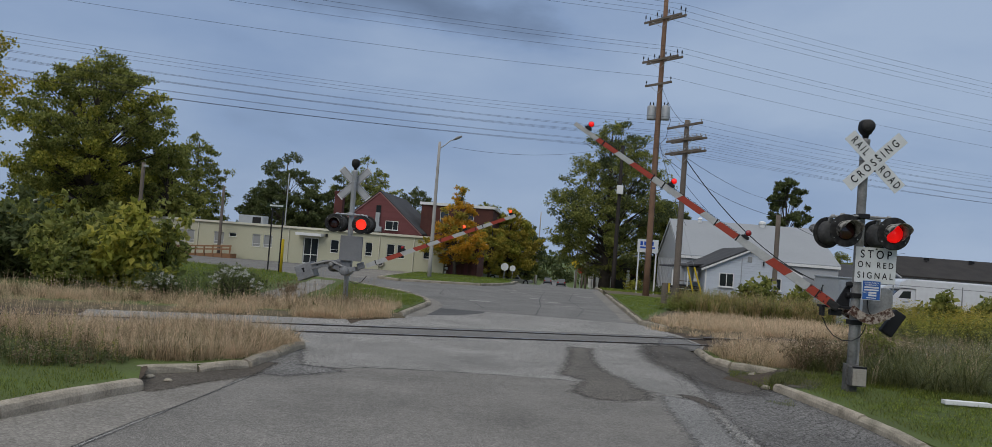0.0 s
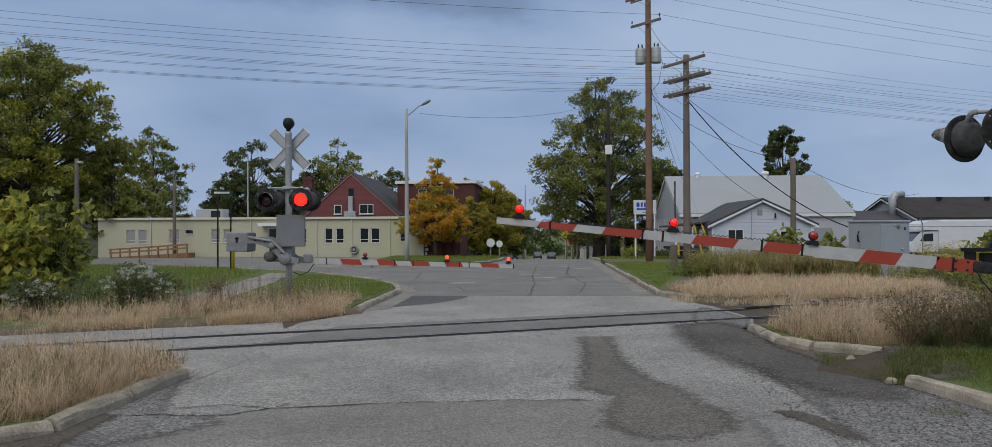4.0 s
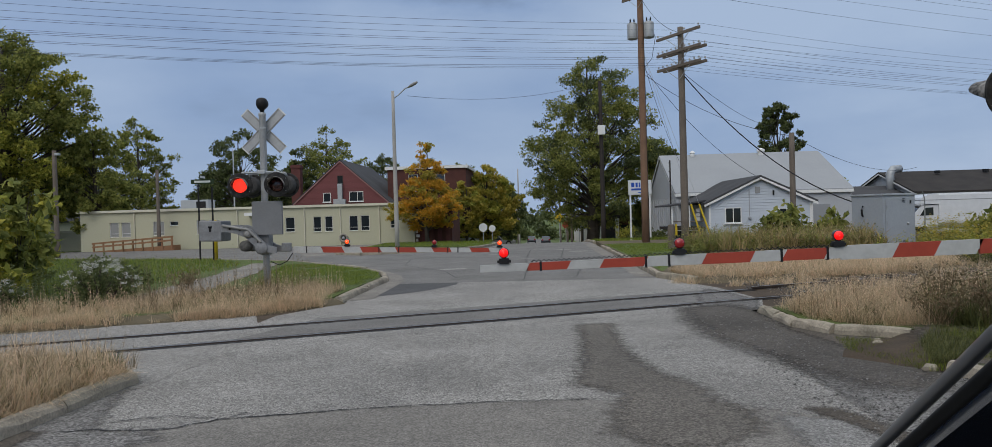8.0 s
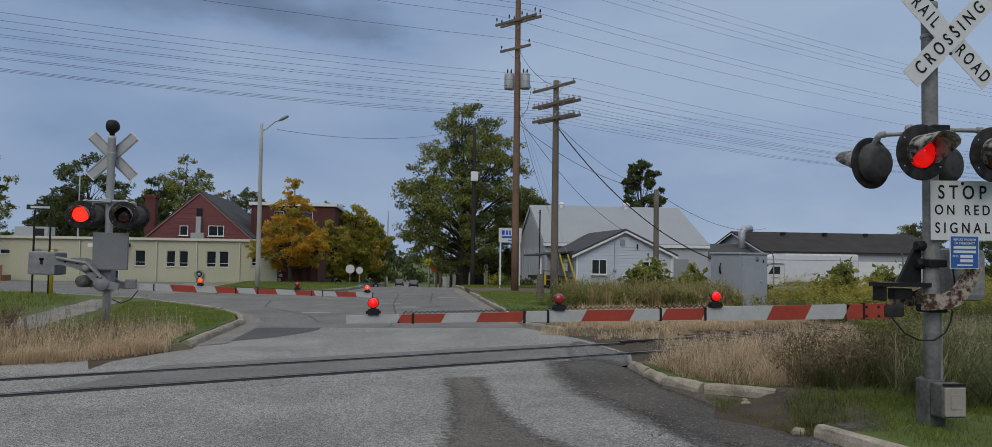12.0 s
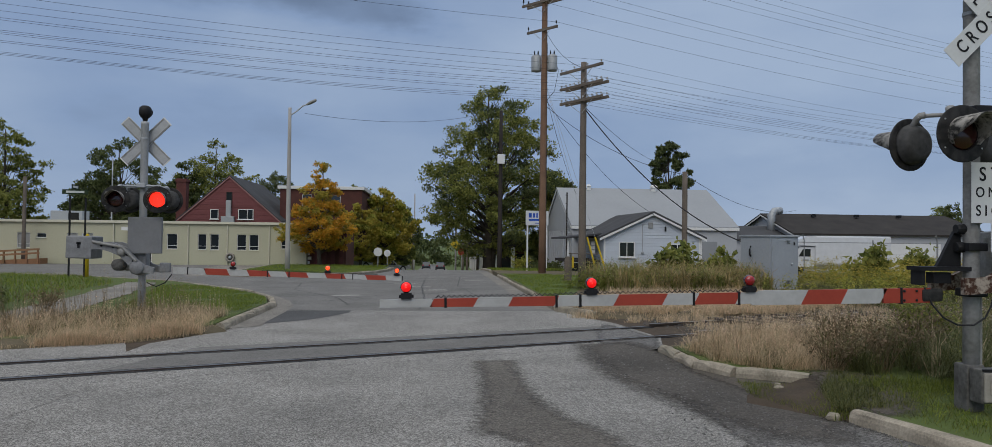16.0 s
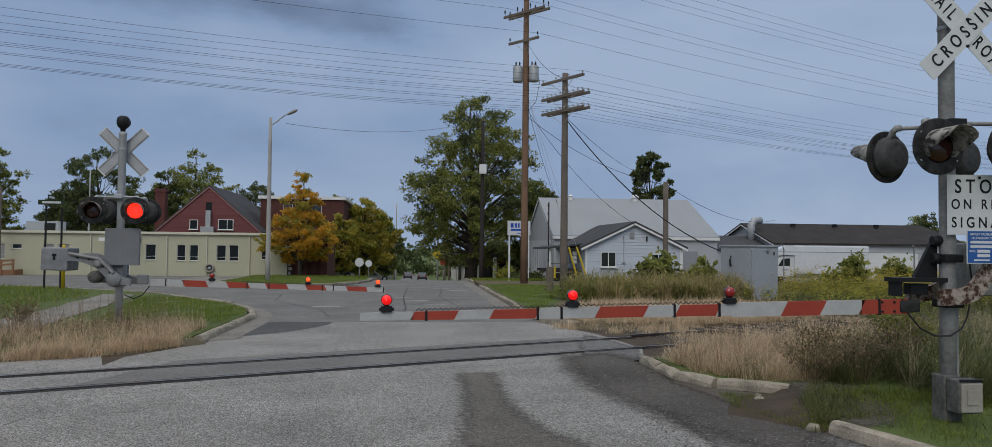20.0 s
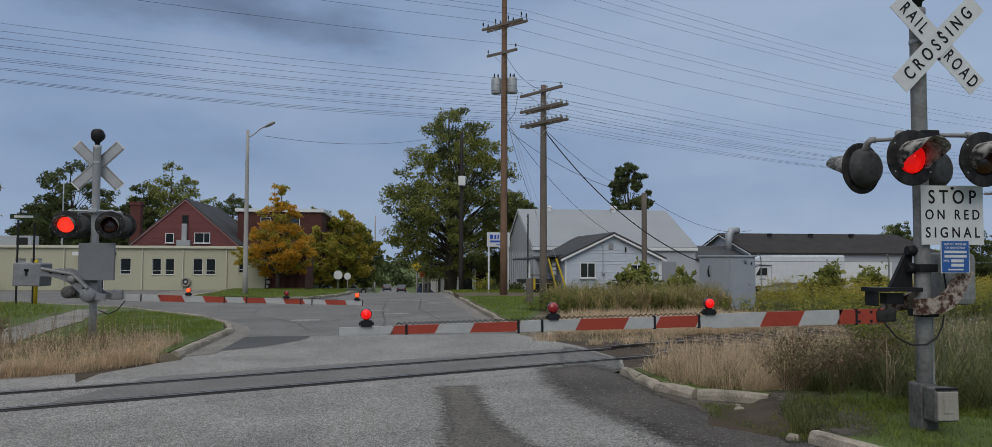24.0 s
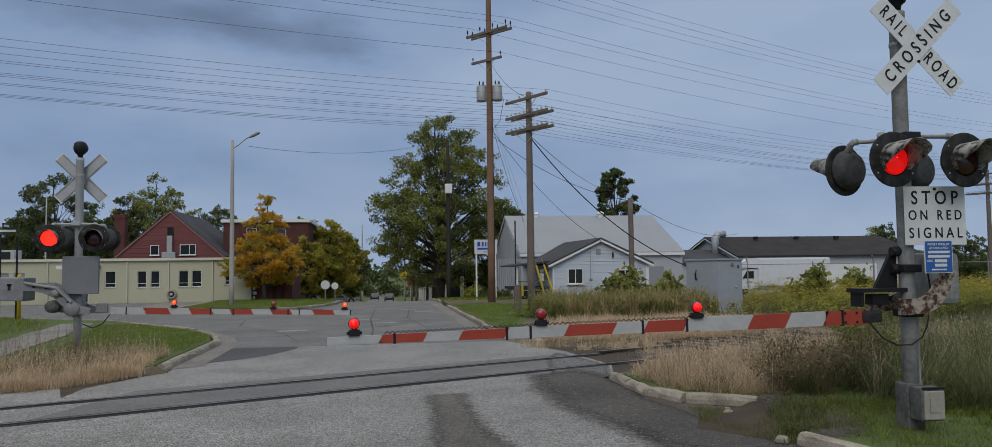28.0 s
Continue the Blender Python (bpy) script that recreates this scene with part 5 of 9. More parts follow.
def crossing_signal(x, y, z, rz, length, label, phases, far, post_x=0.0):
    s = thing("crossing_signal", x, y, z, rz, label, "railway signal", "crossing signals")
    mast = "alu" if far else "alu_dark"
    part("mast", lathe([(0.085, 0.0), (0.084, 1.2), (0.084, 4.55), (0.089, 4.56), (0.089, 4.62), (0.03, 4.64)], 22), M[mast], s, smooth=True)
    part("mast_band", lathe([(0.09, 4.22), (0.093, 4.225), (0.093, 4.255), (0.09, 4.26)], 20), M["galv"], s)
    if far:
        part("base_collar", lathe([(0.15, -0.1), (0.15, 0.06), (0.11, 0.12), (0.085, 0.34), (0.078, 0.36)], 16), M[mast], s, smooth=True)
    else:
        part("base_socket", box(0.21, 0.22, 0.52, -0.01, 0.02, -0.14, 0.02), M["socket_grey"], s, "square cast foot of the mast")
    if not far:
        jb = part("junction_box", box(0.28, 0.20, 0.36, 0, 0, 0, 0.02), M["socket_grey"], s, "weathered pale junction box at the foot", at=pose(0.04, -0.2, 0.0))
        part("cover", box(0.24, 0.03, 0.31, 0, -0.112, 0.02, 0.012), M["tan_cast"], jb, "pale box cover")
        part("cover_panel", box(0.12, 0.012, 0.16, 0, -0.131, 0.10, 0.004), M["tan_cast"], jb)
        part("hinge", box(0.26, 0.03, 0.025, 0, -0.10, 0.345, 0.006), M["black"], jb)
        part("conduit", tube([(0.11, 0.02, 0.3), (0.11, 0.02, 1.25)], 0.028, 10), M["alu_dark"], s)
    bell = part("bell", lathe([(0.05, 4.64), (0.06, 4.70), (0.10, 4.73), (0.135, 4.80), (0.14, 4.87), (0.125, 4.95), (0.08, 4.99), (0.03, 5.0)], 18), M["black"], s, "dark crossing bell on top of the mast", smooth=True)
    part("bell_gong", lathe([(0.115, 0.0), (0.125, 0.012), (0.10, 0.04), (0.03, 0.06)], 18, pose(0, -0.12, 4.86, 90)), M["black_worn"], bell, smooth=True)
    # crossbuck: two crossed blades
    for name, ang, y0, words in (("blade", 45, -0.135, (("RAIL", -0.40), ("ROAD", 0.395))), ("blade", -45, -0.150, (("CROSSING", 0.0),))):
        b = part(name, brick_box(1.37, 0.006, 0.25, 0, 0, -0.125), M["white_sheet"], s, "white crossed blade with black letters", at=pose(0.145 if not far else 0.02, y0, 4.19) @ Matrix.Rotation(radians(ang), 4, "Y"))
        part("backing_channel", join(brick_box(1.3, 0.008, 0.03, 0, 0.013, 0.085), brick_box(1.3, 0.008, 0.03, 0, 0.013, -0.115)), M["alu_dark"], b)
        part("back_sheet", brick_box(1.315, 0.004, 0.240, 0, 0.006, -0.12), M["alu"], b, "grey back of the blade")
        for wd, off in words:
            text("lettering", wd, 0.205, M["letter"], b, pose(off, -0.006, 0), 0.002, 0.66 if wd != "CROSSING" else 0.74, space=1.55 if wd != "CROSSING" else 1.72)
    part("crossbuck_bracket", brick_box(0.16, 0.06, 0.16, 0.06 if not far else 0.02, -0.096, 4.07), M["galv"], s)
    for dx, dz in ((0.145 if not far else 0.02, 0.16), (0.145 if not far else 0.02, -0.14)):
        part("bolt", lathe([(0.018, 0), (0.018, 0.012), (0.01, 0.02)], 8, pose(dx, -0.153, 4.15 + dz, 90)), M["black"], s)
    # lamp cross-arms and heads
    for back, yy in ((False, -0.42), (True, 0.42)):
        zz = 3.02
        part("lamp_arm", tube([(-0.45, yy * 0.62, zz + 0.02), (-0.45, yy * 0.60, zz + 0.10), (-0.38, yy * 0.55, zz + 0.12), (-0.08, yy * 0.34, zz + 0.13), (0.08, yy * 0.34, zz + 0.13), (0.38, yy * 0.55, zz + 0.12), (0.45, yy * 0.60, zz + 0.10), (0.45, yy * 0.62, zz + 0.02)], 0.024, 10), M["galv" if far else "alu_dark"], s, smooth=True)
        part("arm_clamp", box(0.2, 0.16, 0.09, 0, yy * 0.3, zz + 0.09, 0.015), M["galv" if far else "black"], s)
        for k, xx in enumerate((-0.45, 0.45)):
            lamp_head(s, xx + (0.05 if not far and not back and k == 0 else 0), yy, 2.85 if not back else 2.83, back, phases[k if not back else 1 - k], (4 if not far else 0) if not back else (10 if far else 16), far)
            part("elbow", tube([(xx * 0.86, yy * 0.56, zz + 0.125), (xx * 0.97, yy * 0.60, zz + 0.12), (xx, yy * 0.68, zz + 0.09), (xx, yy * 0.80, zz + 0.03), (xx, yy * 0.92, zz - 0.02)], 0.038, 10), M["galv" if far else "alu_dark"], s, "cast pipe elbow", smooth=True)
    # signs
    if not far:
        st = part("stop_sign_plate", brick_box(0.72, 0.005, 0.66, 0, 0, -0.33), M["white_sheet"], s, "white sheet-metal plate with black words", at=pose(0.265, -0.155, 2.255, 0, 0, -4))
        for wd, dz, sz in (("STOP", 0.195, 0.215), ("ON RED", 0.0, 0.155), ("SIGNAL", -0.20, 0.165)):
            text("lettering", wd, sz, M["letter"], st, pose(0, -0.005, dz), 0.002, 0.80, space=1.55)
        for dz in (0.3, -0.3):
            part("bolt", lathe([(0.016, 0), (0.016, 0.012), (0.008, 0.02)], 8, pose(0, -0.003, dz, 90)), M["black"], st)
        bl = part("notice_plate", box(0.325, 0.006, 0.36, 0, 0, -0.18, 0.002), M["white_sheet"], s, "small blue notice plate with white lettering", at=pose(0.145, -0.34, 1.79, 0, 0, -4))
        part("notice_face", brick_box(0.305, 0.003, 0.34, 0, -0.006, -0.17), M["blue_sign"], bl)
        for i, wd in enumerate(("REPORT PROBLEM", "OR EMERGENCY")):
            text("lettering", wd, 0.034, M["white_sheet"], bl, pose(0, -0.009, 0.135 - 0.04 * i), 0.001, 0.9)
        for dz, w, hh in ((0.052, 0.25, 0.028), (0.005, 0.25, 0.028), (-0.045, 0.14, 0.032), (-0.092, 0.14, 0.032)):
            part("printed_bar", brick_box(w, 0.002, hh, 0.02 if w < 0.2 else 0, -0.009, dz - hh / 2), M["white_sheet"], bl)
        text("lettering", "XING", 0.034, M["white_sheet"], bl, pose(-0.105, -0.009, -0.045), 0.001, 0.8)
        part("printed_bar", brick_box(0.17, 0.002, 0.016, 0, -0.009, -0.148), M["white_sheet"], bl)
    # gate mechanism on the mast
    steel = "alu" if far else "black"
    # near: the cast mechanism case; far: a flat plate, the stop sign's blank back
    part("mechanism_case", box(0.46 if not far else 0.74, 0.30 if not far else 0.10, 0.60 if not far else 0.82, 0.46 if not far else -0.13, 0.16 if not far else 0.22, 1.24 if not far else 1.62, 0.075 if not far else 0.012), M["plate_grey" if far else "alu_dark"], s, "grey mechanism case on the near signal, blank sign back on the far one")
    if far:
        part("motor_case", lathe([(0.02, -0.26), (0.13, -0.25), (0.14, -0.05), (0.14, 0.2), (0.12, 0.25), (0.02, 0.26)], 20, pose(0.42, 0.1, 1.36, 90)), M["socket_grey"], s, smooth=True)
        part("gear_case", box(0.5, 0.3, 0.42, 0.12, -0.02, 1.22, 0.05), M["grey_cast"], s, "grey gear case")
        part("arm_shaft", lathe([(0.09, -0.3), (0.11, -0.28), (0.11, 0.28), (0.09, 0.3)], 16, pose(-0.05, 0.1, 1.25, 90)), M["alu_dark"], s)
    part("mast_clamp", box(0.22, 0.24, 0.09, 0, 0, 1.62, 0.015), M[steel], s)
    part("mast_clamp", box(0.22, 0.24, 0.09, 0, 0, 1.12, 0.015), M[steel], s)
    if not far:
        part("shelf_bracket", join(brick_box(0.62, 0.26, 0.045, -0.32, 0.06, 1.40), brick_box(0.04, 0.2, 0.16, -0.58, 0.06, 1.24), brick_box(0.20, 0.14, 0.12, -0.34, 0.06, 1.26)), M["black"], s, "dark steel shelf of the mechanism")
        part("gusset", prism([(-0.36, 1.44), (-0.08, 1.44), (-0.08, 1.84), (-0.15, 1.84)], 0.05, Matrix.Translation((0, 0.06, 0))), M["black"], s)
        for zz in (1.86, 1.66):
            part("bolt_end", lathe([(0.05, -0.09), (0.06, -0.06), (0.06, 0.05), (0.04, 0.09)], 12, pose(-0.08, 0.02, zz, 0, 90, 0)), M["black"], s)
        part("sagging_cable", tube([(-0.62, -0.12, 1.22), (-0.54, -0.13, 1.04), (-0.42, -0.14, 0.90), (-0.26, -0.15, 0.82), (-0.08, -0.15, 0.82), (0.06, -0.14, 0.90), (0.14, -0.12, 1.02), (0.18, -0.1, 1.14)], 0.010, 6), M["wire"], s)
        part("cable", tube([(0.2, -0.1, 1.75), (0.16, -0.14, 1.6), (0.2, -0.12, 1.4), (0.28, -0.06, 1.3)], 0.010, 6), M["wire"], s)
    else:
        part("sagging_cable", tube([(-0.65, -0.05, 1.15), (-0.5, -0.05, 0.95), (-0.3, -0.05, 0.86), (-0.1, -0.03, 0.95)], 0.012, 6), M["wire"], s)
    # the arm, which turns about the mechanism's shaft
    px, py, pz = (0.07, -0.10, 1.15) if not far else (-0.05, -0.05, 1.25)
    arm = part("gate_arm", brick_box(length - 0.8, 0.030, 0.05, -(length + 0.75) / 2, 0, -0.025), M["alu"], s, "red and white striped gate arm", at=pose(px, py, pz))
    ARMS.append((arm, (px, py, pz), far))
    if far:
        marks = [0.62, 1.34, 1.86, 2.31, 2.79, 3.18, 3.66, 4.08, 4.52, 5.01, 5.47, length]
        tones = "wrwrwrwrwrw"
        secs = [(0.62, 0.15), (2.5, 0.14), (2.51, 0.125), (length, 0.105)]
        lamps = ((5.72, None), (4.12, phases[1]), (1.96, phases[0]))
    else:
        marks = [0.62, 1.15, 1.59, 2.03, 2.57, 2.76, 3.21, 3.55, 4.07, 4.70, 5.18, 5.54, 5.99, length]
        tones = "rwrwwrwrwrwrw"
        secs = [(0.62, 0.158), (2.57, 0.152), (2.571, 0.122), (4.70, 0.112), (4.701, 0.10), (length, 0.078)]
        lamps = ((6.25, None), (4.33, phases[1]), (2.63, phases[0]))
    hs = lambda d: float(np.interp(d, [q[0] for q in secs], [q[1] for q in secs]))
    for a, b, tone in zip(marks, marks[1:], tones):
        part("stripe", stripe(-b, -a, hs(b - 0.002), hs(a + 0.002), 0.0 if a < 0.7 or b > length - 0.05 else 0.55), M["arm_red" if tone == "r" else "arm_white"], arm)
    for d in (0.95, 2.75, 3.24, 4.45, 4.7, 5.85):
        part("arm_strap", brick_box(0.025, 0.05, hs(d) + 0.02, -d, 0, -hs(d) / 2 - 0.01), M["black"], arm)
    lit = "glow_orange" if far else "glow_red"
    for d, ph in lamps:
        arm_lamp(arm, -d, hs(d) / 2 + 0.004, ph, lit)
    coil = []
    n = 120
    for k in range(n + 1):
        d = 2.63 + (length - 3.2) * k / n
        coil.append((-d, 0.024, hs(d) / 2 + 0.018 + 0.012 * (1 if k % 2 else -1)))
    part("coiled_cable", tube(coil, 0.006, 5), M["wire"], arm, "coiled black lamp cable")
    # counterweight arms
    cast = "grey_cast" if far else "rust"
    for yy in (-0.13, 0.44):
        curve = [(-0.33, yy, 0.10), (-0.18, yy, 0.10), (-0.04, yy, 0.11), (0.06, yy, 0.15), (0.14, yy, 0.23), (0.22, yy, 0.36), (0.30, yy, 0.50)] if not far else [(-0.34, yy, 0.0), (-0.1, yy, 0.04), (0.12, yy, 0.18), (0.34, yy, 0.40), (0.62, yy, 0.50), (0.86, yy, 0.52), (1.02, yy, 0.50)]
        wid = [0.09, 0.085, 0.085, 0.09, 0.085, 0.08, 0.075] if not far else [0.07, 0.09, 0.11, 0.12, 0.11, 0.08, 0.07]
        vs, fs = [], []
        for k, (cx, cy, cz) in enumerate(curve):
            ahead, behind = curve[min(k + 1, len(curve) - 1)], curve[max(k - 1, 0)]
            d = Vector((ahead[0] - behind[0], 0, ahead[2] - behind[2])).normalized()
            for a, b in ((-0.035, -1), (0.035, -1), (0.035, 1), (-0.035, 1)):
                vs.append(Vector((cx - d.z * b * wid[k], cy + a, cz + d.x * b * wid[k])))
        for k in range(len(curve) - 1):
            for a in range(4):
                b = (a + 1) % 4
                fs.append((k * 4 + a, k * 4 + b, k * 4 + 4 + b, k * 4 + 4 + a))
        fs += [(3, 2, 1, 0), tuple(len(curve) * 4 - 4 + q for q in range(4))]
        part("counterweight_arm", (vs, fs), M[cast], arm, "flaking rusty cast arm" if not far else "grey cast arm")
    wx, wz = (0.62, 0.42) if not far else (1.30, 0.46)
    part("counterweight", box(0.24 if not far else 0.56, 0.16 if not far else 0.62, 0.50, wx, 0.40 if not far else 0.14, wz - 0.25, 0.03), M["black" if not far else "grey_cast"], arm, "heavy counterweight block")
    if far:
        part("keyhole", join(brick_box(0.05, 0.012, 0.12, wx, 0.457, wz - 0.02), brick_box(0.09, 0.012, 0.05, wx, 0.457, wz + 0.07)), M["black"], arm)
        part("pivot_hub", lathe([(0.02, 0.0), (0.16, 0.0), (0.16, 0.02), (0.12, 0.03), (0.07, 0.05), (0.03, 0.055)], 20, pose(0.02, 0.48, 0.06, -90)), M["grey_cast"], arm, "round cast pivot hub", smooth=True)
        part("link_hub", lathe([(0.02, 0.0), (0.10, 0.0), (0.10, 0.05), (0.05, 0.09)], 16, pose(0.36, 0.46, 0.40, -90)), M["alu_dark"], arm, smooth=True)
        part("link_bar", tube([(0.02, 0.52, 0.20), (0.34, 0.52, 0.50), (0.98, 0.52, 0.60)], 0.035, 8), M["alu_dark"], arm, "steel link bar")
        for bx_, bz_ in ((0.10, 0.20), (0.24, 0.34), (0.55, 0.50), (0.80, 0.52)):
            part("bolt", lathe([(0.028, 0), (0.028, 0.02), (0.012, 0.03)], 8, pose(bx_, 0.475, bz_, -90)), M["black"], arm)
    part("arm_socket", box(0.24, 0.11, 0.14 if not far else 0.22, -0.60 if not far else -0.45, 0.02, -0.07 if not far else -0.05, 0.03), M["black_worn" if not far else "grey_cast"], arm)
    for dx in (0.78, 0.92):
        for dz in (-0.05, 0.05):
            part("bolt", lathe([(0.014, 0), (0.014, 0.01), (0.006, 0.016)], 8, pose(-dx, -0.02, dz, 90)), M["black"], arm)
    return s


crossing_signal(6.62, 15.1, 0.25, 0, 6.52, "railway crossing signal with lights, crossbuck and lowering striped gate", (0, 1), False)
crossing_signal(-5.87, 25.5, -0.11, 180, 5.85, "grey railway crossing signal seen from behind, with striped gate", (0, 1), True)


# ---- poles and wires ----
U, S = Vector((0.9087, 0.4174, 0)), Vector((0.4174, -0.9087, 0))


def wire(name, points, r, label, mat="wire"):
    """Wires as thin tubes; each wire is a thing of its own, hanging between its supports."""
    w = part(name, tube(points, r, 5), M[mat])
    return tagged(w, label, "cable", "overhead wires")


def sag(a, b, drop, n=14):
    a, b = Vector(a), Vector(b)
    return [a.lerp(b, i / n) - Vector((0, 0, drop * 4 * (i / n) * (1 - i / n))) for i in range(n + 1)]


def pole(name, x, y, height, r0, r1, mat, label, lean=0.0, category="utility pole"):
    t = thing(name, x, y, fall(x, y), label=label, category=category)
    n = 7
    part("shaft", tube([(lean * height * i / (n - 1), 0, -0.2 + (height + 0.2) * i / (n - 1)) for i in range(n)], [r0 + (r1 - r0) * i / (n - 1) for i in range(n)], 14), M[mat], t, smooth=True)
    return t


def crossarm(p, z, length, ang, pins, mat="pole_grey", off=0.16, pin=0.16, thick=0.11, brace=True):
    """A wooden crossarm with its insulators, and braces back to the shaft."""
    turn = Matrix.Rotation(radians(ang), 4, "Z")
    a = part("crossarm", moved(brick_box(length, 0.09, thick, 0, -off, z - thick / 2), turn), M[mat], p)
    for k in range(pins):
        x = -length / 2 + 0.08 + (length - 0.16) * k / (pins - 1)
        if abs(x) < 0.14:
            continue
        part("insulator", lathe([(0.012, 0), (0.012, pin * 0.45), (0.045, pin * 0.5), (0.035, pin * 0.75), (0.045, pin * 0.8), (0.02, pin)], 8, turn @ pose(x, -off, z + thick / 2)), M["glass_pale" if pin < 0.2 else "black"], a)
    if brace:
        for s in (-1, 1):
            part("brace", moved(tube([(s * length * 0.28, -off - 0.03, z - 0.05), (s * 0.03, -off * 0.8, z - 0.55)], 0.014, 5), turn), M["galv"], a)
    return a


ARM = -61
pp = pole("power_pole", 6.66, 49, 19.5, 0.20, 0.13, "pole_brown", "tall brown wooden power pole with crossarms and transformers")
for z, ln, n, pin in ((17.3, 3.1, 4, 0.42), (14.75, 3.0, 4, 0.34), (13.2, 2.2, 2, 0.26)):
    crossarm(pp, z, ln, ARM + 10, n, off=0.2, pin=pin, thick=0.13)
    if z > 14:
        crossarm(pp, z, ln, ARM + 10, n, off=-0.2, pin=pin, thick=0.13, brace=False)
for s in (-1, 1):
    tr = part("transformer", lathe([(0.02, 0), (0.26, 0.0), (0.27, 0.05), (0.27, 0.78), (0.24, 0.84), (0.1, 0.9)], 18, pose(s * 0.42, -0.12 * s, 11.0)), M["galv"], pp, "grey transformer can", smooth=True)
    for k in (-0.1, 0.1):
        part("bushing", lathe([(0.04, 0), (0.05, 0.06), (0.035, 0.1), (0.045, 0.16), (0.015, 0.26)], 8, pose(s * 0.42 + k, -0.12 * s, 11.85)), M["black"], tr)
    part("bracket", brick_box(0.3, 0.08, 0.1, s * 0.2, 0, 11.4), M["galv"], pp)
part("ground_rod", tube([(0.19, -0.06, 0.1), (0.15, -0.05, 12.5)], 0.015, 5), M["wire"], pp)

tp = pole("telegraph_pole", 7.05, 39.8, 9.45, 0.17, 0.12, "pole_grey", "old grey wooden telegraph pole with three crossarms")
for z, dbl in ((9.15, 0), (8.45, 1), (7.82, 1)):
    crossarm(tp, z, 2.75, ARM, 10 if dbl else 4, "pole_grey", pin=0.13)
    if dbl:
        crossarm(tp, z, 2.75, ARM, 10, "pole_grey", off=-0.16, pin=0.13, brace=False)
for d in (39.2, -39.2):
    q = Vector((7.05, 39.8, 0)) + U * d
    t2 = copy_thing(tp, pose(q.x, q.y, -0.3 if d < 0 else -1.1))
    t2["label"] = "old grey telegraph pole beside the tracks"

sp = pole("stub_pole", 13.5, 46, 5.45, 0.15, 0.13, "pole_grey", "short grey wooden service pole beside the weeds")
part("meter_box", box(0.28, 0.2, 0.5, -0.05, -0.22, 1.1, 0.02), M["galv"], sp)
lp = pole("street_lamp", -7.13, 51, 9.0, 0.14, 0.085, "concrete_pole", "slim grey street lamp with a single curved arm", category="street lamp")
part("arm", tube([(0, 0, 8.55), (0.35, 0, 8.8), (0.7, 0, 9.12), (0.95, 0, 9.22)], 0.035, 8), M["galv"], lp)
part("lamp_head", moved(lathe([(0.02, -0.32), (0.07, -0.3), (0.12, -0.1), (0.13, 0.1), (0.09, 0.28), (0.02, 0.31)], 14), pose(1.16, 0, 9.33, 0, 62, 0) @ Matrix.Diagonal((0.7, 1, 1, 1))), M["alu_dark"], lp, "grey lamp head")
dp = pole("dark_pole", 6.2, 70, 13.0, 0.20, 0.13, "pole_dark", "dark tarred wooden pole in front of the street tree")
part("pale_box", box(0.55, 0.4, 0.75, 0, -0.25, 8.7, 0.03), M["white_paint"], dp, "pale box on the pole")
pole("office_pole", -24.9, 59.0, 5.5, 0.13, 0.10, "pole_grey", "grey wooden pole in front of the offices")
op = pole("wooden_pole", -27.4, 51.5, 6.3, 0.16, 0.12, "pole_grey", "grey wooden pole with a small lamp beside the side street")
part("lamp", box(0.3, 0.2, 0.14, 0.25, -0.1, 6.0, 0.03), M["galv"], op)
pole("thin_mast", -22.3, 66, 7.4, 0.06, 0.04, "galv", "thin grey antenna mast behind the offices")
for i, (x, y, hh) in enumerate(((-2.3, 152, 14), (5.2, 118, 9), (-3.0, 170, 10), (4.9, 140, 11), (5.0, 100, 5.5), (5.3, 84, 4.5))):
    pole("distant_pole", x, y, hh, 0.16, 0.1, "concrete_pole" if i == 0 else "pole_grey", "distant pole along the street")

# power wires along the tracks, on the tall pole
ra = Matrix.Rotation(radians(ARM + 10), 3, "Z")
for z, offs in ((17.95, (-1.45, -0.5, 0.5, 1.45)), (15.3, (-1.4, 0.45, 1.4)), (13.5, (0.9,))):
    for o in offs:
        p = Vector((6.66, 49, z)) + ra @ Vector((o, 0, 0))
        for d in (-72, 78):
            wire("power_wire", sag(p, p + U * d, 1.2), 0.0075, "thin power wire running along the railway")
rb = Matrix.Rotation(radians(ARM), 3, "Z")
for z, n in ((9.33, 3), (8.62, 5), (7.98, 5)):
    for k in range(n):
        o = -1.25 + 2.5 * k / (n - 1)
        p = Vector((7.05, 39.8, z)) + rb @ Vector((o, 0, 0))
        for d in (-39.2, 39.2):
            wire("telegraph_wire", sag(p, p + U * d - Vector((0, 0, 0.25)), 0.45 + 0.08 * (k % 3)), 0.0048, "thin old telegraph wire along the railway")
wire("service_cable", sag((7.05, 39.8, 7.55), (12.95, 37.35, 1.95), 0.75), 0.024, "thick black cable down to the grey cabinet")
wire("service_drop", sag((6.66, 49, 9.6), (13.95, 53.2, 3.5), 0.7), 0.012, "service wire from the pole to the house")
wire("service_drop", sag((6.66, 49, 9.2), (13.5, 46, 5.3), 0.6), 0.012, "service wire from the tall pole to the short one")
wire("service_drop", sag((6.66, 49, 10.2), (11.0, 62.6, 5.2), 0.5), 0.011, "service wire to the workshop")
wire("service_drop", sag((13.5, 46, 5.3), (31.0, 70.5, 4.6), 0.8), 0.012, "service wire from the short pole to the garages")
wire("service_drop", sag((7.05, 39.8, 7.6), (27.5, 93, 10.5), 0.8), 0.012, "wire crossing above the roofs")
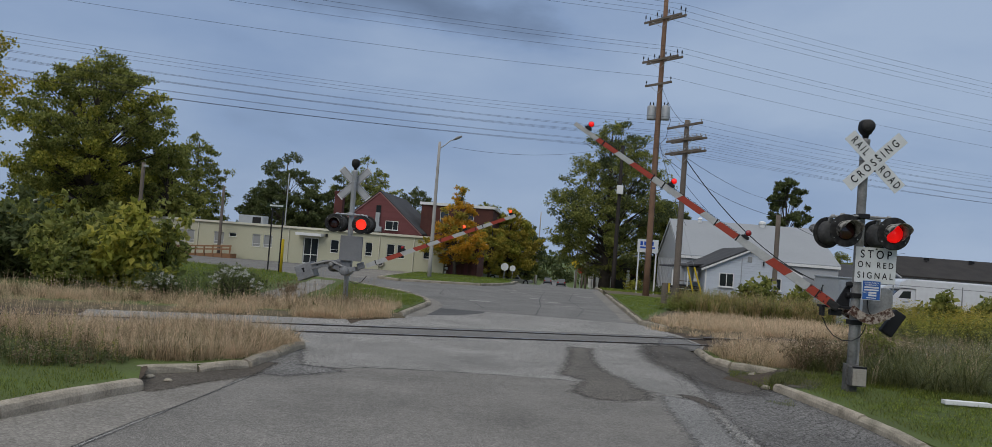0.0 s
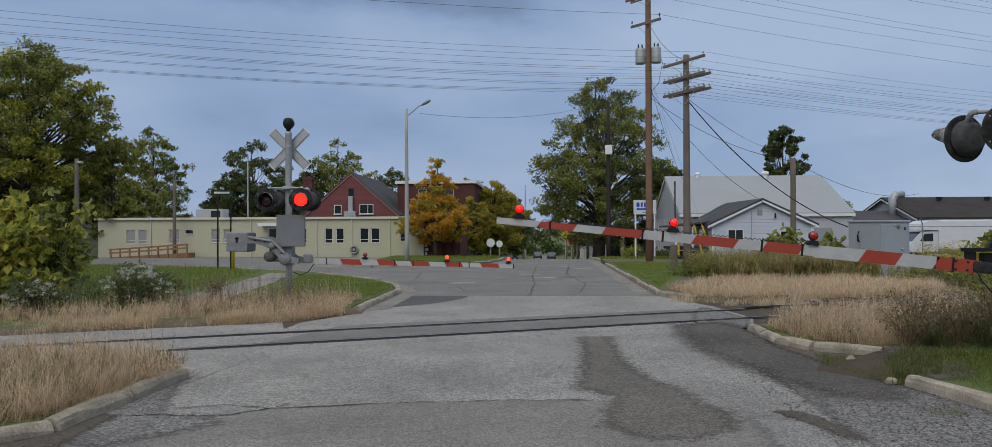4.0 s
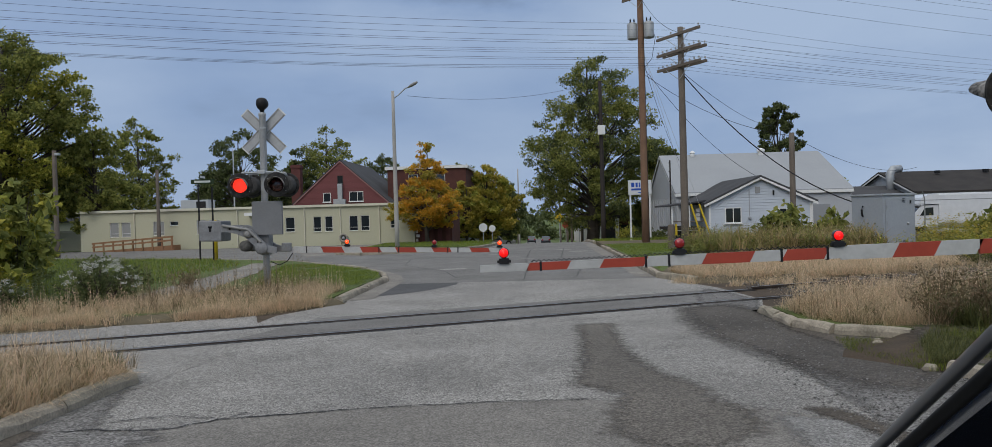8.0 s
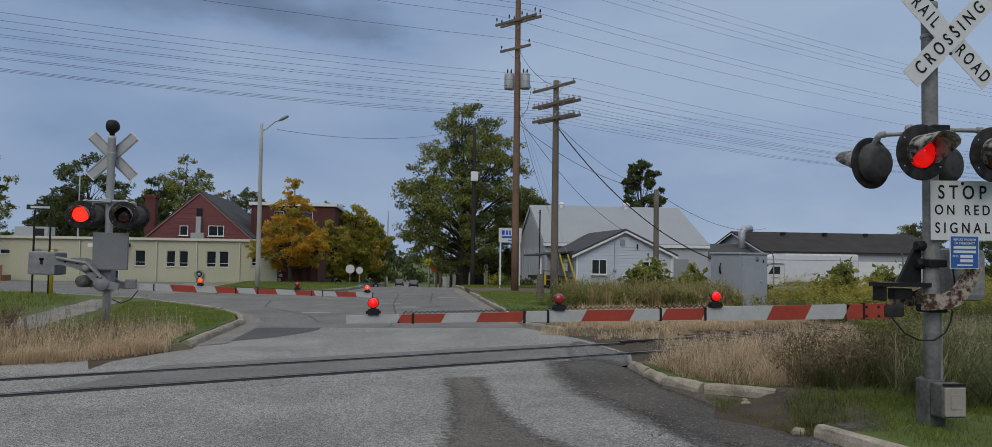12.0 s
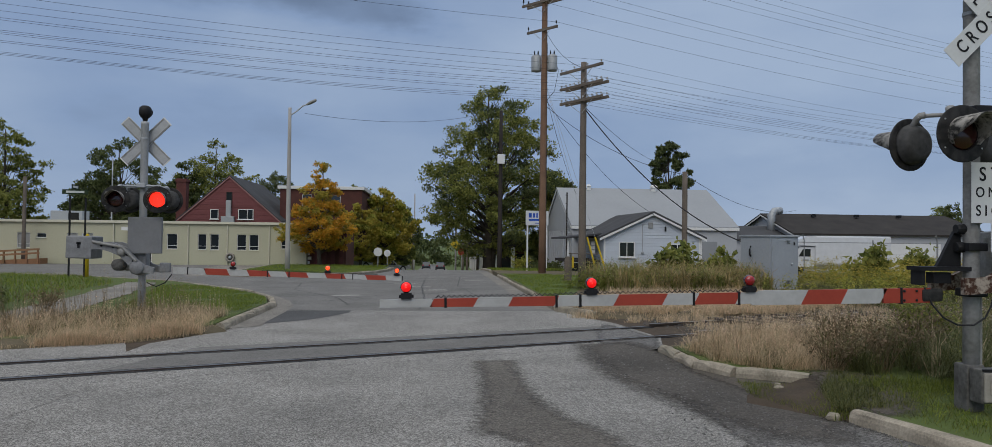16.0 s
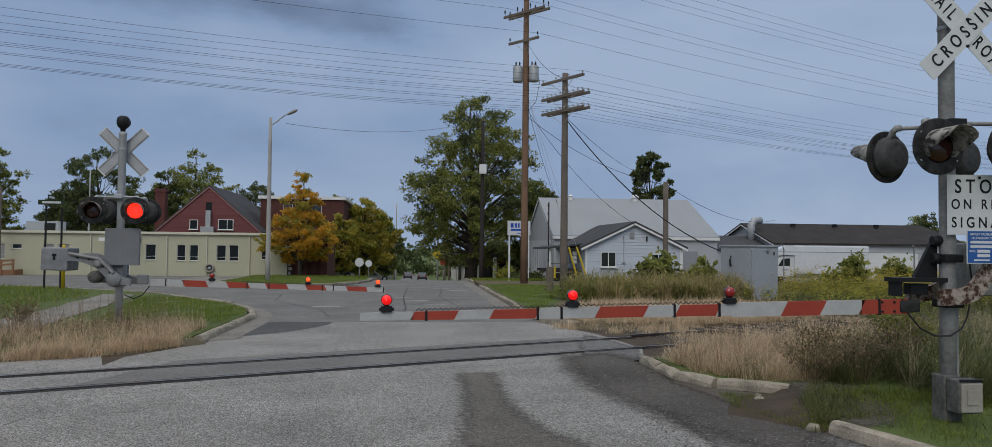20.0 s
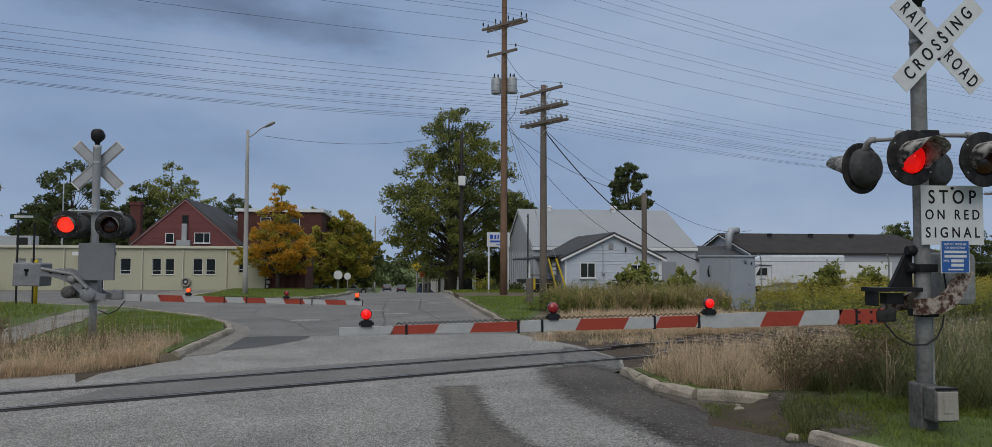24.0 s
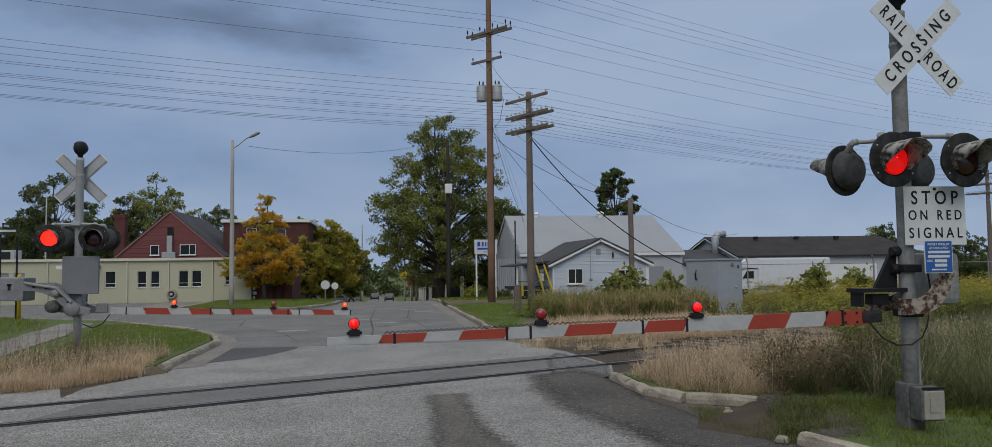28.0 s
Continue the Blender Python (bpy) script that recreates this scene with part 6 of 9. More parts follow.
wire("service_drop", sag((6.75, 48.8, 13.0), (6.95, 40.0, 9.3), 0.3), 0.011, "wire between the two poles")
wire("lamp_wire", sag((-6.3, 51, 8.7), (6.2, 70, 12.3), 0.7), 0.010, "thin wire from the street lamp across the road")
wire("transformer_lead", [(7.1, 48.9, 12.0), (7.4, 48.8, 11.0), (7.2, 48.8, 9.9), (6.8, 48.9, 9.4)], 0.014, "loose lead beside the transformers")
for gx, gy in ((9.5, 48.2), (9.9, 47.6)):
    gw = thing("guy_wire", label="steel guy wire with a yellow plastic guard", category="guy wire", group="guy wires")
    a, b = Vector((6.7, 49, 10.5)), Vector((gx, gy, 0.1))
    part("strand", tube([a, b], 0.008, 5), M["galv"], gw)
    part("guard", tube([b, b.lerp(a, 0.19)], 0.05, 8), M["yellow"], gw, "yellow guard")

# ---- street furniture ----
cb = thing("signal_cabinet", 13.75, 36.45, 0.02, 25, "tall grey steel railway equipment cabinet", "cabinet")
part("body", box(1.62, 1.48, 2.12, 0.81, 0.74, 0.0, 0.012), M["grey_paint"], cb)
part("roof", box(1.72, 1.58, 0.07, 0.81, 0.74, 2.12, 0.015), M["grey_paint"], cb)
dr = part("door", box(1.46, 0.03, 1.95, 0.81, -0.016, 0.08, 0.008), M["grey_paint"], cb)
part("handle", lathe([(0.05, 0), (0.05, 0.03), (0.02, 0.07)], 10, pose(1.2, -0.03, 1.05, 90)), M["galv"], dr)
for zz in (0.35, 1.0, 1.6):
    part("hinge", brick_box(0.04, 0.03, 0.16, 0.14, -0.035, zz), M["galv"], dr)
for zz in (0.25, 1.85):
    part("vent", join(*[brick_box(0.16, 0.01, 0.012, 1.0, -0.036, zz + k * 0.03) for k in range(6)]), M["black"], dr)
part("label_plate", brick_box(0.08, 0.006, 0.12, 1.35, -0.036, 1.8), M["black"], dr)
part("door_stay", brick_box(0.3, 0.02, 0.03, 0.9, -0.04, 1.95), M["galv"], dr)
part("conduit", tube([(-0.06, 0.9, 1.75), (-0.12, 0.9, 1.6), (-0.1, 0.9, 1.4), (-0.05, 0.9, 1.35)], 0.035, 8), M["black"], cb)
part("plinth", brick_box(1.8, 1.66, 0.12, 0.81, 0.74, -0.09), M["concrete"], cb)

by = thing("bollard_post", -13.7, 41.4, 0.1, label="yellow plastic marker on a post by the kerb", category="post")
part("sleeve", lathe([(0.075, 0.0), (0.075, 1.75), (0.06, 1.82), (0.01, 1.84)], 14), M["yellow"], by, smooth=True)
for i, (x, y, hh) in enumerate(((-14.35, 41.2, 3.45), (-13.85, 41.5, 3.35))):
    ps = thing("sign_post", x, y, 0.1, label="dark steel street sign post", category="sign post", group="street sign posts")
    part("post", brick_box(0.06, 0.06, hh, 0, 0), M["black"], ps)
    if not i:
        for rz, zz in ((8, 3.48), (98, 3.68)):
            b = part("name_blade", brick_box(1.0, 0.012, 0.2, 0, 0, 0), M["needle"], ps, "small dark green street name blade", at=pose(0.2, 0, zz, 0, 0, rz))
            part("printed_bar", brick_box(0.7, 0.006, 0.09, 0, -0.011, 0.055), M["white_sheet"], b)
for x, y, r in ((-2.9, 61.5, 0.30), (-2.35, 63, 0.24)):
    ss = thing("round_sign", x, y, fall(x, y), label="back of a pale round sign on a thin post", category="sign", group="round signs")
    part("post", brick_box(0.05, 0.05, 1.5, 0, 0), M["galv"], ss)
    part("disc", lathe([(r, -0.01), (r, 0.01)], 24, pose(0, -0.04, 1.25, 90)), M["white_paint"], ss)
ys = thing("warning_sign", 3.7, 104, fall(3.7, 104), label="yellow diamond warning sign on a post", category="sign")
part("post", brick_box(0.08, 0.08, 3.6), M["galv"], ys)
part("plate", moved(brick_box(0.85, 0.02, 0.85, 0, 0, -0.425), pose(0, -0.06, 3.4, 0, 45, 0)), M["yellow"], ys)
rs = thing("stop_sign", 4.3, 100, fall(4.3, 100), label="red octagonal stop sign on a post", category="sign")
part("post", brick_box(0.07, 0.07, 2.6), M["galv"], rs)
part("plate", lathe([(0.42, -0.01), (0.42, 0.01)], 8, pose(0, -0.06, 2.4, 90, 0, 0) @ Matrix.Rotation(radians(22.5), 4, "Z")), M["arm_red"], rs)
for x, y, zz in ((5.0, 83.8, 3.4), (5.25, 81, 2.0)):
    q = thing("route_sign", x, y, fall(x, y), label="small white square sign on a post", category="sign", group="square signs")
    part("post", brick_box(0.06, 0.06, zz), M["galv"], q)
    part("plate", brick_box(0.6, 0.02, 0.6, 0, -0.05, zz - 0.6), M["white_sheet"], q)
bs = thing("shop_sign", 7.05, 60, fall(7, 60), label="white rectangular shop sign with blue lettering shapes", category="sign")
part("board", box(1.55, 0.14, 0.98, 0.8, 0, 3.1, 0.02), M["white_sheet"], bs)
for x0, w, zz, hh in ((0.32, 0.2, 3.62, 0.3), (0.58, 0.14, 3.62, 0.3), (0.78, 0.1, 3.62, 0.3), (1.06, 0.3, 3.62, 0.3), (0.62, 0.8, 3.4, 0.13), (1.18, 0.3, 3.4, 0.13), (0.9, 0.5, 3.22, 0.05)):
    part("blue_bar", brick_box(w, 0.01, hh, x0, -0.077, zz), M["blue_text"], bs)
for x0 in (0.15, 1.45):
    part("post", brick_box(0.1, 0.1, 3.2, x0, 0.02), M["white_paint"], bs)
wp = thing("white_plank", 8.35, 14.35, 0.15, 3, "white painted board lying on the grass", "board")
part("board", box(0.82, 0.14, 0.075, 0, 0, 0, 0.012), M["white_paint"], wp)
for x, y, sx, rz in ((5.25, 16.9, 0.16, 20), (5.95, 17.05, 0.2, -30), (5.1, 15.2, 0.22, 50), (5.35, 17.15, 0.1, 0), (-4.45, 10.75, 0.13, 10), (-4.8, 10.9, 0.16, 70)):
    rk = bmesh.new()
    bmesh.ops.create_icosphere(rk, subdivisions=2, radius=0.5)
    for v in rk.verts:
        v.co *= 1 + 0.25 * noise.noise(v.co * 3 + Vector((x, y, 0)))
        v.co = Vector((v.co.x * sx, v.co.y * sx * 0.7, v.co.z * sx * 0.5))
    tagged(part("rock", rk, M["concrete"], at=pose(x, y, 0.03, 0, 0, rz)), "broken piece of pale concrete at the road edge", "rock", "loose stones")
yf = thing("wood_post", 6.72, 41.3, 0.05, label="weathered short wooden post beside the telegraph pole", category="post")
part("post", lathe([(0.17, 0), (0.165, 0.95), (0.13, 1.12), (0.02, 1.15)], 12), M["pole_grey"], yf)
part("marker", brick_box(0.09, 0.02, 0.5, 0.2, -0.1, 0.65), M["yellow"], yf, "yellow marker strip")

# chain-link fence
fc = thing("chain_fence", label="chain-link fence with grey posts in front of the garages", category="fence")
pts = [(17.2, 45.5), (21.5, 49.5), (25.8, 50), (30.0, 50.5), (34.2, 51), (38.5, 51.5), (42.8, 52)]
for i, (x, y) in enumerate(pts):
    part("post", tube([(x, y, -0.1), (x, y, 2.05), (x - 0.12, y - 0.05, 2.4)] if i % 2 else [(x, y, -0.1), (x, y, 2.1)], 0.035 if i % 3 else 0.05, 8), M["chain"], fc)
for a, b in zip(pts, pts[1:]):
    part("top_rail", tube([(*a, 1.95), (*b, 1.95)], 0.022, 6), M["chain"], fc)
    part("bottom_wire", tube([(*a, 0.2), (*b, 0.2)], 0.01, 5), M["chain"], fc)


# ---- vehicles ----
def car(name, x, y, z, rz, paint, label, kind="sedan", group=""):
    """A parked or passing car: body, cabin, glass, four wheels, lamps; its length along x."""
    c = thing(name, x, y, z, rz, label, "car", group)
    tall = {"sedan": 1.45, "suv": 1.70, "jeep": 1.78}[kind]
    ln = {"sedan": 4.7, "suv": 4.7, "jeep": 4.4}[kind]
    low = tall - 0.78
    prof = [(-ln / 2, 0.35), (-ln / 2 + 0.05, 0.75), (-ln / 2 + 0.2, low), (-ln / 2 + (0.9 if kind == "sedan" else 0.1), low + 0.06), (ln / 2 - 1.35, low + 0.04), (ln / 2 - 0.3, low - 0.1), (ln / 2 - 0.02, 0.7), (ln / 2, 0.4), (ln / 2 - 0.2, 0.28), (-ln / 2 + 0.2, 0.28)]
    part("body", prism(prof, 1.78, Matrix.Translation((0, -0.89, 0))), paint, c)
    r0 = -ln / 2 + (0.95 if kind == "sedan" else 0.15)
    cab = [(r0, low + 0.03), (r0 + (0.75 if kind == "sedan" else 0.2), tall - 0.03), (r0 + 1.0, tall), (ln / 2 - 2.1, tall - 0.02), (ln / 2 - 1.4, low + 0.03)]
    part("cabin", prism(cab, 1.5, Matrix.Translation((0, -0.75, 0))), paint, c)
    win = [(r0 + 0.25, low + 0.06), (r0 + (0.8 if kind == "sedan" else 0.3), tall - 0.12), (ln / 2 - 2.15, tall - 0.12), (ln / 2 - 1.62, low + 0.06)]
    for yy in (-0.765, 0.745):
        part("side_glass", prism(win, 0.02, Matrix.Translation((0, yy, 0))), M["glass"], c)
        part("pillar", brick_box(0.07, 0.03, tall - low - 0.1, 0.0, yy + 0.0, low + 0.02), paint, c)
    for xx in (-ln * 0.29, ln * 0.31):
        for s in (-1, 1):
            w = part("wheel", lathe([(0.2, -0.1), (0.32, -0.1), (0.34, -0.06), (0.34, 0.06), (0.32, 0.1), (0.2, 0.1)], 20, Matrix.Rotation(radians(90), 4, "X")), M["rubber"], c, at=pose(xx, s * 0.82, 0.34))
            part("rim", lathe([(0.2, -0.104), (0.19, 0.104)], 14, Matrix.Rotation(radians(90), 4, "X")), M["galv"], w)
    for s in (-0.65, 0.65):
        part("headlight", brick_box(0.06, 0.35, 0.14, ln / 2 - 0.10, s, 0.62), M["glass_pale"], c)
        part("tail_light", brick_box(0.05, 0.28, 0.2, -ln / 2 + 0.05, s, 0.75), M["lens_red"], c)
    part("bumper", brick_box(0.12, 1.7, 0.2, ln / 2 - 0.02, 0, 0.36), M["black"], c)
    part("bumper", brick_box(0.12, 1.7, 0.2, -ln / 2 + 0.02, 0, 0.36), M["black"], c)
    return c


M["car_white"] = material("car_white", (0.70, 0.71, 0.72), rough=0.3, bump=0, coat=0.6)
M["car_silver"] = material("car_silver", (0.36, 0.37, 0.36), rough=0.3, metal=0.5, bump=0, coat=0.6)
M["car_navy"] = material("car_navy", (0.022, 0.035, 0.075), rough=0.3, bump=0, coat=0.7)
M["car_grey"] = material("car_grey", (0.075, 0.082, 0.092), rough=0.35, bump=0, coat=0.5)
# the blue base paints in the sky's reflection, which the coat alone leaves too dark
M["screen_glass"] = material("sky_tinted_screen_glass", (0.028, 0.042, 0.070), (0.020, 0.032, 0.056), rough=0.14, bump=0, coat=1.0, scale=2, fine=5)
M["car_dark"] = material("car_dark", (0.03, 0.032, 0.035), rough=0.3, bump=0, coat=0.7)
cz = fall(0, 134)
CARS = [
    (car("passing_car", -20, 133, cz, 0, M["car_silver"], "silver sedan driving along the cross street", "sedan", "passing cars"), 0, [(0, -20.8), (1.5, -2.6), (6.7, 61), (28, 61)]),
    (car("passing_car", 65, 137, cz - 0.1, 180, M["car_white"], "white sport utility car driving along the cross street", "suv", "passing cars"), 180, [(0, 65), (6.4, 65), (11.5, 3.4), (17.1, -65), (28, -65)]),
    (car("passing_car", 65, 139.6, cz - 0.1, 180, M["car_white"], "white sedan driving along the cross street", "sedan", "passing cars"), 180, [(0, 65), (16.4, 65), (21.5, 3.4), (27.2, -65), (28, -65)]),
    (car("passing_car", -65, 134.5, cz, 0, M["car_navy"], "dark blue off-road car driving along the cross street", "jeep", "passing cars"), 0, [(0, -65), (18.8, -65), (23.5, -1.4), (28, 59.4)]),
]
for i, (x, y, rz, p) in enumerate(((-7.2, 88, 0, "car_white"), (-4.0, 98, 10, "car_silver"), (2.6, 160, 90, "car_dark"), (-0.2, 175, 90, "car_dark"))):
    car("parked_car", x, y, fall(x, y) + (0.02 if y < 120 else 0.0), rz, M[p], ("white sedan parked beside the trees", "pale car parked under the trees", "dark car far down the street", "dark car far down the street")[i], "sedan", "parked cars")

bx = thing("box_truck", 25.9, 60.5, fall(26, 60.5), label="white box truck parked behind the fence", category="truck")
part("box", box(5.6, 2.2, 2.05, 4.6, 1.1, 0.62, 0.12), M["car_white"], bx)
part("overcab", prism([(0.55, 2.0), (1.85, 1.95), (1.85, 2.66), (1.2, 2.62), (0.7, 2.4)], 2.15, Matrix.Translation((0, 0.02, 0))), M["car_white"], bx)
part("cab", prism([(-0.05, 0.45), (-0.1, 1.0), (0.1, 1.15), (0.75, 1.85), (1.8, 1.92), (1.8, 0.45)], 1.9, Matrix.Translation((0, 0.15, 0))), M["car_white"], bx)
part("door_glass", prism([(0.62, 1.2), (0.95, 1.72), (1.5, 1.74), (1.5, 1.2)], 0.02, Matrix.Translation((0, 0.135, 0))), M["glass"], bx)
part("windscreen", moved(brick_box(0.03, 1.6, 0.85, 0, 1.1, 0), pose(0.14, 0, 1.2, 0, 42, 0)), M["glass"], bx)
part("door_mark", brick_box(0.45, 0.01, 0.12, 1.15, 0.145, 0.88), M["grey_paint"], bx)
for xx in (0.75, 5.9):
    for yy in (0.3, 1.95):
        part("wheel", lathe([(0.2, -0.12), (0.34, -0.12), (0.37, -0.06), (0.37, 0.06), (0.34, 0.12), (0.2, 0.12)], 20, pose(xx, yy, 0.37, 90)), M["rubber"], bx)
v2 = thing("white_van", 24.8, 63.6, fall(25, 63), label="white van parked behind the box truck", category="van")
part("body", prism([(0, 0.4), (0.0, 1.0), (0.9, 1.2), (1.5, 1.95), (2.2, 2.2), (6.5, 2.3), (6.6, 0.4)], 1.9), M["car_white"], v2)
part("windscreen", moved(brick_box(0.03, 1.6, 0.85, 0, 0.95, 0), pose(0.93, 0, 1.22, 0, 38, 0)), M["glass"], v2)
part("side_glass", brick_box(1.0, 0.02, 0.55, 2.1, -0.011, 1.3), M["glass"], v2)


# ---- road surface ----
road = bpy.data.objects["road"]
junction = bpy.data.objects["road_junction"]


def inside(poly, x, y):
    r = np.zeros(len(x), bool)
    for (x0, y0), (x1, y1) in zip(poly, poly[1:] + poly[:1]):
        c = (y0 > y) != (y1 > y)
        r ^= c & (x < (x1 - x0) * (y - y0) / (y1 - y0 + 1e-12) + x0)
    return r


def ragged(outline, seed, step=0.35, amp=0.10):
    """The outline with an uneven, worn edge."""
    rng = random.Random(seed)
    out = []
    for (x0, y0), (x1, y1) in zip(outline, outline[1:] + outline[:1]):
        n = max(1, int(math.hypot(x1 - x0, y1 - y0) / step))
        for i in range(n):
            f = i / n
            out.append((x0 + (x1 - x0) * f + rng.uniform(-amp, amp), y0 + (y1 - y0) * f + rng.uniform(-amp, amp)))
    return out


def patch(name, outline, z, mat, parent, label="", seed=1, step=0.35, amp=0.08):
    bm = bmesh.new()
    f = bm.faces.new([bm.verts.new((x, y, z)) for x, y in ragged(outline, seed, step, amp)])
    bm.normal_update()
    if f.normal.z < 0:
        bmesh.ops.reverse_faces(bm, faces=[f])
    bmesh.ops.triangulate(bm, faces=list(bm.faces))
    return part(name, bm, M[mat], parent, label)


def layer(name, outline, z, mat, parent, label="", rim=0.35, step=0.16):
    """A thin surface layer over a patch of road, its "cover" falling to nothing over the rim."""
    o = np.array(outline)
    xs = np.arange(o[:, 0].min() - rim * 0.5, o[:, 0].max() + rim * 0.5 + step, step)
    ys = np.arange(o[:, 1].min() - rim * 0.5, o[:, 1].max() + rim * 0.5 + step, step)
    gx, gy = np.meshgrid(xs, ys)
    px, py = gx.ravel(), gy.ravel()
    dist = np.full(len(px), 1e9)
    for (x0, y0), (x1, y1) in zip(outline, outline[1:] + outline[:1]):
        dx, dy = x1 - x0, y1 - y0
        t = np.clip(((px - x0) * dx + (py - y0) * dy) / (dx * dx + dy * dy + 1e-9), 0, 1)
        dist = np.minimum(dist, np.hypot(px - x0 - t * dx, py - y0 - t * dy))
    sd = np.where(inside(outline, px, py), dist, -dist)
    cover = np.clip(sd / rim + 0.5, 0, 1)
    nx = len(xs)
    i = np.arange(len(px)).reshape(gx.shape)
    quads = np.stack([i[:-1, :-1], i[:-1, 1:], i[1:, 1:], i[1:, :-1]], -1).reshape(-1, 4)
    quads = quads[cover[quads].max(1) > 0]
    used = np.unique(quads)
    back = np.zeros(len(px), int)
    back[used] = np.arange(len(used))
    ob = part(name, (np.stack([px[used], py[used], np.full(len(used), z)], 1).tolist(), back[quads].tolist()), M[mat], parent, label)
    at = ob.data.attributes.new("cover", "FLOAT", "POINT")
    at.data.foreach_set("value", cover[used].astype(np.float32))
    return ob


def crack(points, width, parent, seed, z=0.006, mat="rubber"):
    rng = random.Random(seed)
    vs, fs = [], []
    run = []
    for (x0, y0), (x1, y1) in zip(points, points[1:]):
        n = max(2, int(math.hypot(x1 - x0, y1 - y0) / 0.12))
        run += [(x0 + (x1 - x0) * i / n + rng.uniform(-0.025, 0.025), y0 + (y1 - y0) * i / n + rng.uniform(-0.03, 0.03)) for i in range(n)]
    run.append(points[-1])
    for i, (x, y) in enumerate(run):
        a, b = run[max(0, i - 1)], run[min(len(run) - 1, i + 1)]
        d = Vector((b[0] - a[0], b[1] - a[1], 0)).normalized().cross(Vector((0, 0, 1)))
        w = width * rng.uniform(0.35, 1.2) * (0.3 if i in (0, len(run) - 1) else 1)
        vs += [Vector((x, y, z)) + d * w / 2, Vector((x, y, z)) - d * w / 2]
        if i:
            o = (i - 1) * 2
            fs.append((o, o + 1, o + 3, o + 2))
    return part("crack", (vs, fs), M[mat], parent)


layer("near_surface", [(-3.62, -12), (3.5, -12), (3.5, 11.6), (3.4, 13.2), (2.6, 13.9), (1.15, 14.12), (0.36, 14.07), (-0.9, 13.89), (-1.57, 13.72), (-2.22, 13.55), (-2.61, 13.2), (-3.35, 13.23), (-3.62, 12.2)], 0.004, "asphalt_near", road, "smoother brownish asphalt", 0.12, 0.1)
layer("stain", [(1.46, 19.3), (1.98, 19.4), (1.93, 17.6), (1.95, 16.8), (2.14, 15.4), (2.45, 14.7), (2.5, 14.0), (2.72, 13.5), (2.62, 12.9), (2.2, 12.5), (1.75, 12.5), (1.42, 12.9), (1.5, 13.6), (1.66, 14.35), (1.2, 14.8), (1.34, 16.1), (1.42, 17.6)], 0.009, "stain", road, "dark worn strip", 0.75, 0.07)
layer("gravel_edge", [(4.7, 24.8), (4.2, 23.2), (3.75, 20.6), (3.55, 18.2), (3.75, 16.4), (3.78, 15.0), (3.75, 13.7), (3.7, 11.5), (3.9, 8), (4.0, -8), (6.05, -8), (6.05, 9), (5.75, 12.4), (5.2, 15), (5.75, 17.15), (4.6, 18.6), (4.65, 20.3), (5.2, 22.4)], 0.006, "gravel_layer", road, "loose grey gravel and broken asphalt", 0.5, 0.12)
layer("dirt_edge", [(3.5, 21.2), (3.3, 19.6), (3.3, 17.9), (3.62, 16.4), (3.85, 15.3), (4.1, 14.5), (4.7, 14.3), (5.2, 15.3), (5.7, 17.1), (5.1, 17.75), (4.72, 18.6), (4.75, 20.6), (4.4, 21.6)], 0.011, "dirt_layer", road, "dark dirt along the road edge", 0.9, 0.09)
layer("mud_edge", [(4.75, 19.6), (4.55, 18.2), (4.75, 17.2), (4.8, 16.2), (5.0, 15.4), (5.2, 15.3), (5.8, 16.95), (5.3, 17.6), (4.85, 18.3)], 0.014, "soil_layer", road, "brown soil washed against the kerb", 0.5, 0.08)
layer("hollow", [(3.2, 13.65), (3.5, 13.65), (3.65, 13.2), (3.75, 12.6), (3.6, 12.5), (3.45, 13.0), (3.3, 13.4)], 0.012, "soil_layer", road, "muddy hollow worn in the road edge", 0.35, 0.05)
layer("pale_strip", [(2.9, 13.4), (3.5, 13.2), (3.5, 9), (2.9, 9.5), (2.85, 12.2)], 0.010, "pale_layer", road, "paler worn strip of the road edge", 0.5, 0.1)
layer("bare_soil", [(5.35, 14.9), (5.75, 14.9), (6.25, 15.4), (6.6, 16.2), (6.9, 17.2), (6.3, 17.75), (5.95, 17.5), (5.6, 16.3)], 0.126, "soil_layer", bpy.data.objects["verge_right_near"], "bare trodden soil behind the kerb gap", 0.9, 0.08)
patch("gutter", [(-4.95, -30), (-4.95, 8), (-4.45, 10.1), (-4.35, 11.2), (-4.0, 12.3), (-3.75, 12.3), (-3.62, 10.5), (-3.68, 8.4), (-3.7, -30)], 0.008, "gutter", road, "pale concrete gutter", 7, 0.8, 0.02)
layer("mud_edge", [(-5.0, 10.2), (-4.3, 10.0), (-4.0, 10.9), (-3.6, 11.8), (-3.7, 13.2), (-4.0, 13.2), (-4.1, 12.2), (-4.6, 11.6), (-5.1, 11.0)], 0.013, "soil_layer", road, "brown soil in the broken kerb gap", 0.4, 0.08)
patch("dark_patch", [(-3.35, 24.3), (-3.42, 27.9), (-1.35, 27.9), (-1.4, 27.3), (-1.75, 26.2), (-2.4, 25.2)], 0.005, "asphalt_dark", road, "dark asphalt patch", 10, 0.5, 0.03)
patch("crossing_surface", [(-4.1, 18.2), (4.6, 22.2), (4.9, 24.6), (-3.3, 20.9)], 0.003, "asphalt", road, "smooth asphalt between the rails", 11, 0.8, 0.02)
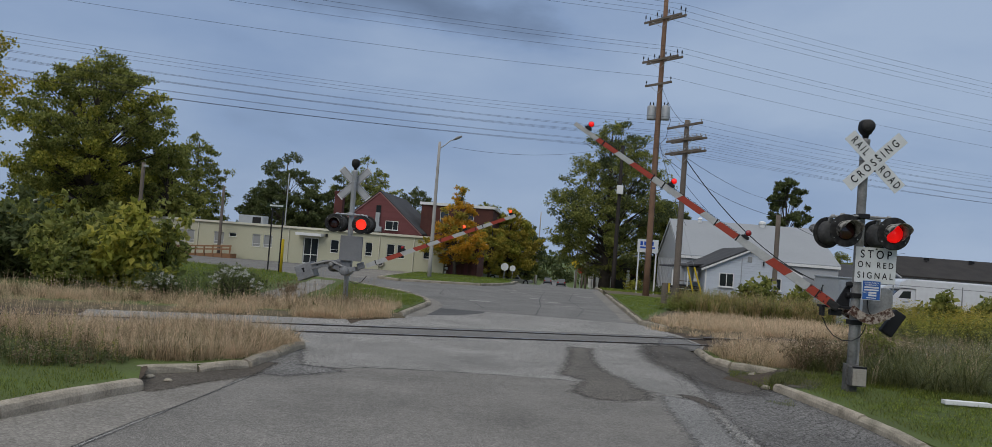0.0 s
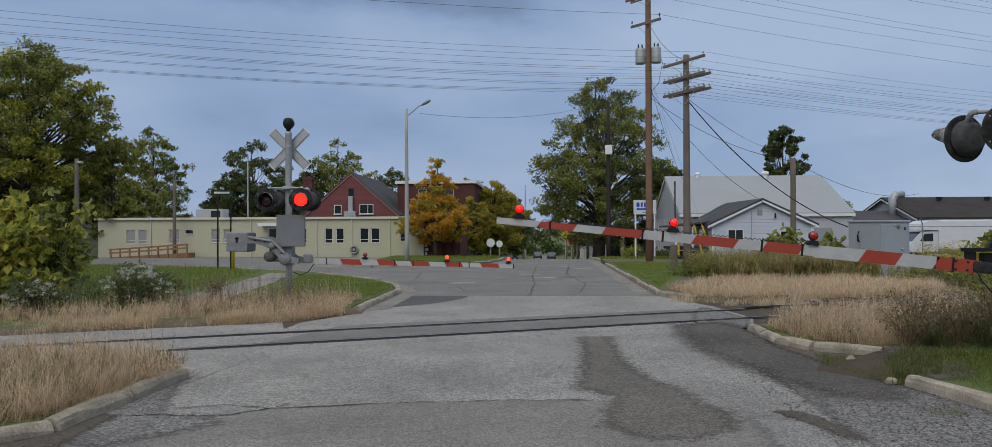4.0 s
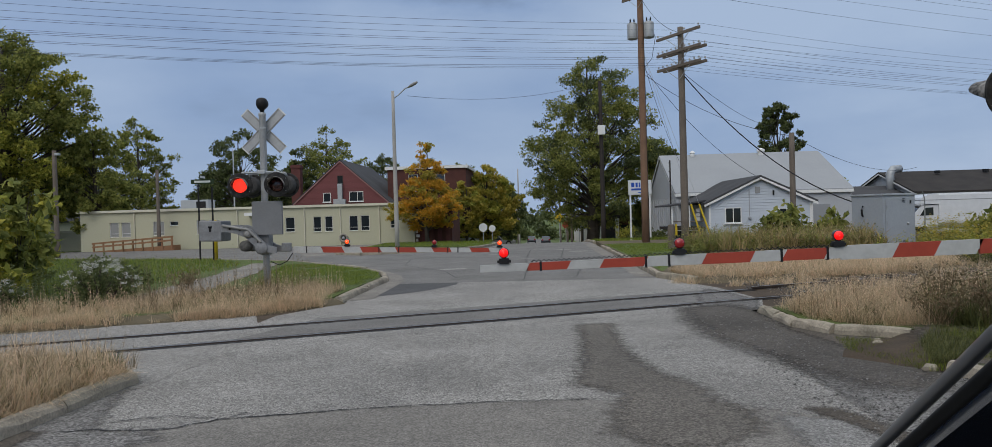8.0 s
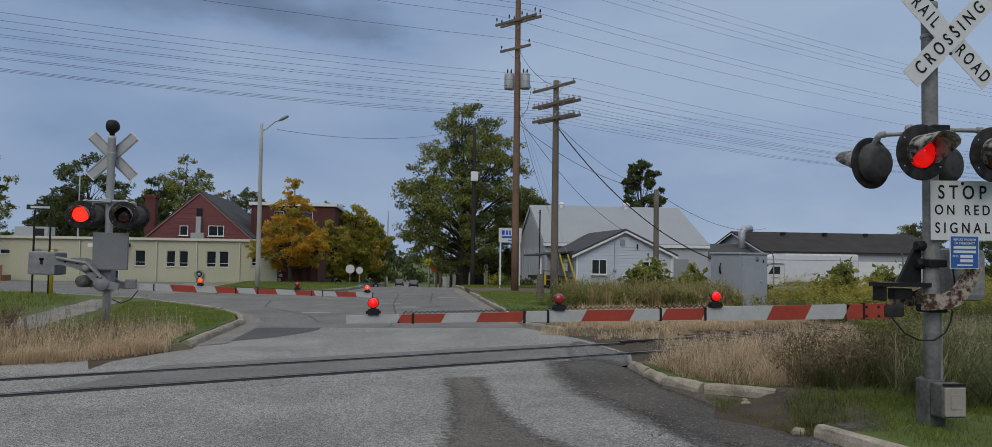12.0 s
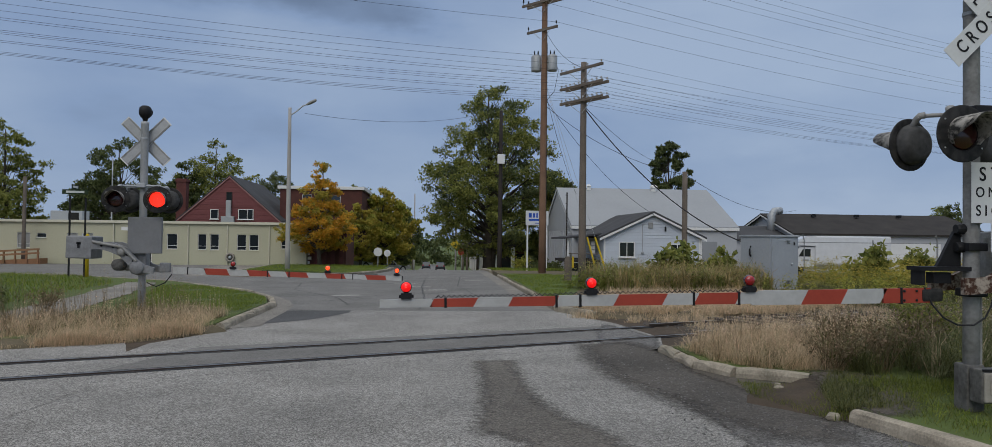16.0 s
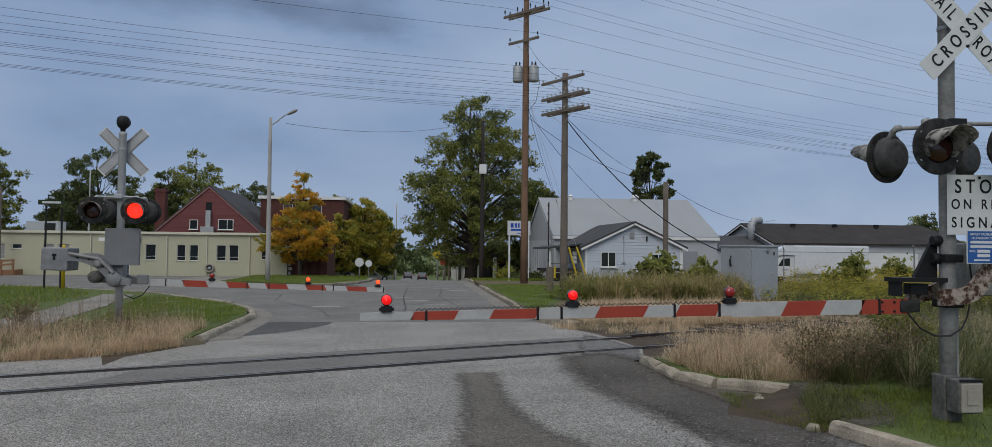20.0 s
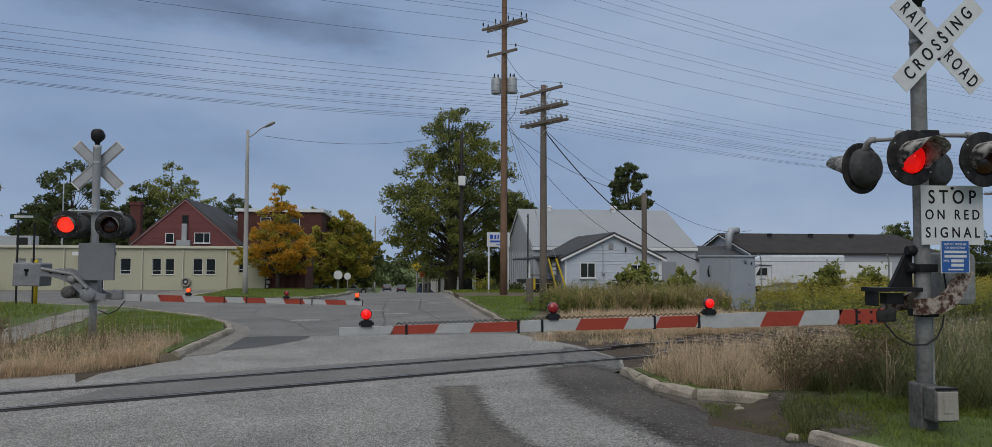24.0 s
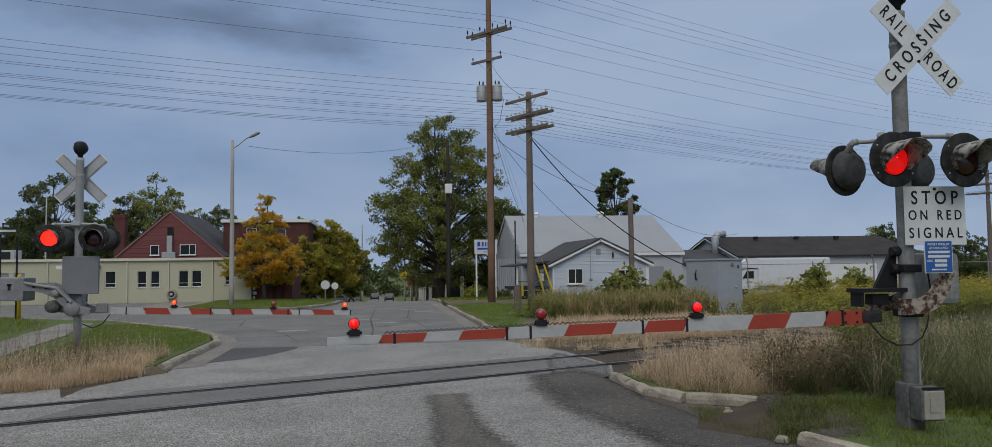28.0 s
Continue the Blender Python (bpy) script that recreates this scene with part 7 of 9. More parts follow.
patch("gutter", [(-3.52, 23.7), (-2.95, 24.2), (-3.02, 28.9), (-3.5, 31.1), (-4.45, 33.3), (-6.1, 35.6), (-8.8, 39.1), (-14.0, 42.9), (-24, 47.2), (-24.3, 48.9), (-14.2, 44.2), (-14.2, 42.55), (-9.05, 38.9), (-6.55, 35.4), (-4.95, 33.2), (-4.0, 31.05), (-3.55, 29)], 0.008, "gutter", junction, "pale concrete gutter round the corner", 12, 0.9, 0.02)
patch("gutter", [(4.05, 28.3), (3.55, 28.6), (3.5, 52), (4.05, 52)], 0.008, "gutter", junction, "pale concrete gutter", 13, 0.9, 0.02)
patch("street_edge", [(-14.2, 44.2), (-24.3, 48.9), (-60, 62.3), (-60, 60.9), (-24, 47.2), (-14.1, 42.9)], 0.006, "gutter", junction, "pale concrete strip of the side street", 14, 0.9, 0.02)
patch("driveway", [(-9.3, 46.3), (-9.7, 59.3), (-12.6, 59.3), (-12.6, 50), (-10.5, 44.5)], 0.006, "gutter", junction, "pale concrete drive to the offices", 15, 0.9, 0.02)
patch("footpath", [(-8.3, 21.2), (-7.1, 21.7), (-7.0, 22.5), (-7.6, 26), (-8.3, 31), (-9.5, 37.5), (-10.6, 37.5), (-9.6, 31), (-9.0, 26), (-8.6, 23)], 0.14, "gutter", bpy.data.objects["verge_left_far"], "worn pale footpath", 16, 0.6, 0.06)
PAVED = [tuple((Vector((-2.2, 20.73, 0)) + U * d + S * w).xy) for d, w in ((-8.6, 2.2), (-2.0, 2.9), (-2.0, -1.9), (-8.4, -1.9))]
patch("track_paving", PAVED, 0.001, "asphalt_old", road, "worn asphalt beside and between the rails", 17, 0.5, 0.06)
patch("kerb_end_paving", [(-4.45, 15.55), (-3.75, 14.9), (-3.6, 17.6), (-4.9, 17.0), (-5.2, 16.5)], 0.0045, "asphalt_old", road, "worn asphalt up to the end of the kerb", 18, 0.4, 0.05)
layer("kerb_silt", [(-4.0, 12.2), (-3.2, 12.0), (-2.5, 12.9), (-2.7, 13.15), (-3.3, 13.2), (-3.75, 14.6), (-3.95, 15.3), (-4.1, 13.5)], 0.010, "gravel_layer", road, "loose grey grit along the kerb", 0.7, 0.08)
crack([(-3.6, 13.15), (-3.35, 13.23), (-2.61, 13.2), (-2.22, 13.55), (-1.57, 13.72), (-0.9, 13.89), (0.36, 14.07), (1.3, 14.14)], 0.032, road, 1, 0.012)
crack([(-3.3, 13.5), (-2.75, 13.72), (-2.22, 13.55)], 0.03, road, 2, 0.012)
crack([(-2.22, 13.55), (-2.05, 13.75), (-2.3, 13.9)], 0.02, road, 5, 0.012)
crack([(-3.6, 17.6), (0.5, 19.4), (4.0, 21.0)], 0.014, road, 3, 0.010)
crack([(-3.62, -20), (-3.6, 8), (-3.6, 12.3)], 0.016, road, 4, 0.012, "asphalt_dark")
for i, pts in enumerate((
        [(-3.4, 28.0), (-1.3, 27.95), (2, 28.1), (4, 28.0)], [(-2.4, 31), (-1.0, 33.5), (0.6, 34.2), (2.0, 36.6)], [(0.4, 28.2), (0.5, 33), (0.35, 38), (0.5, 46)],
        [(-3.5, 36), (-1.2, 37.2), (1.4, 36.9), (3.5, 38.1)], [(-6, 39), (-3.4, 40.6), (-0.6, 40.2), (3.4, 42.5)], [(-1.6, 29.5), (-2.2, 32.2), (-4.2, 36.0), (-4.6, 40)],
        [(1.9, 29), (2.3, 33), (1.8, 39), (2.2, 47)], [(-9, 41), (-5.5, 43.2), (-2.5, 44), (0, 47)], [(-1.2, 44), (1.2, 45.2), (3.5, 44.6)])):
    crack(pts, 0.05 if i else 0.03, junction, 20 + i, 0.007, "asphalt_dark")
for i in range(9):
    patch("pale_patch", [(-2.5 + 0.6 * i, 33 + (i * 37 % 13)), (-1.6 + 0.6 * i, 33.2 + (i * 37 % 13)), (-1.7 + 0.6 * i, 33.7 + (i * 37 % 13)), (-2.6 + 0.6 * i, 33.5 + (i * 37 % 13))], 0.005, "asphalt_old", junction, "", 40 + i, 0.3, 0.08)
rng = random.Random(3)
grit = bpy.data.meshes.new("stone_chip")
v, f = lathe([(0.3, 0), (0.5, 0.18), (0.32, 0.42)], 5)
grit.from_pydata([tuple(p) for p in v], [], f)
grit.materials.append(M["ballast"])
gv, gf = [], []
for i in range(16000):
    if i < 7500:
        x, y = rng.uniform(3.4, 6.0), rng.triangular(-2, 24, 13)
        if x > 4.5 and y > 15.2:
            continue
    else:
        x, y = rng.uniform(-3.6, 3.5), rng.triangular(13.0, 19.5, 14.6)
    s = rng.uniform(0.008, 0.03) if i < 7500 else rng.uniform(0.006, 0.014)
    m = Matrix.Translation((x, y, 0.008)) @ Matrix.Rotation(rng.uniform(0, 6.28), 4, "Z") @ Matrix.Diagonal((s, s * rng.uniform(0.6, 1), s, 1))
    o = len(gv)
    gv += [tuple(m @ p) for p in v]
    gf += [tuple(k + o for k in q) for q in f]
M["chips"] = material("stone_chips", (0.21, 0.203, 0.19), (0.09, 0.087, 0.083), rough=0.95, spread=0.4, bump=0, scale=8, fine=60)
tagged(part("loose_gravel", (gv, gf), M["chips"]), "loose grey stone chips on the road edge", "gravel", "", "stuff")
bv, bf = [], []
for i in range(14000):
    d = rng.uniform(-40, -11.6) if i < 7000 else rng.uniform(8.8, 45)
    w = rng.uniform(-1.4, 2.9)
    p = Vector((-2.2, 20.73, 0.0)) + U * d + S * w
    s = rng.uniform(0.03, 0.065)
    m = Matrix.Translation((p.x, p.y, rng.uniform(-0.01, 0.02))) @ Matrix.Rotation(rng.uniform(0, 6.28), 4, "Z") @ Matrix.Diagonal((s, s * rng.uniform(0.6, 1), s, 1))
    o = len(bv)
    bv += [tuple(m @ q) for q in v]
    bf += [tuple(k + o for k in q) for q in f]
tagged(part("ballast_stones", (bv, bf), M["chips"]), "grey ballast stones between the sleepers", "ballast", "", "stuff")


# ---- grass and weeds ----
def scatter(poly, count, seed, patchy=0.0, near=0.0):
    rng = np.random.default_rng(seed)
    xs, ys = [p[0] for p in poly], [p[1] for p in poly]
    out = np.zeros((0, 2))
    while len(out) < count:
        x, y = rng.uniform(min(xs), max(xs), count * 2), rng.uniform(min(ys), max(ys), count * 2)
        if near:
            y = min(ys) + (max(ys) - min(ys)) * rng.beta(1, near, count * 2)
        k = inside(poly, x, y)
        if patchy:
            w = np.sin(x * 1.7 + 0.6 * y) * np.sin(y * 1.3 - 0.4 * x + seed) + 0.6 * np.sin(x * 4.1 - y * 3.3)
            k &= rng.uniform(-1.4, 1.4, len(x)) * patchy < w + 1 - patchy
        out = np.concatenate([out, np.stack([x[k], y[k]], 1)])
    return out[:count], rng


def grass(name, poly, count, low, high, width, mat, label, seed, z=0.1, bend=0.5, patchy=0.5, near=0.0, follow=False, segs=2):
    """Bent tapering blades, in tufts, over a patch of ground."""
    p, rng = scatter(poly, count, seed, patchy, near)
    n = len(p)
    p = p + rng.normal(size=(n, 2)) * 0.02
    h = low + (high - low) * rng.beta(2, 2.2, n)
    h *= 0.8 + 0.35 * (0.5 + 0.5 * np.sin(p[:, 0] * 2.3 + seed) * np.cos(p[:, 1] * 1.9))
    az = rng.uniform(0, 2 * np.pi, n)
    d = np.stack([np.cos(az), np.sin(az), np.zeros(n)], 1)
    side = np.stack([-np.sin(az + 0.9), np.cos(az + 0.9), np.zeros(n)], 1)
    zz = np.full(n, z) if not follow else np.array([fall(a, b) + z for a, b in p])
    base = np.concatenate([p, zz[:, None] - 0.02], 1)
    lean = (bend * rng.uniform(0.15, 1.0, n))[:, None] * h[:, None]
    up = np.array([0, 0, 1.0])
    w = (width * rng.uniform(0.6, 1.3, n))[:, None]
    tip = base + d * lean + up * (h * (1 - 0.25 * bend * rng.uniform(0, 1, n)))[:, None]
    if segs == 1:
        vs = np.stack([base - side * w / 2, base + side * w / 2, tip], 1).reshape(-1, 3)
        i = np.arange(n) * 3
        fs = np.stack([i, i + 1, i + 2], 1).tolist()
    else:
        m = base + d * lean * 0.32 + up * (h * 0.6)[:, None]
        vs = np.stack([base - side * w / 2, base + side * w / 2, m + side * w * 0.4, m - side * w * 0.4, tip], 1).reshape(-1, 3)
        i = np.arange(n) * 5
        fs = np.stack([i, i + 1, i + 2, i + 3], 1).tolist() + np.stack([i + 3, i + 2, i + 4], 1).tolist()
    return tagged(part(name, (vs.tolist(), fs), M[mat]), label, "grass", "", "stuff")


def stalks(name, poly, count, low, high, mat, label, seed, leaf=0.06, z=0.1, per=14, stem=True):
    """Upright weeds: thin stems set with small leaves up their length."""
    p, rng = scatter(poly, count, seed, 0.4)
    vs, fs = [], []
    for x, y in p:
        h = rng.uniform(low, high)
        tip = np.array([x + rng.normal() * 0.12 * h, y + rng.normal() * 0.12 * h, z + h])
        b = np.array([x, y, z - 0.03])
        o = len(vs)
        s = np.array([0.0028, 0.002, 0])
        if stem:
            vs += [b - s, b + s, tip]
            fs.append((o, o + 1, o + 2))
        for k in range(per):
            f = rng.uniform(0.2 if stem else 0.55, 1.0)
            c = b + (tip - b) * f + (0 if stem else rng.normal(size=3) * 0.08)
            a = rng.uniform(0, 6.28)
            l = leaf * rng.uniform(0.6, 1.5) * (1.25 - 0.6 * f)
            d = np.array([math.cos(a), math.sin(a), rng.uniform(-0.3, 0.6)]) * l
            q = np.array([-math.sin(a), math.cos(a), 0]) * l * 0.28
            o = len(vs)
            vs += [c, c + d * 0.5 + q, c + d, c + d * 0.5 - q]
            fs.append((o, o + 1, o + 2, o + 3))
    return tagged(part(name, ([tuple(v) for v in vs], fs), M[mat]), label, "weeds", "", "stuff")


def tufts(name, poly, count, blades, low, high, width, mat, label, seed, z=0.12, spread=0.5, droop=0.5, patchy=0.4, near=0.0):
    """Grass in tufts: arching blades fan out from each root, taller and shorter by patches."""
    p, rng = scatter(poly, count, seed, patchy, near)
    big = 0.55 + 0.45 * np.sin(p[:, 0] * 1.9 + seed) * np.sin(p[:, 1] * 2.3 + 1.3 * seed) + 0.35 * rng.normal(size=count)
    hh = low + (high - low) * np.clip(big, 0.0, 1.1)
    p = np.repeat(p, blades, 0)
    h = np.repeat(hh, blades) * rng.uniform(0.45, 1.1, count * blades)
    n = len(p)
    p = p + rng.normal(size=(n, 2)) * 0.045
    az = rng.uniform(0, 2 * np.pi, n)
    d = np.stack([np.cos(az), np.sin(az), np.zeros(n)], 1)
    up = np.array([0, 0, 1.0])
    tilt = np.abs(rng.normal(size=n)) * spread
    base = np.concatenate([p, np.full((n, 1), z - 0.03)], 1)
    a = (d * np.sin(np.clip(tilt * 0.6, 0, 1.2))[:, None] + up * np.cos(np.clip(tilt * 0.6, 0, 1.2))[:, None]) * (h * 0.55)[:, None]
    t2 = np.clip(tilt * 0.6 + droop * rng.uniform(0.2, 1.6, n), 0, 2.4)
    b = (d * np.sin(t2)[:, None] + up * np.cos(t2)[:, None]) * (h * 0.5)[:, None]
    s2 = az + rng.uniform(0.6, 2.5, n)
    side = np.stack([np.cos(s2), np.sin(s2), np.zeros(n)], 1) * (width * rng.uniform(0.5, 1.3, n))[:, None] / 2
    m, tip = base + a, base + a + b
    tip[:, 2] = np.maximum(tip[:, 2], z + 0.01)
    vs = np.stack([base - side, base + side, m + side * 0.75, m - side * 0.75, tip], 1).reshape(-1, 3)
    i = np.arange(n) * 5
    fs = np.stack([i, i + 1, i + 2, i + 3], 1).tolist() + np.stack([i + 3, i + 2, i + 4], 1).tolist()
    return tagged(part(name, (vs.tolist(), fs), M[mat]), label, "grass", "", "stuff")


def sprays(name, poly, count, blades, low, high, width, mat, label, seed, z=0.12, arch=1.2, patchy=0.4, near=0.0):
    """Clumps of long blades that rise from one root and arch over on all sides."""
    p, rng = scatter(poly, count, seed, patchy, near)
    big = np.repeat(rng.uniform(0.6, 1.0, count), blades)
    n = count * blades
    ln = (low + (high - low) * rng.uniform(0, 1, n)) * big
    az = rng.uniform(0, 2 * np.pi, n)
    d = np.stack([np.cos(az), np.sin(az), np.zeros(n)], 1)
    up = np.array([0, 0, 1.0])
    t0, bend = np.abs(rng.normal(size=n)) * 0.42, arch * rng.uniform(0.35, 1.35, n)
    sd = np.stack([-np.sin(az), np.cos(az), np.zeros(n)], 1) * (width * rng.uniform(0.6, 1.3, n))[:, None] / 2
    q = np.concatenate([np.repeat(p, blades, 0) + rng.normal(size=(n, 2)) * 0.05, np.full((n, 1), z - 0.03)], 1)
    rows = [q - sd, q + sd]
    for k, w in ((0, 1.0), (1, 0.85), (2, 0.6), (3, 0.0)):
        a = np.clip(t0 + bend * (k + 0.6) / 4, 0, 2.5)
        q = q + (d * np.sin(a)[:, None] + up * np.cos(a)[:, None]) * (ln / 4)[:, None]
        q[:, 2] = np.maximum(q[:, 2], z + 0.005)
        rows += [q - sd * w, q + sd * w] if w else [q]
    vs = np.stack(rows, 1).reshape(-1, 3)
    i = np.arange(n) * 9
    fs = np.concatenate([np.stack([i + a, i + a + 1, i + a + 3, i + a + 2], 1) for a in (0, 2, 4)]).tolist() + np.stack([i + 6, i + 7, i + 8], 1).tolist()
    return tagged(part(name, (vs.tolist(), fs), M[mat]), label, "grass", "", "stuff")


LEFT_DRY = [(-4.15, 12.55), (-4.2, 16.2), (-6.5, 15.6), (-9, 14.2), (-17, 10.6), (-17, 9.8), (-10.5, 12.6), (-7.8, 12.6), (-5.6, 11.7), (-4.9, 11.8)]
LEFT_GREEN = [(-5.2, 11.3), (-7.8, 12.8), (-10.5, 12.9), (-17, 10.0), (-17, 6.8), (-9, 9.6), (-5.4, 10.8)]
tufts("olive_grass_left", LEFT_GREEN, 520, 18, 0.12, 0.42, 0.008, "blade_olive", "rough olive grass and weeds beside the lawn", 67, 0.12, 0.7, 0.8, 0.7)
tufts("brown_grass_left", LEFT_GREEN, 240, 16, 0.12, 0.4, 0.007, "dry_brown", "brown grass among the weeds", 68, 0.12, 0.8, 0.7, 0.8)
stalks("green_weeds_left_tall", LEFT_GREEN, 240, 0.3, 0.75, "leaf_green", "upright green weeds beside the dry grass", 69, 0.05, 0.12, 22)
sprays("dry_grass_left", LEFT_DRY, 1250, 24, 0.22, 0.80, 0.006, "dry_grass", "tall dry tan grass beside the near rail", 1, 0.12, 1.6, 0.6)
sprays("kerb_grass_left", [(-4.02, 12.7), (-4.02, 15.3), (-4.4, 15.6), (-4.5, 12.5)], 120, 22, 0.18, 0.5, 0.006, "dry_grass", "dry blades spilling over the kerb", 93, 0.12, 2.0)
tufts("dry_grass_left_brown", LEFT_DRY, 620, 18, 0.15, 0.5, 0.007, "dry_brown", "brown blades in the dry grass", 51, 0.12, 0.6, 0.5, 0.8)
tufts("dry_grass_left_under", LEFT_DRY, 700, 18, 0.12, 0.38, 0.009, "blade_olive", "low olive grass among the dry stems", 2, 0.12, 0.7, 0.8, 0.8)
stalks("brown_weeds_left", LEFT_DRY, 160, 0.3, 0.8, "dry_brown", "brown seeded weed stems", 3, 0.03, 0.12, 26)
stalks("tan_heads_left", LEFT_DRY, 520, 0.35, 0.78, "dry_grass", "fluffy tan grass heads", 52, 0.028, 0.12, 26)
stalks("brown_weeds_left_low", [(-5.2, 11.3), (-6.5, 12.2), (-15, 9.2), (-15, 7), (-9, 9.4), (-5.4, 10.7)], 420, 0.12, 0.4, "dry_brown", "low brown brush beside the lawn", 4, 0.05, 0.12, 16)
stalks("green_weeds_left_low", [(-5.2, 11.3), (-6.5, 12.4), (-15, 9.6), (-15, 7), (-9, 9.4), (-5.4, 10.7)], 600, 0.1, 0.38, "leaf_dark", "low green weeds beside the lawn", 5, 0.05, 0.12, 14)
EDGES = (("far", [(-24, 12.6), (-8.3, 19.85), (-4.9, 21.5), (-3.9, 22.6), (-3.75, 23.6), (-4.3, 23.4), (-5.4, 22.7), (-8.8, 21.0), (-24, 14.0)], 1500), ("near", [(-4.0, 15.0), (-5.1, 16.75), (-17, 11.3), (-17, 10.3), (-5.4, 15.6), (-4.3, 14.8)], 900), ("right", [(4.75, 20.1), (6.1, 21.6), (20, 28), (20, 27.2), (6.2, 20.9), (5.0, 20.0)], 380), ("right_far", [(4.7, 26.9), (6.4, 26.0), (20, 32.3), (20, 33.2), (6.4, 26.9), (4.9, 27.3)], 420))
for i, (nm, pl, cn) in enumerate(EDGES):
    tufts("edge_grass_" + nm, pl, cn, 20, 0.10, 0.34, 0.007, "dry_grass", "short dry grass spilling over the verge edge", 70 + i, 0.06, 0.9, 0.7, 0.5)
tufts("edge_grass_crossing", [(-9, 20.3), (-5.1, 22.3), (-4.0, 23.3), (-3.7, 22.7), (-4.9, 21.3), (-9, 19.5)], 820, 20, 0.10, 0.36, 0.007, "dry_grass", "dry grass spilling over the edge of the paving", 94, 0.03, 0.9, 0.9, 0.3)
FAR_DRY = [(-3.95, 23.3), (-4.3, 22.3), (-8.4, 20.7), (-18, 16.4), (-24, 13.8), (-24, 17.0), (-13, 20.8), (-9.2, 22.2), (-6.4, 25.0), (-4.6, 26.2), (-3.95, 25.4)]
sprays("dry_grass_far", FAR_DRY, 1900, 20, 0.16, 0.58, 0.007, "dry_grass", "tall dry tan grass beside the far rail", 6, 0.12, 1.4)
tufts("dry_grass_far_brown", FAR_DRY, 500, 18, 0.15, 0.5, 0.009, "dry_brown", "brown blades in the dry grass", 53, 0.12, 0.6, 0.5, 0.8)
tufts("dry_grass_far_under", FAR_DRY, 500, 16, 0.10, 0.3, 0.010, "blade_olive", "low olive grass among the dry stems", 61, 0.12, 0.7, 0.8, 0.9)
stalks("tan_heads_far", FAR_DRY, 900, 0.3, 0.7, "dry_grass", "fluffy tan grass heads", 54, 0.04, 0.12, 20)
stalks("brown_weeds_far", [(-4.2, 25.0), (-4.6, 23.6), (-7, 22.6), (-10, 22.6), (-8, 25.8), (-5, 26.6)], 260, 0.4, 1.2, "dry_brown", "brown branching weeds round the signal", 7, 0.035, 0.12, 26)
grass("lawn_island", [(-3.8, 26.4), (-3.8, 29), (-4.2, 30.9), (-5.2, 32.9), (-7.5, 36), (-8.9, 36.2), (-7.6, 30), (-6.8, 26.6)], 16000, 0.05, 0.13, 0.012, "blade_fresh", "mown green grass on the corner", 8, 0.12, 0.6, 0.1, segs=1)
grass("lawn_left_far", [(-9.9, 26), (-11, 37.5), (-14, 42), (-24, 46), (-40, 52), (-40, 34), (-20, 30), (-12, 24)], 42000, 0.06, 0.28, 0.020, "blade_fresh", "rough green grass between the footpath and the side street", 9, 0.12, 0.6, 0.2, segs=1)
grass("lawn_lamp_grass", [(-2.0, 52.5), (-2.0, 58), (-9, 58.6), (-9, 46.6), (-7.8, 45.1), (-3.6, 47.4), (-2.5, 50)], 15000, 0.05, 0.14, 0.018, "blade_fresh", "mown green grass round the street lamp", 10, 0.12, 0.5, 0.1, segs=1)
RIGHT_DRY = [(4.95, 20.2), (4.95, 18.7), (5.4, 17.95), (6.1, 17.55), (8.2, 18.6), (13, 20.5), (16, 25.0), (6.4, 21.3)]
sprays("dry_grass_right", RIGHT_DRY, 1500, 24, 0.18, 0.72, 0.006, "dry_grass", "tall dry tan grass beside the near rail", 11, 0.12, 1.35)
tufts("dry_grass_right_brown", RIGHT_DRY, 350, 18, 0.2, 0.6, 0.007, "dry_brown", "brown blades in the dry grass", 55, 0.12, 0.55, 0.5, 0.8)
tufts("dry_grass_right_under", RIGHT_DRY, 350, 16, 0.12, 0.36, 0.009, "blade_olive", "low olive grass among the dry stems", 62, 0.12, 0.7, 0.8, 0.9)
stalks("tan_heads_right", RIGHT_DRY, 700, 0.35, 0.8, "dry_grass", "fluffy tan grass heads", 56, 0.035, 0.12, 22)
sprays("olive_spray_right", [(6.3, 17.6), (6.7, 18.8), (8.5, 19.6), (10, 18.6), (7.6, 17.1)], 110, 46, 0.4, 0.95, 0.007, "blade_olive", "olive grass clumps among the dry weeds", 88, 0.12, 1.3)
stalks("brown_weeds_right", [(6.3, 17.7), (6.6, 19.8), (9.5, 21.6), (12, 21.5), (10, 18.5), (7.6, 17.2)], 420, 0.4, 1.0, "dry_brown", "dark brown branching weeds behind the kerb", 12, 0.035, 0.12, 26)
stalks("green_brush_right", [(6.9, 17.5), (7.2, 19.4), (9.5, 21.2), (12, 21.5), (10.5, 18.2), (8.0, 16.9)], 150, 0.45, 1.1, "blade_olive", "olive leafy weeds behind the kerb", 63, 0.05, 0.12, 30)
for i, (x, y, hh, w, lf) in enumerate(((6.5, 17.75, 0.6, 1.0, "dry_brown"), (7.1, 17.55, 0.75, 1.1, "dry_brown"), (7.8, 17.9, 0.95, 1.2, "dry_brown"), (6.9, 18.5, 0.85, 1.0, "dry_brown"), (8.4, 18.6, 1.1, 1.2, "leaf_green"), (-7.4, 24.2, 0.7, 1.0, "dry_brown"))):
    twig_bush("dry_shrub", x, y, hh, w, "bare reddish-brown shrub with thin twigs in the grass" if lf == "dry_brown" else "twiggy shrub with few green leaves in the grass", 300 + i, "dry_brown", lf, 260 if lf == "dry_brown" else 1700)
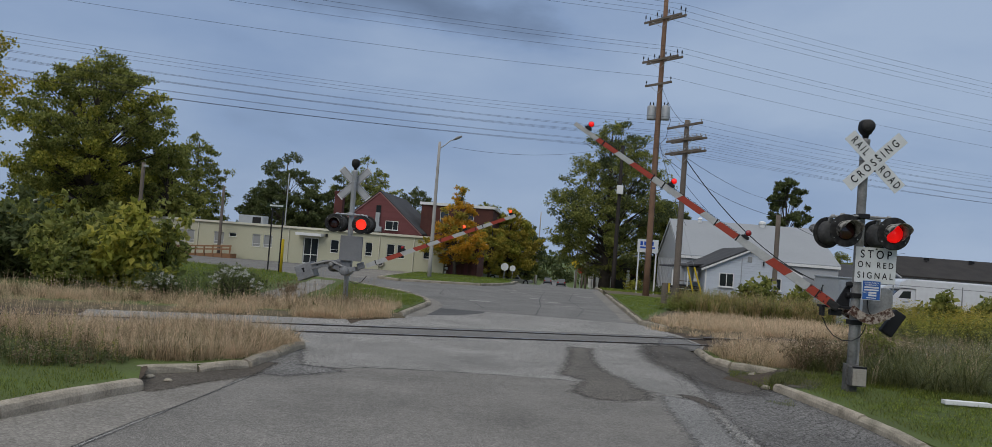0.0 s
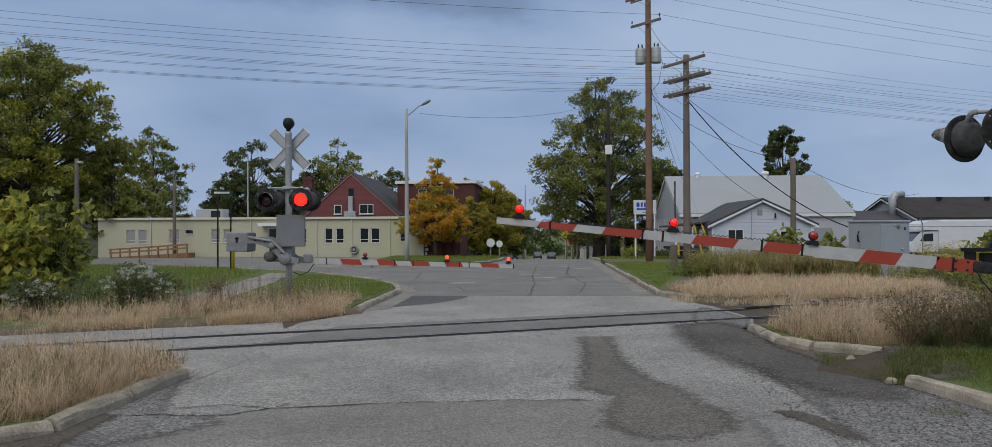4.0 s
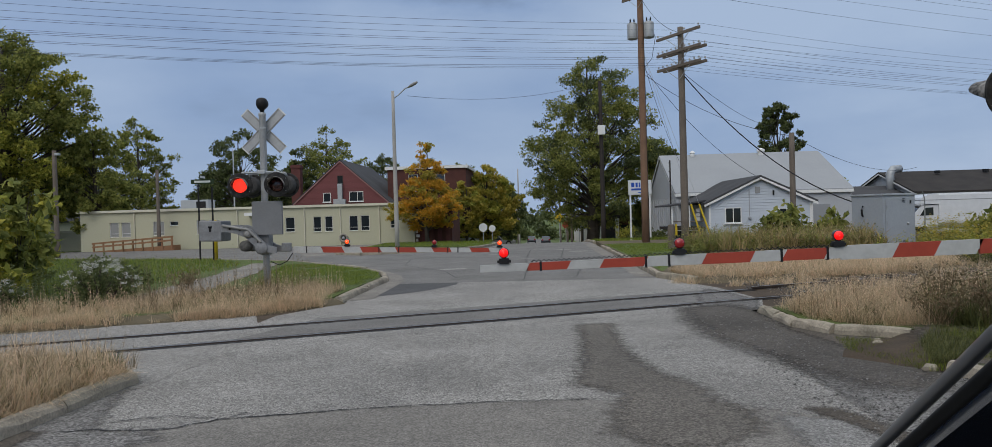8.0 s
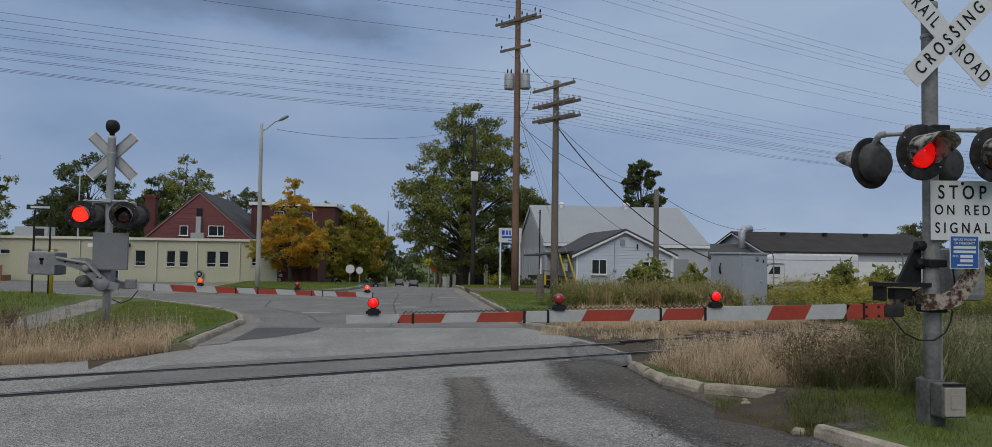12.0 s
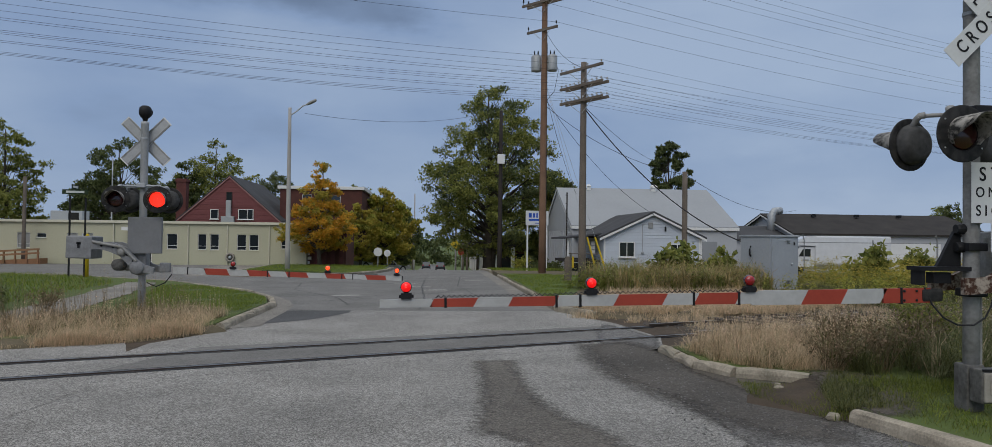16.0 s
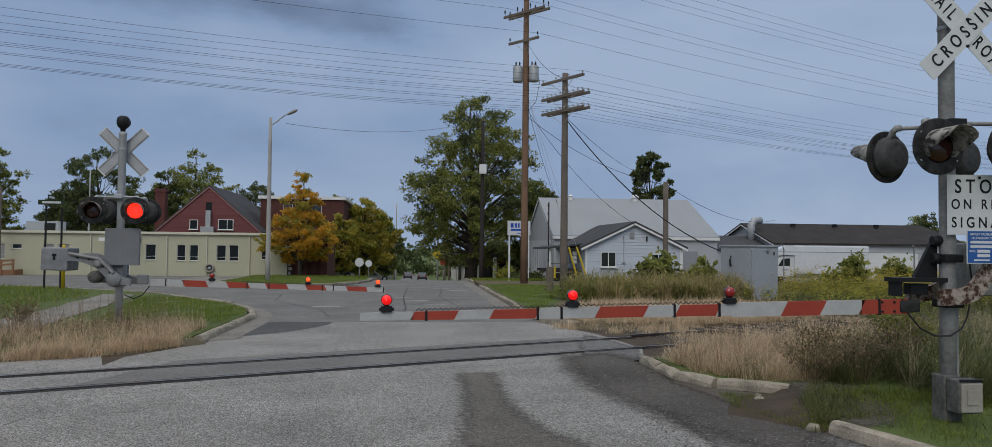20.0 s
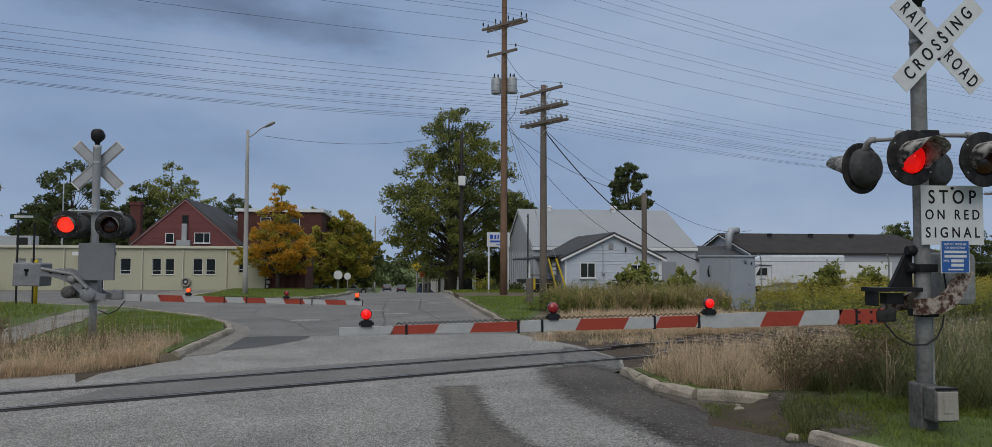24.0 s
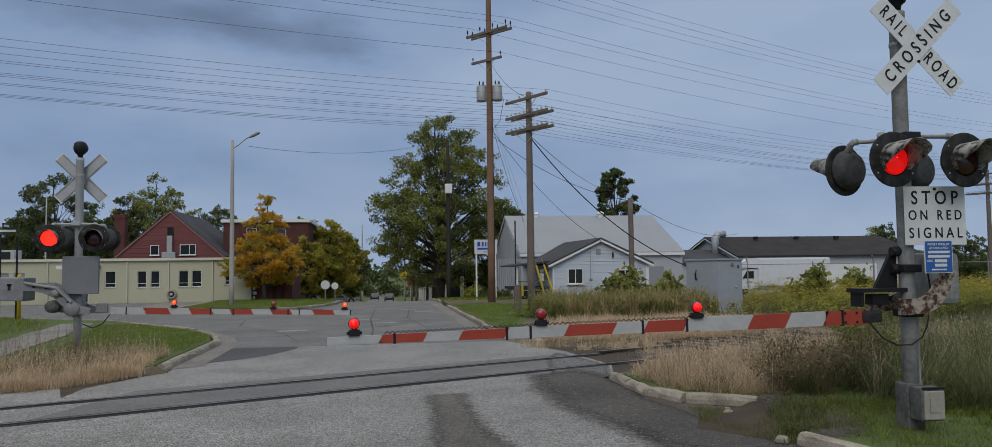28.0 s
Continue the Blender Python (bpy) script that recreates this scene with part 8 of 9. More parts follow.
RAIL_RIGHT = [tuple((Vector((-2.2, 20.73, 0)) + U * d + S * w).xy) for d, w in ((9.0, 2.9), (17, 2.8), (17, -1.6), (8.0, -2.6), (9.0, -0.3), (9.4, 1.2))]
RAIL_FAR = [tuple((Vector((-2.2, 20.73, 0)) + U * d + S * w).xy) for d, w in ((17, 2.9), (42, 2.8), (42, -1.8), (17, -1.8))]
sprays("rail_weeds_right", RAIL_FAR, 620, 22, 0.3, 0.75, 0.012, "blade_olive", "olive grass grown over the rails", 92, 0.0, 1.3)
tufts("rail_grass_right", RAIL_RIGHT, 800, 18, 0.10, 0.36, 0.008, "dry_grass", "short dry grass between the rails", 59, 0.0, 0.7, 0.7, 0.6)
RIGHT_FAR_DRY = [(4.95, 26.3), (4.45, 28.4), (6.6, 33.2), (11.5, 33.6), (13.5, 31.5), (12.5, 28.6), (9, 26.4)]
RIGHT_FAR_GREEN = [(11.8, 33.4), (13.4, 31.0), (12.8, 28.8), (24, 33), (40, 40), (40, 47), (24, 38.5), (15, 34.5)]
sprays("far_green_grass", RIGHT_FAR_GREEN, 700, 24, 0.4, 0.95, 0.016, "blade_olive", "rough olive grass beyond the rails", 90, 0.12, 1.3)
stalks("far_green_weeds", RIGHT_FAR_GREEN, 1500, 0.4, 1.0, "leaf_yellowgreen", "yellow-green weeds beyond the rails", 91, 0.11, 0.12, 16)
sprays("dry_grass_right_far", RIGHT_FAR_DRY, 1700, 18, 0.18, 0.55, 0.010, "dry_grass", "dry tan grass beyond the rails", 13, 0.12, 1.4)
WEEDS = [(7.0, 33.4), (6.6, 37.2), (8.3, 40), (13.2, 41), (13.5, 36.9), (13.0, 34.5), (10, 33.4)]
tufts("corn_coloured_weeds", WEEDS, 900, 16, 0.55, 1.25, 0.035, "straw", "tall straw-coloured weeds with drooping leaves", 14, 0.12, 0.35, 1.1, 0.3)
tufts("corn_green_weeds", WEEDS, 380, 16, 0.4, 1.05, 0.035, "leaf_green", "green weeds with drooping leaves", 57, 0.12, 0.4, 1.1, 0.5)
stalks("brown_seed_weeds", WEEDS, 700, 0.5, 1.15, "dry_brown", "brown seeded weeds in front of the house", 58, 0.05, 0.12, 16)
stalks("green_weeds", [(6.2, 33.8), (5.6, 36.6), (8.3, 40), (13.2, 41), (13.5, 36.9), (13.0, 34.5), (10, 33.4)], 1600, 0.35, 1.1, "leaf_green", "green weeds mixed with brown ones", 15, 0.10, 0.12, 20)
stalks("yellow_weeds", [(15.4, 35.5), (15.6, 40), (24, 44), (40, 50), (40, 42), (24, 35.5), (17, 33.6)], 4500, 0.5, 1.3, "leaf_gold", "yellow-green weeds beside the cabinet", 16, 0.12, 0.12, 14)
stalks("olive_weeds", [(15.4, 34), (15.6, 40), (24, 44), (40, 50), (40, 38), (24, 33.5), (17, 31)], 3000, 0.4, 1.0, "leaf_green", "green weeds beside the cabinet", 17, 0.11, 0.12, 14)
TALL = [(7.3, 16.1), (7.6, 18.6), (10, 20.6), (16, 24.4), (26, 29), (26, 20), (15, 16.3), (9.6, 15.6)]
sprays("tall_grass_right", TALL, 620, 60, 0.6, 1.30, 0.008, "blade_olive", "tall drooping olive-green grass behind the signal", 18, 0.12, 1.35, 0.3, 1.8)
sprays("tall_grass_right_pale", TALL, 420, 50, 0.6, 1.40, 0.007, "blade_grey", "pale green blades arching out of the tall grass", 74, 0.12, 1.5, 0.3, 1.8)
tufts("tall_grass_right_tan", TALL, 60, 18, 0.5, 1.15, 0.007, "dry_grass", "tan stems in the tall grass", 19, 0.12, 0.4, 0.6, 0.5, 1.6)
stalks("tall_weeds_right", TALL, 480, 0.5, 1.15, "leaf_green", "green leafy weeds in the tall grass", 20, 0.06, 0.12, 24)
stalks("white_flower_weeds", [(7.6, 16.9), (9, 20), (15, 22), (13, 17.2)], 190, 0.7, 1.05, "flower", "tiny white flowers on tall weeds", 21, 0.020, 0.12, 26, False)
tufts("gap_grass", [(5.05, 15.2), (5.6, 14.8), (6.3, 15.0), (6.5, 17.3), (6.0, 17.5), (5.6, 16.8)], 260, 16, 0.04, 0.16, 0.008, "blade", "patchy green grass on the bare soil", 66, 0.05, 0.8, 0.9, 0.9)
tufts("lawn_tussocks_right", [(6.0, 16.8), (6.3, 15.3), (8.6, 14.6), (14, 15.5), (15, 16.5), (9.5, 16.4), (7.3, 17.1)], 620, 24, 0.06, 0.22, 0.008, "blade", "longer green tussocks behind the signal", 64, 0.12, 0.9, 1.2, 0.5)
grass("lawn_right_near", [(5.6, 14.9), (6.15, 12.3), (6.45, 8.8), (6.45, 3), (16, 3), (18, 16.8), (9.5, 16.1), (7.2, 16.9), (6.1, 17.0)], 76000, 0.03, 0.11, 0.009, "blade", "short green grass round the signal", 22, 0.12, 1.0, 0.45, segs=1)
grass("lawn_right_near_olive", [(5.6, 14.9), (6.15, 12.3), (6.45, 8.8), (6.45, 3), (16, 3), (18, 16.8), (9.5, 16.1), (7.2, 16.9), (6.1, 17.0)], 20000, 0.04, 0.17, 0.010, "blade_olive", "straw-coloured blades in the grass", 23, 0.12, 0.8, 0.5, segs=1)
tufts("gravel_tuft", [(4.75, 13.6), (5.15, 13.5), (5.2, 14.0), (4.8, 14.1)], 34, 16, 0.03, 0.10, 0.008, "blade", "small patch of grass in the gravel", 86, 0.01, 0.9, 0.9, 0.4)
tufts("soil_grass_right", [(5.5, 15.2), (6.2, 15.4), (6.75, 17.0), (6.3, 17.6), (5.6, 16.4), (5.2, 15.2)], 620, 14, 0.03, 0.16, 0.008, "blade_olive", "thin grass on the bare soil", 87, 0.13, 0.9, 0.9, 0.8)
sprays("lawn_curls_right", [(6.0, 15.0), (6.4, 12.4), (6.5, 9), (14, 9), (16, 16.2), (9.5, 16.0), (7.3, 16.8), (6.7, 16.4)], 1500, 16, 0.08, 0.20, 0.008, "blade_fresh", "curled tufts of bright green grass round the signal", 95, 0.12, 2.0, 0.5)
grass("mud_grass", [(4.9, 17.4), (4.7, 16.3), (5.0, 15.3), (5.6, 15.2), (6.1, 17.0)], 2600, 0.03, 0.12, 0.009, "blade", "thin grass in the soil behind the kerb gap", 24, 0.02, 0.7, 0.6, segs=1)
grass("lawn_left_near", [(-5.3, 1), (-5.2, 8.2), (-4.75, 10.1), (-5.3, 10.8), (-9, 9.6), (-16, 7.2), (-16, 1)], 52000, 0.04, 0.13, 0.010, "blade", "short green grass behind the kerb", 25, 0.12, 0.6, 0.15, segs=1)
grass("lawn_right_far", [(4.35, 29.5), (4.35, 47), (6.0, 47.4), (9.5, 46), (9, 40.5), (6.2, 37)], 15000, 0.05, 0.14, 0.016, "blade_fresh", "mown green grass beside the poles", 26, 0.12, 0.5, 0.1, segs=1)
grass("lawn_right_beyond", [(4.4, 52), (4.4, 74), (9, 74), (10.4, 61), (8.4, 52)], 8000, 0.06, 0.16, 0.03, "blade_fresh", "mown green grass under the street tree", 27, 0.12, 0.5, 0.1, segs=1, follow=True)
stalks("flower_weeds_left", [(-7.9, 22.6), (-8.3, 25.5), (-11.5, 26), (-12.5, 22.8), (-10, 21.6)], 260, 0.5, 1.15, "leaf_dark", "dark green aster plants beside the footpath", 28, 0.06, 0.12, 26)
for ax, ay, hh, w, sd in ((-8.5, 22.6, 1.05, 1.7, 81), (-9.3, 24.4, 1.0, 1.4, 82), (-10.4, 21.9, 0.8, 1.3, 84)):
    ab = bush("aster_bush", ax, ay, hh, w, "leaf_dark", "dense aster plant covered in small white flowers", sd, 2600, 0.045)
    rga = np.random.default_rng(sd)
    fc_, fr_ = [], []
    for k in range(46):
        fa, fq = rga.uniform(0, 6.28), rga.uniform(0, 1) ** 0.5
        fc_.append((math.cos(fa) * fq * w * 0.5, math.sin(fa) * fq * w * 0.5, hh * (0.92 - 0.45 * fq * fq) + rga.normal() * 0.05))
        fr_.append(0.07)
    part("blossom", leaf_cloud(rga, fc_, fr_, 1500, 0.022, 1.0), M["flower"], ab, "clusters of small white asters")
slab("lawn_right_far_base", [(4.3, 28.6), (4.3, 48), (4.3, 73), (10, 73), (10, 46), (8, 40.5), (6.0, 35)], 0.126, M["ground_grass"], "green lawn along the street", "lawn", 0.05)


# ---- bushes and trees ----
BUSHES = [
    (-11.9, 24.3, 1.1, 1.1, "leaf_yellowgreen", 700, 0.13), (-12.3, 25.6, 3.0, 2.2, "leaf_green", 1100, 0.12), (-13.0, 24.4, 2.1, 2.0, "leaf_yellowgreen", 2400, 0.13),
    (-13.2, 26.0, 3.0, 2.6, "leaf_yellowgreen", 3600, 0.13), (-14.8, 24.2, 2.5, 2.6, "leaf_green", 2600, 0.11), (-15.4, 27.0, 3.3, 2.8, "leaf_green", 3600, 0.12),
    (-17.0, 24.6, 2.9, 2.6, "leaf_dark", 3000, 0.12), (-17.6, 22.6, 1.7, 2.2, "leaf_yellowgreen", 1700, 0.13), (-18.6, 26.2, 3.2, 3.0, "leaf_green", 4000, 0.12),
    (-19.8, 23.4, 3.0, 2.8, "leaf_green", 3000, 0.12), (-21.6, 25.6, 4.4, 3.2, "leaf_green", 4400, 0.12), (-22.6, 22.4, 3.0, 2.8, "leaf_green", 3400, 0.11),
    (-24.4, 24.4, 5.4, 3.8, "leaf_green", 5600, 0.12), (-25.6, 21.4, 3.2, 3.0, "leaf_yellowgreen", 3400, 0.11), (-27.6, 23.2, 5.6, 4.2, "leaf_yellowgreen", 5600, 0.12), (-19.0, 21.2, 1.4, 2.2, "leaf_yellowgreen", 2200, 0.10), (-22.5, 19.8, 1.5, 2.4, "leaf_gold", 2200, 0.10),
    (-14.2, 22.6, 1.4, 2.0, "leaf_green", 2000, 0.09), (-16.0, 29.5, 2.6, 3.0, "leaf_dark", 3000, 0.13), (-20.0, 29.0, 3.2, 3.4, "leaf_dark", 3400, 0.13), (-25.0, 28.0, 4.4, 4.0, "leaf_dark", 4000, 0.13),
]
for i, (x, y, hh, w, leaf, n, sz) in enumerate(BUSHES):
    bush("bush", x, y, hh, w, leaf, {"leaf_green": "leafy green shrub", "leaf_dark": "dense dark green shrub", "leaf_gold": "shrub turning yellow", "leaf_yellowgreen": "bright yellow-green shrub"}[leaf] + " in the thicket beside the railway", 100 + i, int(n * 0.85), sz * 1.3)
for i, (x, y, hh, w) in enumerate(((10.9, 38.6, 1.9, 1.9), (12.9, 39.2, 1.5, 1.4), (19.5, 39.5, 1.9, 1.6), (23.0, 41.5, 1.9, 1.5), (26, 40, 1.7, 1.6))):
    bush("sumac", x, y, hh, w, "leaf_green", "young sumac with feathery green leaves among weeds", 140 + i, 1100, 0.17)
for i, (x, y, hh, w, leaf) in enumerate(((7.6, 66, 1.5, 1.7, "leaf_yellowgreen"), (9.2, 65.5, 1.2, 1.6, "leaf_dark"), (8.6, 64.2, 0.8, 2.2, "leaf_dark"), (9.4, 62.4, 0.8, 1.8, "leaf_dark"), (-38, 61.8, 1.0, 1.8, "leaf_dark"), (-40.2, 61.8, 1.0, 1.8, "leaf_dark"), (-35.5, 62, 0.8, 1.5, "leaf_dark"))):
    bush("garden_shrub", x, y, hh, w, leaf, "rounded garden shrub beside a building", 160 + i, 1500, 0.09, fall(x, y))

WALNUT = ((0.0, 0.62, 0.55), (0.12, 0.86, 0.66), (0.30, 0.80, 0.92), (0.50, 0.94, 1.0), (0.68, 0.82, 0.94), (0.84, 0.55, 0.72), (0.95, 0.28, 0.42), (1.0, 0.10, 0.18))
STREET = ((0.0, 0.55, 0.62), (0.14, 0.92, 0.86), (0.36, 1.06, 0.96), (0.50, 1.02, 0.98), (0.60, 0.66, 1.0), (0.80, 0.52, 0.78), (0.93, 0.30, 0.48), (1.0, 0.08, 0.16))
MAPLE = ((0.0, 0.70, 0.60), (0.15, 1.0, 0.95), (0.34, 0.95, 1.0), (0.52, 0.70, 0.72), (0.72, 0.50, 0.44), (0.90, 0.24, 0.30), (1.0, 0.10, 0.10))
tree("walnut_tree", -36.6, 60, 15.8, 14.8, ["leaf_green", "leaf_yellowgreen"], "tall spreading tree with green leaves behind the thicket", 11, 70000, 0.14, 0.55, 0.18, shape=WALNUT, gap=0.28, clumps=105)
tree("thin_tree", -26.9, 31, 12.2, 9.8, ["leaf_green", "leaf_gold"], "thin-leaved tree with several stems beside the railway", 12, 17000, 0.10, 0.15, 0.30, forks=3, gap=0.5, clumps=70)
tree("thin_tree", -31.5, 29, 13.0, 9, ["leaf_green", "leaf_dark"], "tall green tree at the edge of the thicket", 31, 15079, 0.11, 0.20, 0.2, forks=2, gap=0.4)
tree("street_tree", 5.7, 77, 17.0, 13.4, ["leaf_green", "leaf_dark"], "large spreading street tree with dull green leaves", 13, 60000, 0.125, 0.42, 0.13, lean=0.0, forks=2, gap=0.2, shape=STREET, clumps=125)
tree("street_tree", 12.2, 82, 10.0, 8.0, ["leaf_dark", "leaf_green"], "dark green street tree behind the sign", 33, 26000, 0.15, 0.25, 0.12)
tree("maple_tree", -6.45, 58.8, 6.75, 5.6, ["leaf_orange", "leaf_gold"], "small maple turning golden beside a brick porch", 14, 24000, 0.085, 0.13, 0.20, gap=0.2, shape=MAPLE, clumps=75)
tree("maple_tree", -4.9, 70, 5.6, 4.0, ["leaf_gold", "leaf_yellowgreen"], "small tree turning yellow beyond the maple", 34, 16000, 0.10, 0.12, 0.18)
tree("street_tree", -4.3, 88, 8.6, 8.0, ["leaf_gold", "leaf_yellowgreen"], "rounded yellow-green tree along the street", 35, 19720, 0.15, 0.2, 0.15)
tree("street_tree", -6.5, 100, 9.0, 8.5, ["leaf_green", "leaf_gold"], "green tree along the street", 36, 15079, 0.18, 0.2, 0.15)
tree("street_tree", -3.2, 116, 9.5, 7, ["leaf_dark", "leaf_green"], "dark tree far along the street", 37, 10440, 0.2, 0.2, 0.12)
tree("dark_maple", 27.6, 95, 15.2, 6.0, "leaf_dark", "dense dark upright tree behind the workshop", 38, 36000, 0.14, 0.25, 0.2, gap=-0.6, shape=((0.0, 0.7, 0.7), (0.3, 0.92, 0.88), (0.6, 1.0, 0.95), (0.85, 0.85, 0.92), (1.0, 0.35, 0.45)), clumps=95)
BACK = [(-39.4, 85, 11.3, 8.5, "leaf_green", 0.6), (-46, 82, 8.5, 7, "leaf_green", 0.2), (-33.5, 92, 8.0, 8, "leaf_dark", 0.1), (-30.4, 89, 10.6, 10, "leaf_dark", 0.4), (-23.2, 97, 11.8, 10.5, "leaf_green", 0.1), (-25.5, 94, 9.2, 7, "leaf_dark", 0.0), (-26.8, 86, 7.0, 6, "leaf_dark", 0.0), (-17.8, 102, 9.5, 8, "leaf_dark", 0.1), (-12.6, 104, 9.0, 8, "leaf_dark", 0.1),
        (-52, 78, 9.0, 8, "leaf_green", 0.1), (-58, 72, 9.5, 9, "leaf_gold", 0.1), (-64, 66, 9.0, 9, "leaf_dark", 0.1), (-48, 90, 7.5, 9, "leaf_dark", 0.1), (-31, 62, 7.8, 6.5, "leaf_green", 0.3), (-43, 72, 8.5, 7, "leaf_yellowgreen", 0.2), (-9.0, 112, 9.5, 8, "leaf_green", 0.1),
        (36.2, 101, 6.4, 7, "leaf_green", 0.1), (72, 110, 9.0, 8, "leaf_dark", 0.1), (79, 122, 9.5, 10, "leaf_green", 0.1), (66, 118, 7.5, 9, "leaf_gold", 0.1), (86, 112, 8, 9, "leaf_dark", 0.1), (13.2, 78.5, 7.5, 3.4, "leaf_dark", 0.1), (20.0, 118, 9, 9, "leaf_dark", 0.1)]
for i, (x, y, hh, w, leaf, gp) in enumerate(BACK):
    tree("background_tree", x, y, hh * 1.14, w * 1.12, leaf, {"leaf_green": "green tree", "leaf_dark": "dark green tree", "leaf_gold": "yellowing tree", "leaf_yellowgreen": "yellow-green tree"}[leaf] + " rising behind the buildings", 200 + i, 17000, 0.15, 0.22, 0.12, gap=gp * 0.6, clumps=60)
tree("red_tree", -45.6, 60, 6.6, 2.6, "leaf_red", "small red-leaved tree behind the thicket", 39, 3000, 0.16, 0.12, 0.5, gap=0.3, clumps=26)
for i, (x, y, hh) in enumerate(((44.5, 111, 7.6), (47.5, 110, 7.4), (50.5, 112, 8.2), (53.5, 110, 7.6), (41.5, 112, 6.8))):
    conifer("spruce_tree", x, y, hh, 4.6, 240 + i, "dark spruce behind the low buildings", 5000)
rngw = np.random.default_rng(77)
cs, rs = [], []
for i in range(260):
    x = rngw.uniform(-150, 150)
    y = 230 + rngw.uniform(0, 60)
    cs.append((x, y, fall(x, y) + rngw.uniform(1.0, 9.0)))
    rs.append(rngw.uniform(2.5, 4.5))
tagged(part("far_woods", leaf_cloud(rngw, cs, rs, 26000, 0.9, 1.4), M["leaf_dark"]), "dark belt of woods closing the view", "woods", "", "stuff")
cs, rs = [], []
for i in range(170):
    side = -1 if i % 2 else 1
    x = rngw.uniform(95, 190) * side
    y = rngw.uniform(20, 200)
    cs.append((x, y, fall(x, y) + rngw.uniform(1.0, 7.0)))
    rs.append(rngw.uniform(2.5, 4.0))
tagged(part("side_woods", leaf_cloud(rngw, cs, rs, 16000, 0.9, 1.4), M["leaf_green"]), "belt of trees at the edge of town", "woods", "", "stuff")


# ---- the car that carries the lens along the street ----
oc = thing("travelling_car", 0.84, 5.0, 0.0, label="dark pickup car stopping at the crossing, sky reflection coloured into its windscreen", category="car")
for k, s in enumerate((0, 1)):
    x0 = lambda v: v if not s else 2.35 - v
    part("windscreen_pillar", tube([(x0(0.640), 1.98, 1.045), (x0(0.536), 1.20, 1.494), (x0(0.476), 0.75, 1.753), (x0(0.446), 0.52, 1.885)], 0.008, 8), M["car_grey"], oc, "dark grey windscreen pillar", smooth=True)
    part("windscreen_seal", tube([(x0(0.668), 1.98, 1.033), (x0(0.562), 1.20, 1.482), (x0(0.500), 0.75, 1.741), (x0(0.468), 0.52, 1.873)], 0.009, 8), M["rubber"], oc, "black rubber windscreen seal", smooth=True)
    part("front_door", box(0.10, 1.25, 0.75, x0(0.40), 0.55, 0.45, 0.03), M["car_dark"], oc)
    part("rear_side", box(0.10, 2.6, 0.75, x0(0.40), -1.45, 0.45, 0.03), M["car_dark"], oc)
    part("roof_rail", tube([(x0(0.47), 0.52, 1.84), (x0(0.47), -0.9, 1.84), (x0(0.46), -1.3, 1.2)], 0.05, 8), M["car_dark"], oc, smooth=True)
    for yy in (-1.9, 2.05):
        w = part("wheel", lathe([(0.2, -0.12), (0.36, -0.12), (0.38, -0.07), (0.38, 0.07), (0.36, 0.12), (0.2, 0.12)], 22, pose(0, 0, 0, 0, 90, 0)), M["rubber"], oc, at=pose(x0(0.50), yy, 0.38))
        part("rim", lathe([(0.2, -0.125), (0.19, 0.125)], 14, pose(0, 0, 0, 0, 90, 0)), M["galv"], w)
    part("headlight", box(0.4, 0.1, 0.18, x0(0.62), 2.68, 0.66, 0.03), M["glass_pale"], oc)
# windscreen pane; its bluish sky reflection is painted into the glass colour
ws = [Vector((0.672, 1.98, 1.032)), Vector((1.678, 1.98, 1.032)), Vector((1.882, 0.52, 1.872)), Vector((0.468, 0.52, 1.872))]
part("windscreen", (ws + [v + Vector((0, -0.01, -0.02)) for v in ws], [(0, 1, 2, 3), (7, 6, 5, 4), (0, 4, 5, 1), (1, 5, 6, 2), (2, 6, 7, 3), (3, 7, 4, 0)]), M["screen_glass"], oc, "dark windscreen with the sky's reflection put into its colour")
part("roof", box(1.42, 1.5, 0.06, 1.175, -0.24, 1.83, 0.025), M["car_dark"], oc)
part("bonnet", prism([(1.95, 0.5), (1.95, 1.02), (2.3, 0.98), (2.62, 0.88), (2.72, 0.75), (2.7, 0.5)], 1.55, Matrix.Translation((1.95, 0, 0)) @ Matrix.Rotation(radians(90), 4, "Z")), M["car_dark"], oc)
part("floor_pan", box(1.5, 5.2, 0.2, 1.175, 0.0, 0.36, 0.05), M["black"], oc)
part("tail_panel", box(1.5, 0.1, 0.75, 1.175, -2.7, 0.45, 0.03), M["car_dark"], oc)
part("bumper", box(1.7, 0.16, 0.26, 1.175, 2.72, 0.36, 0.05), M["black"], oc)
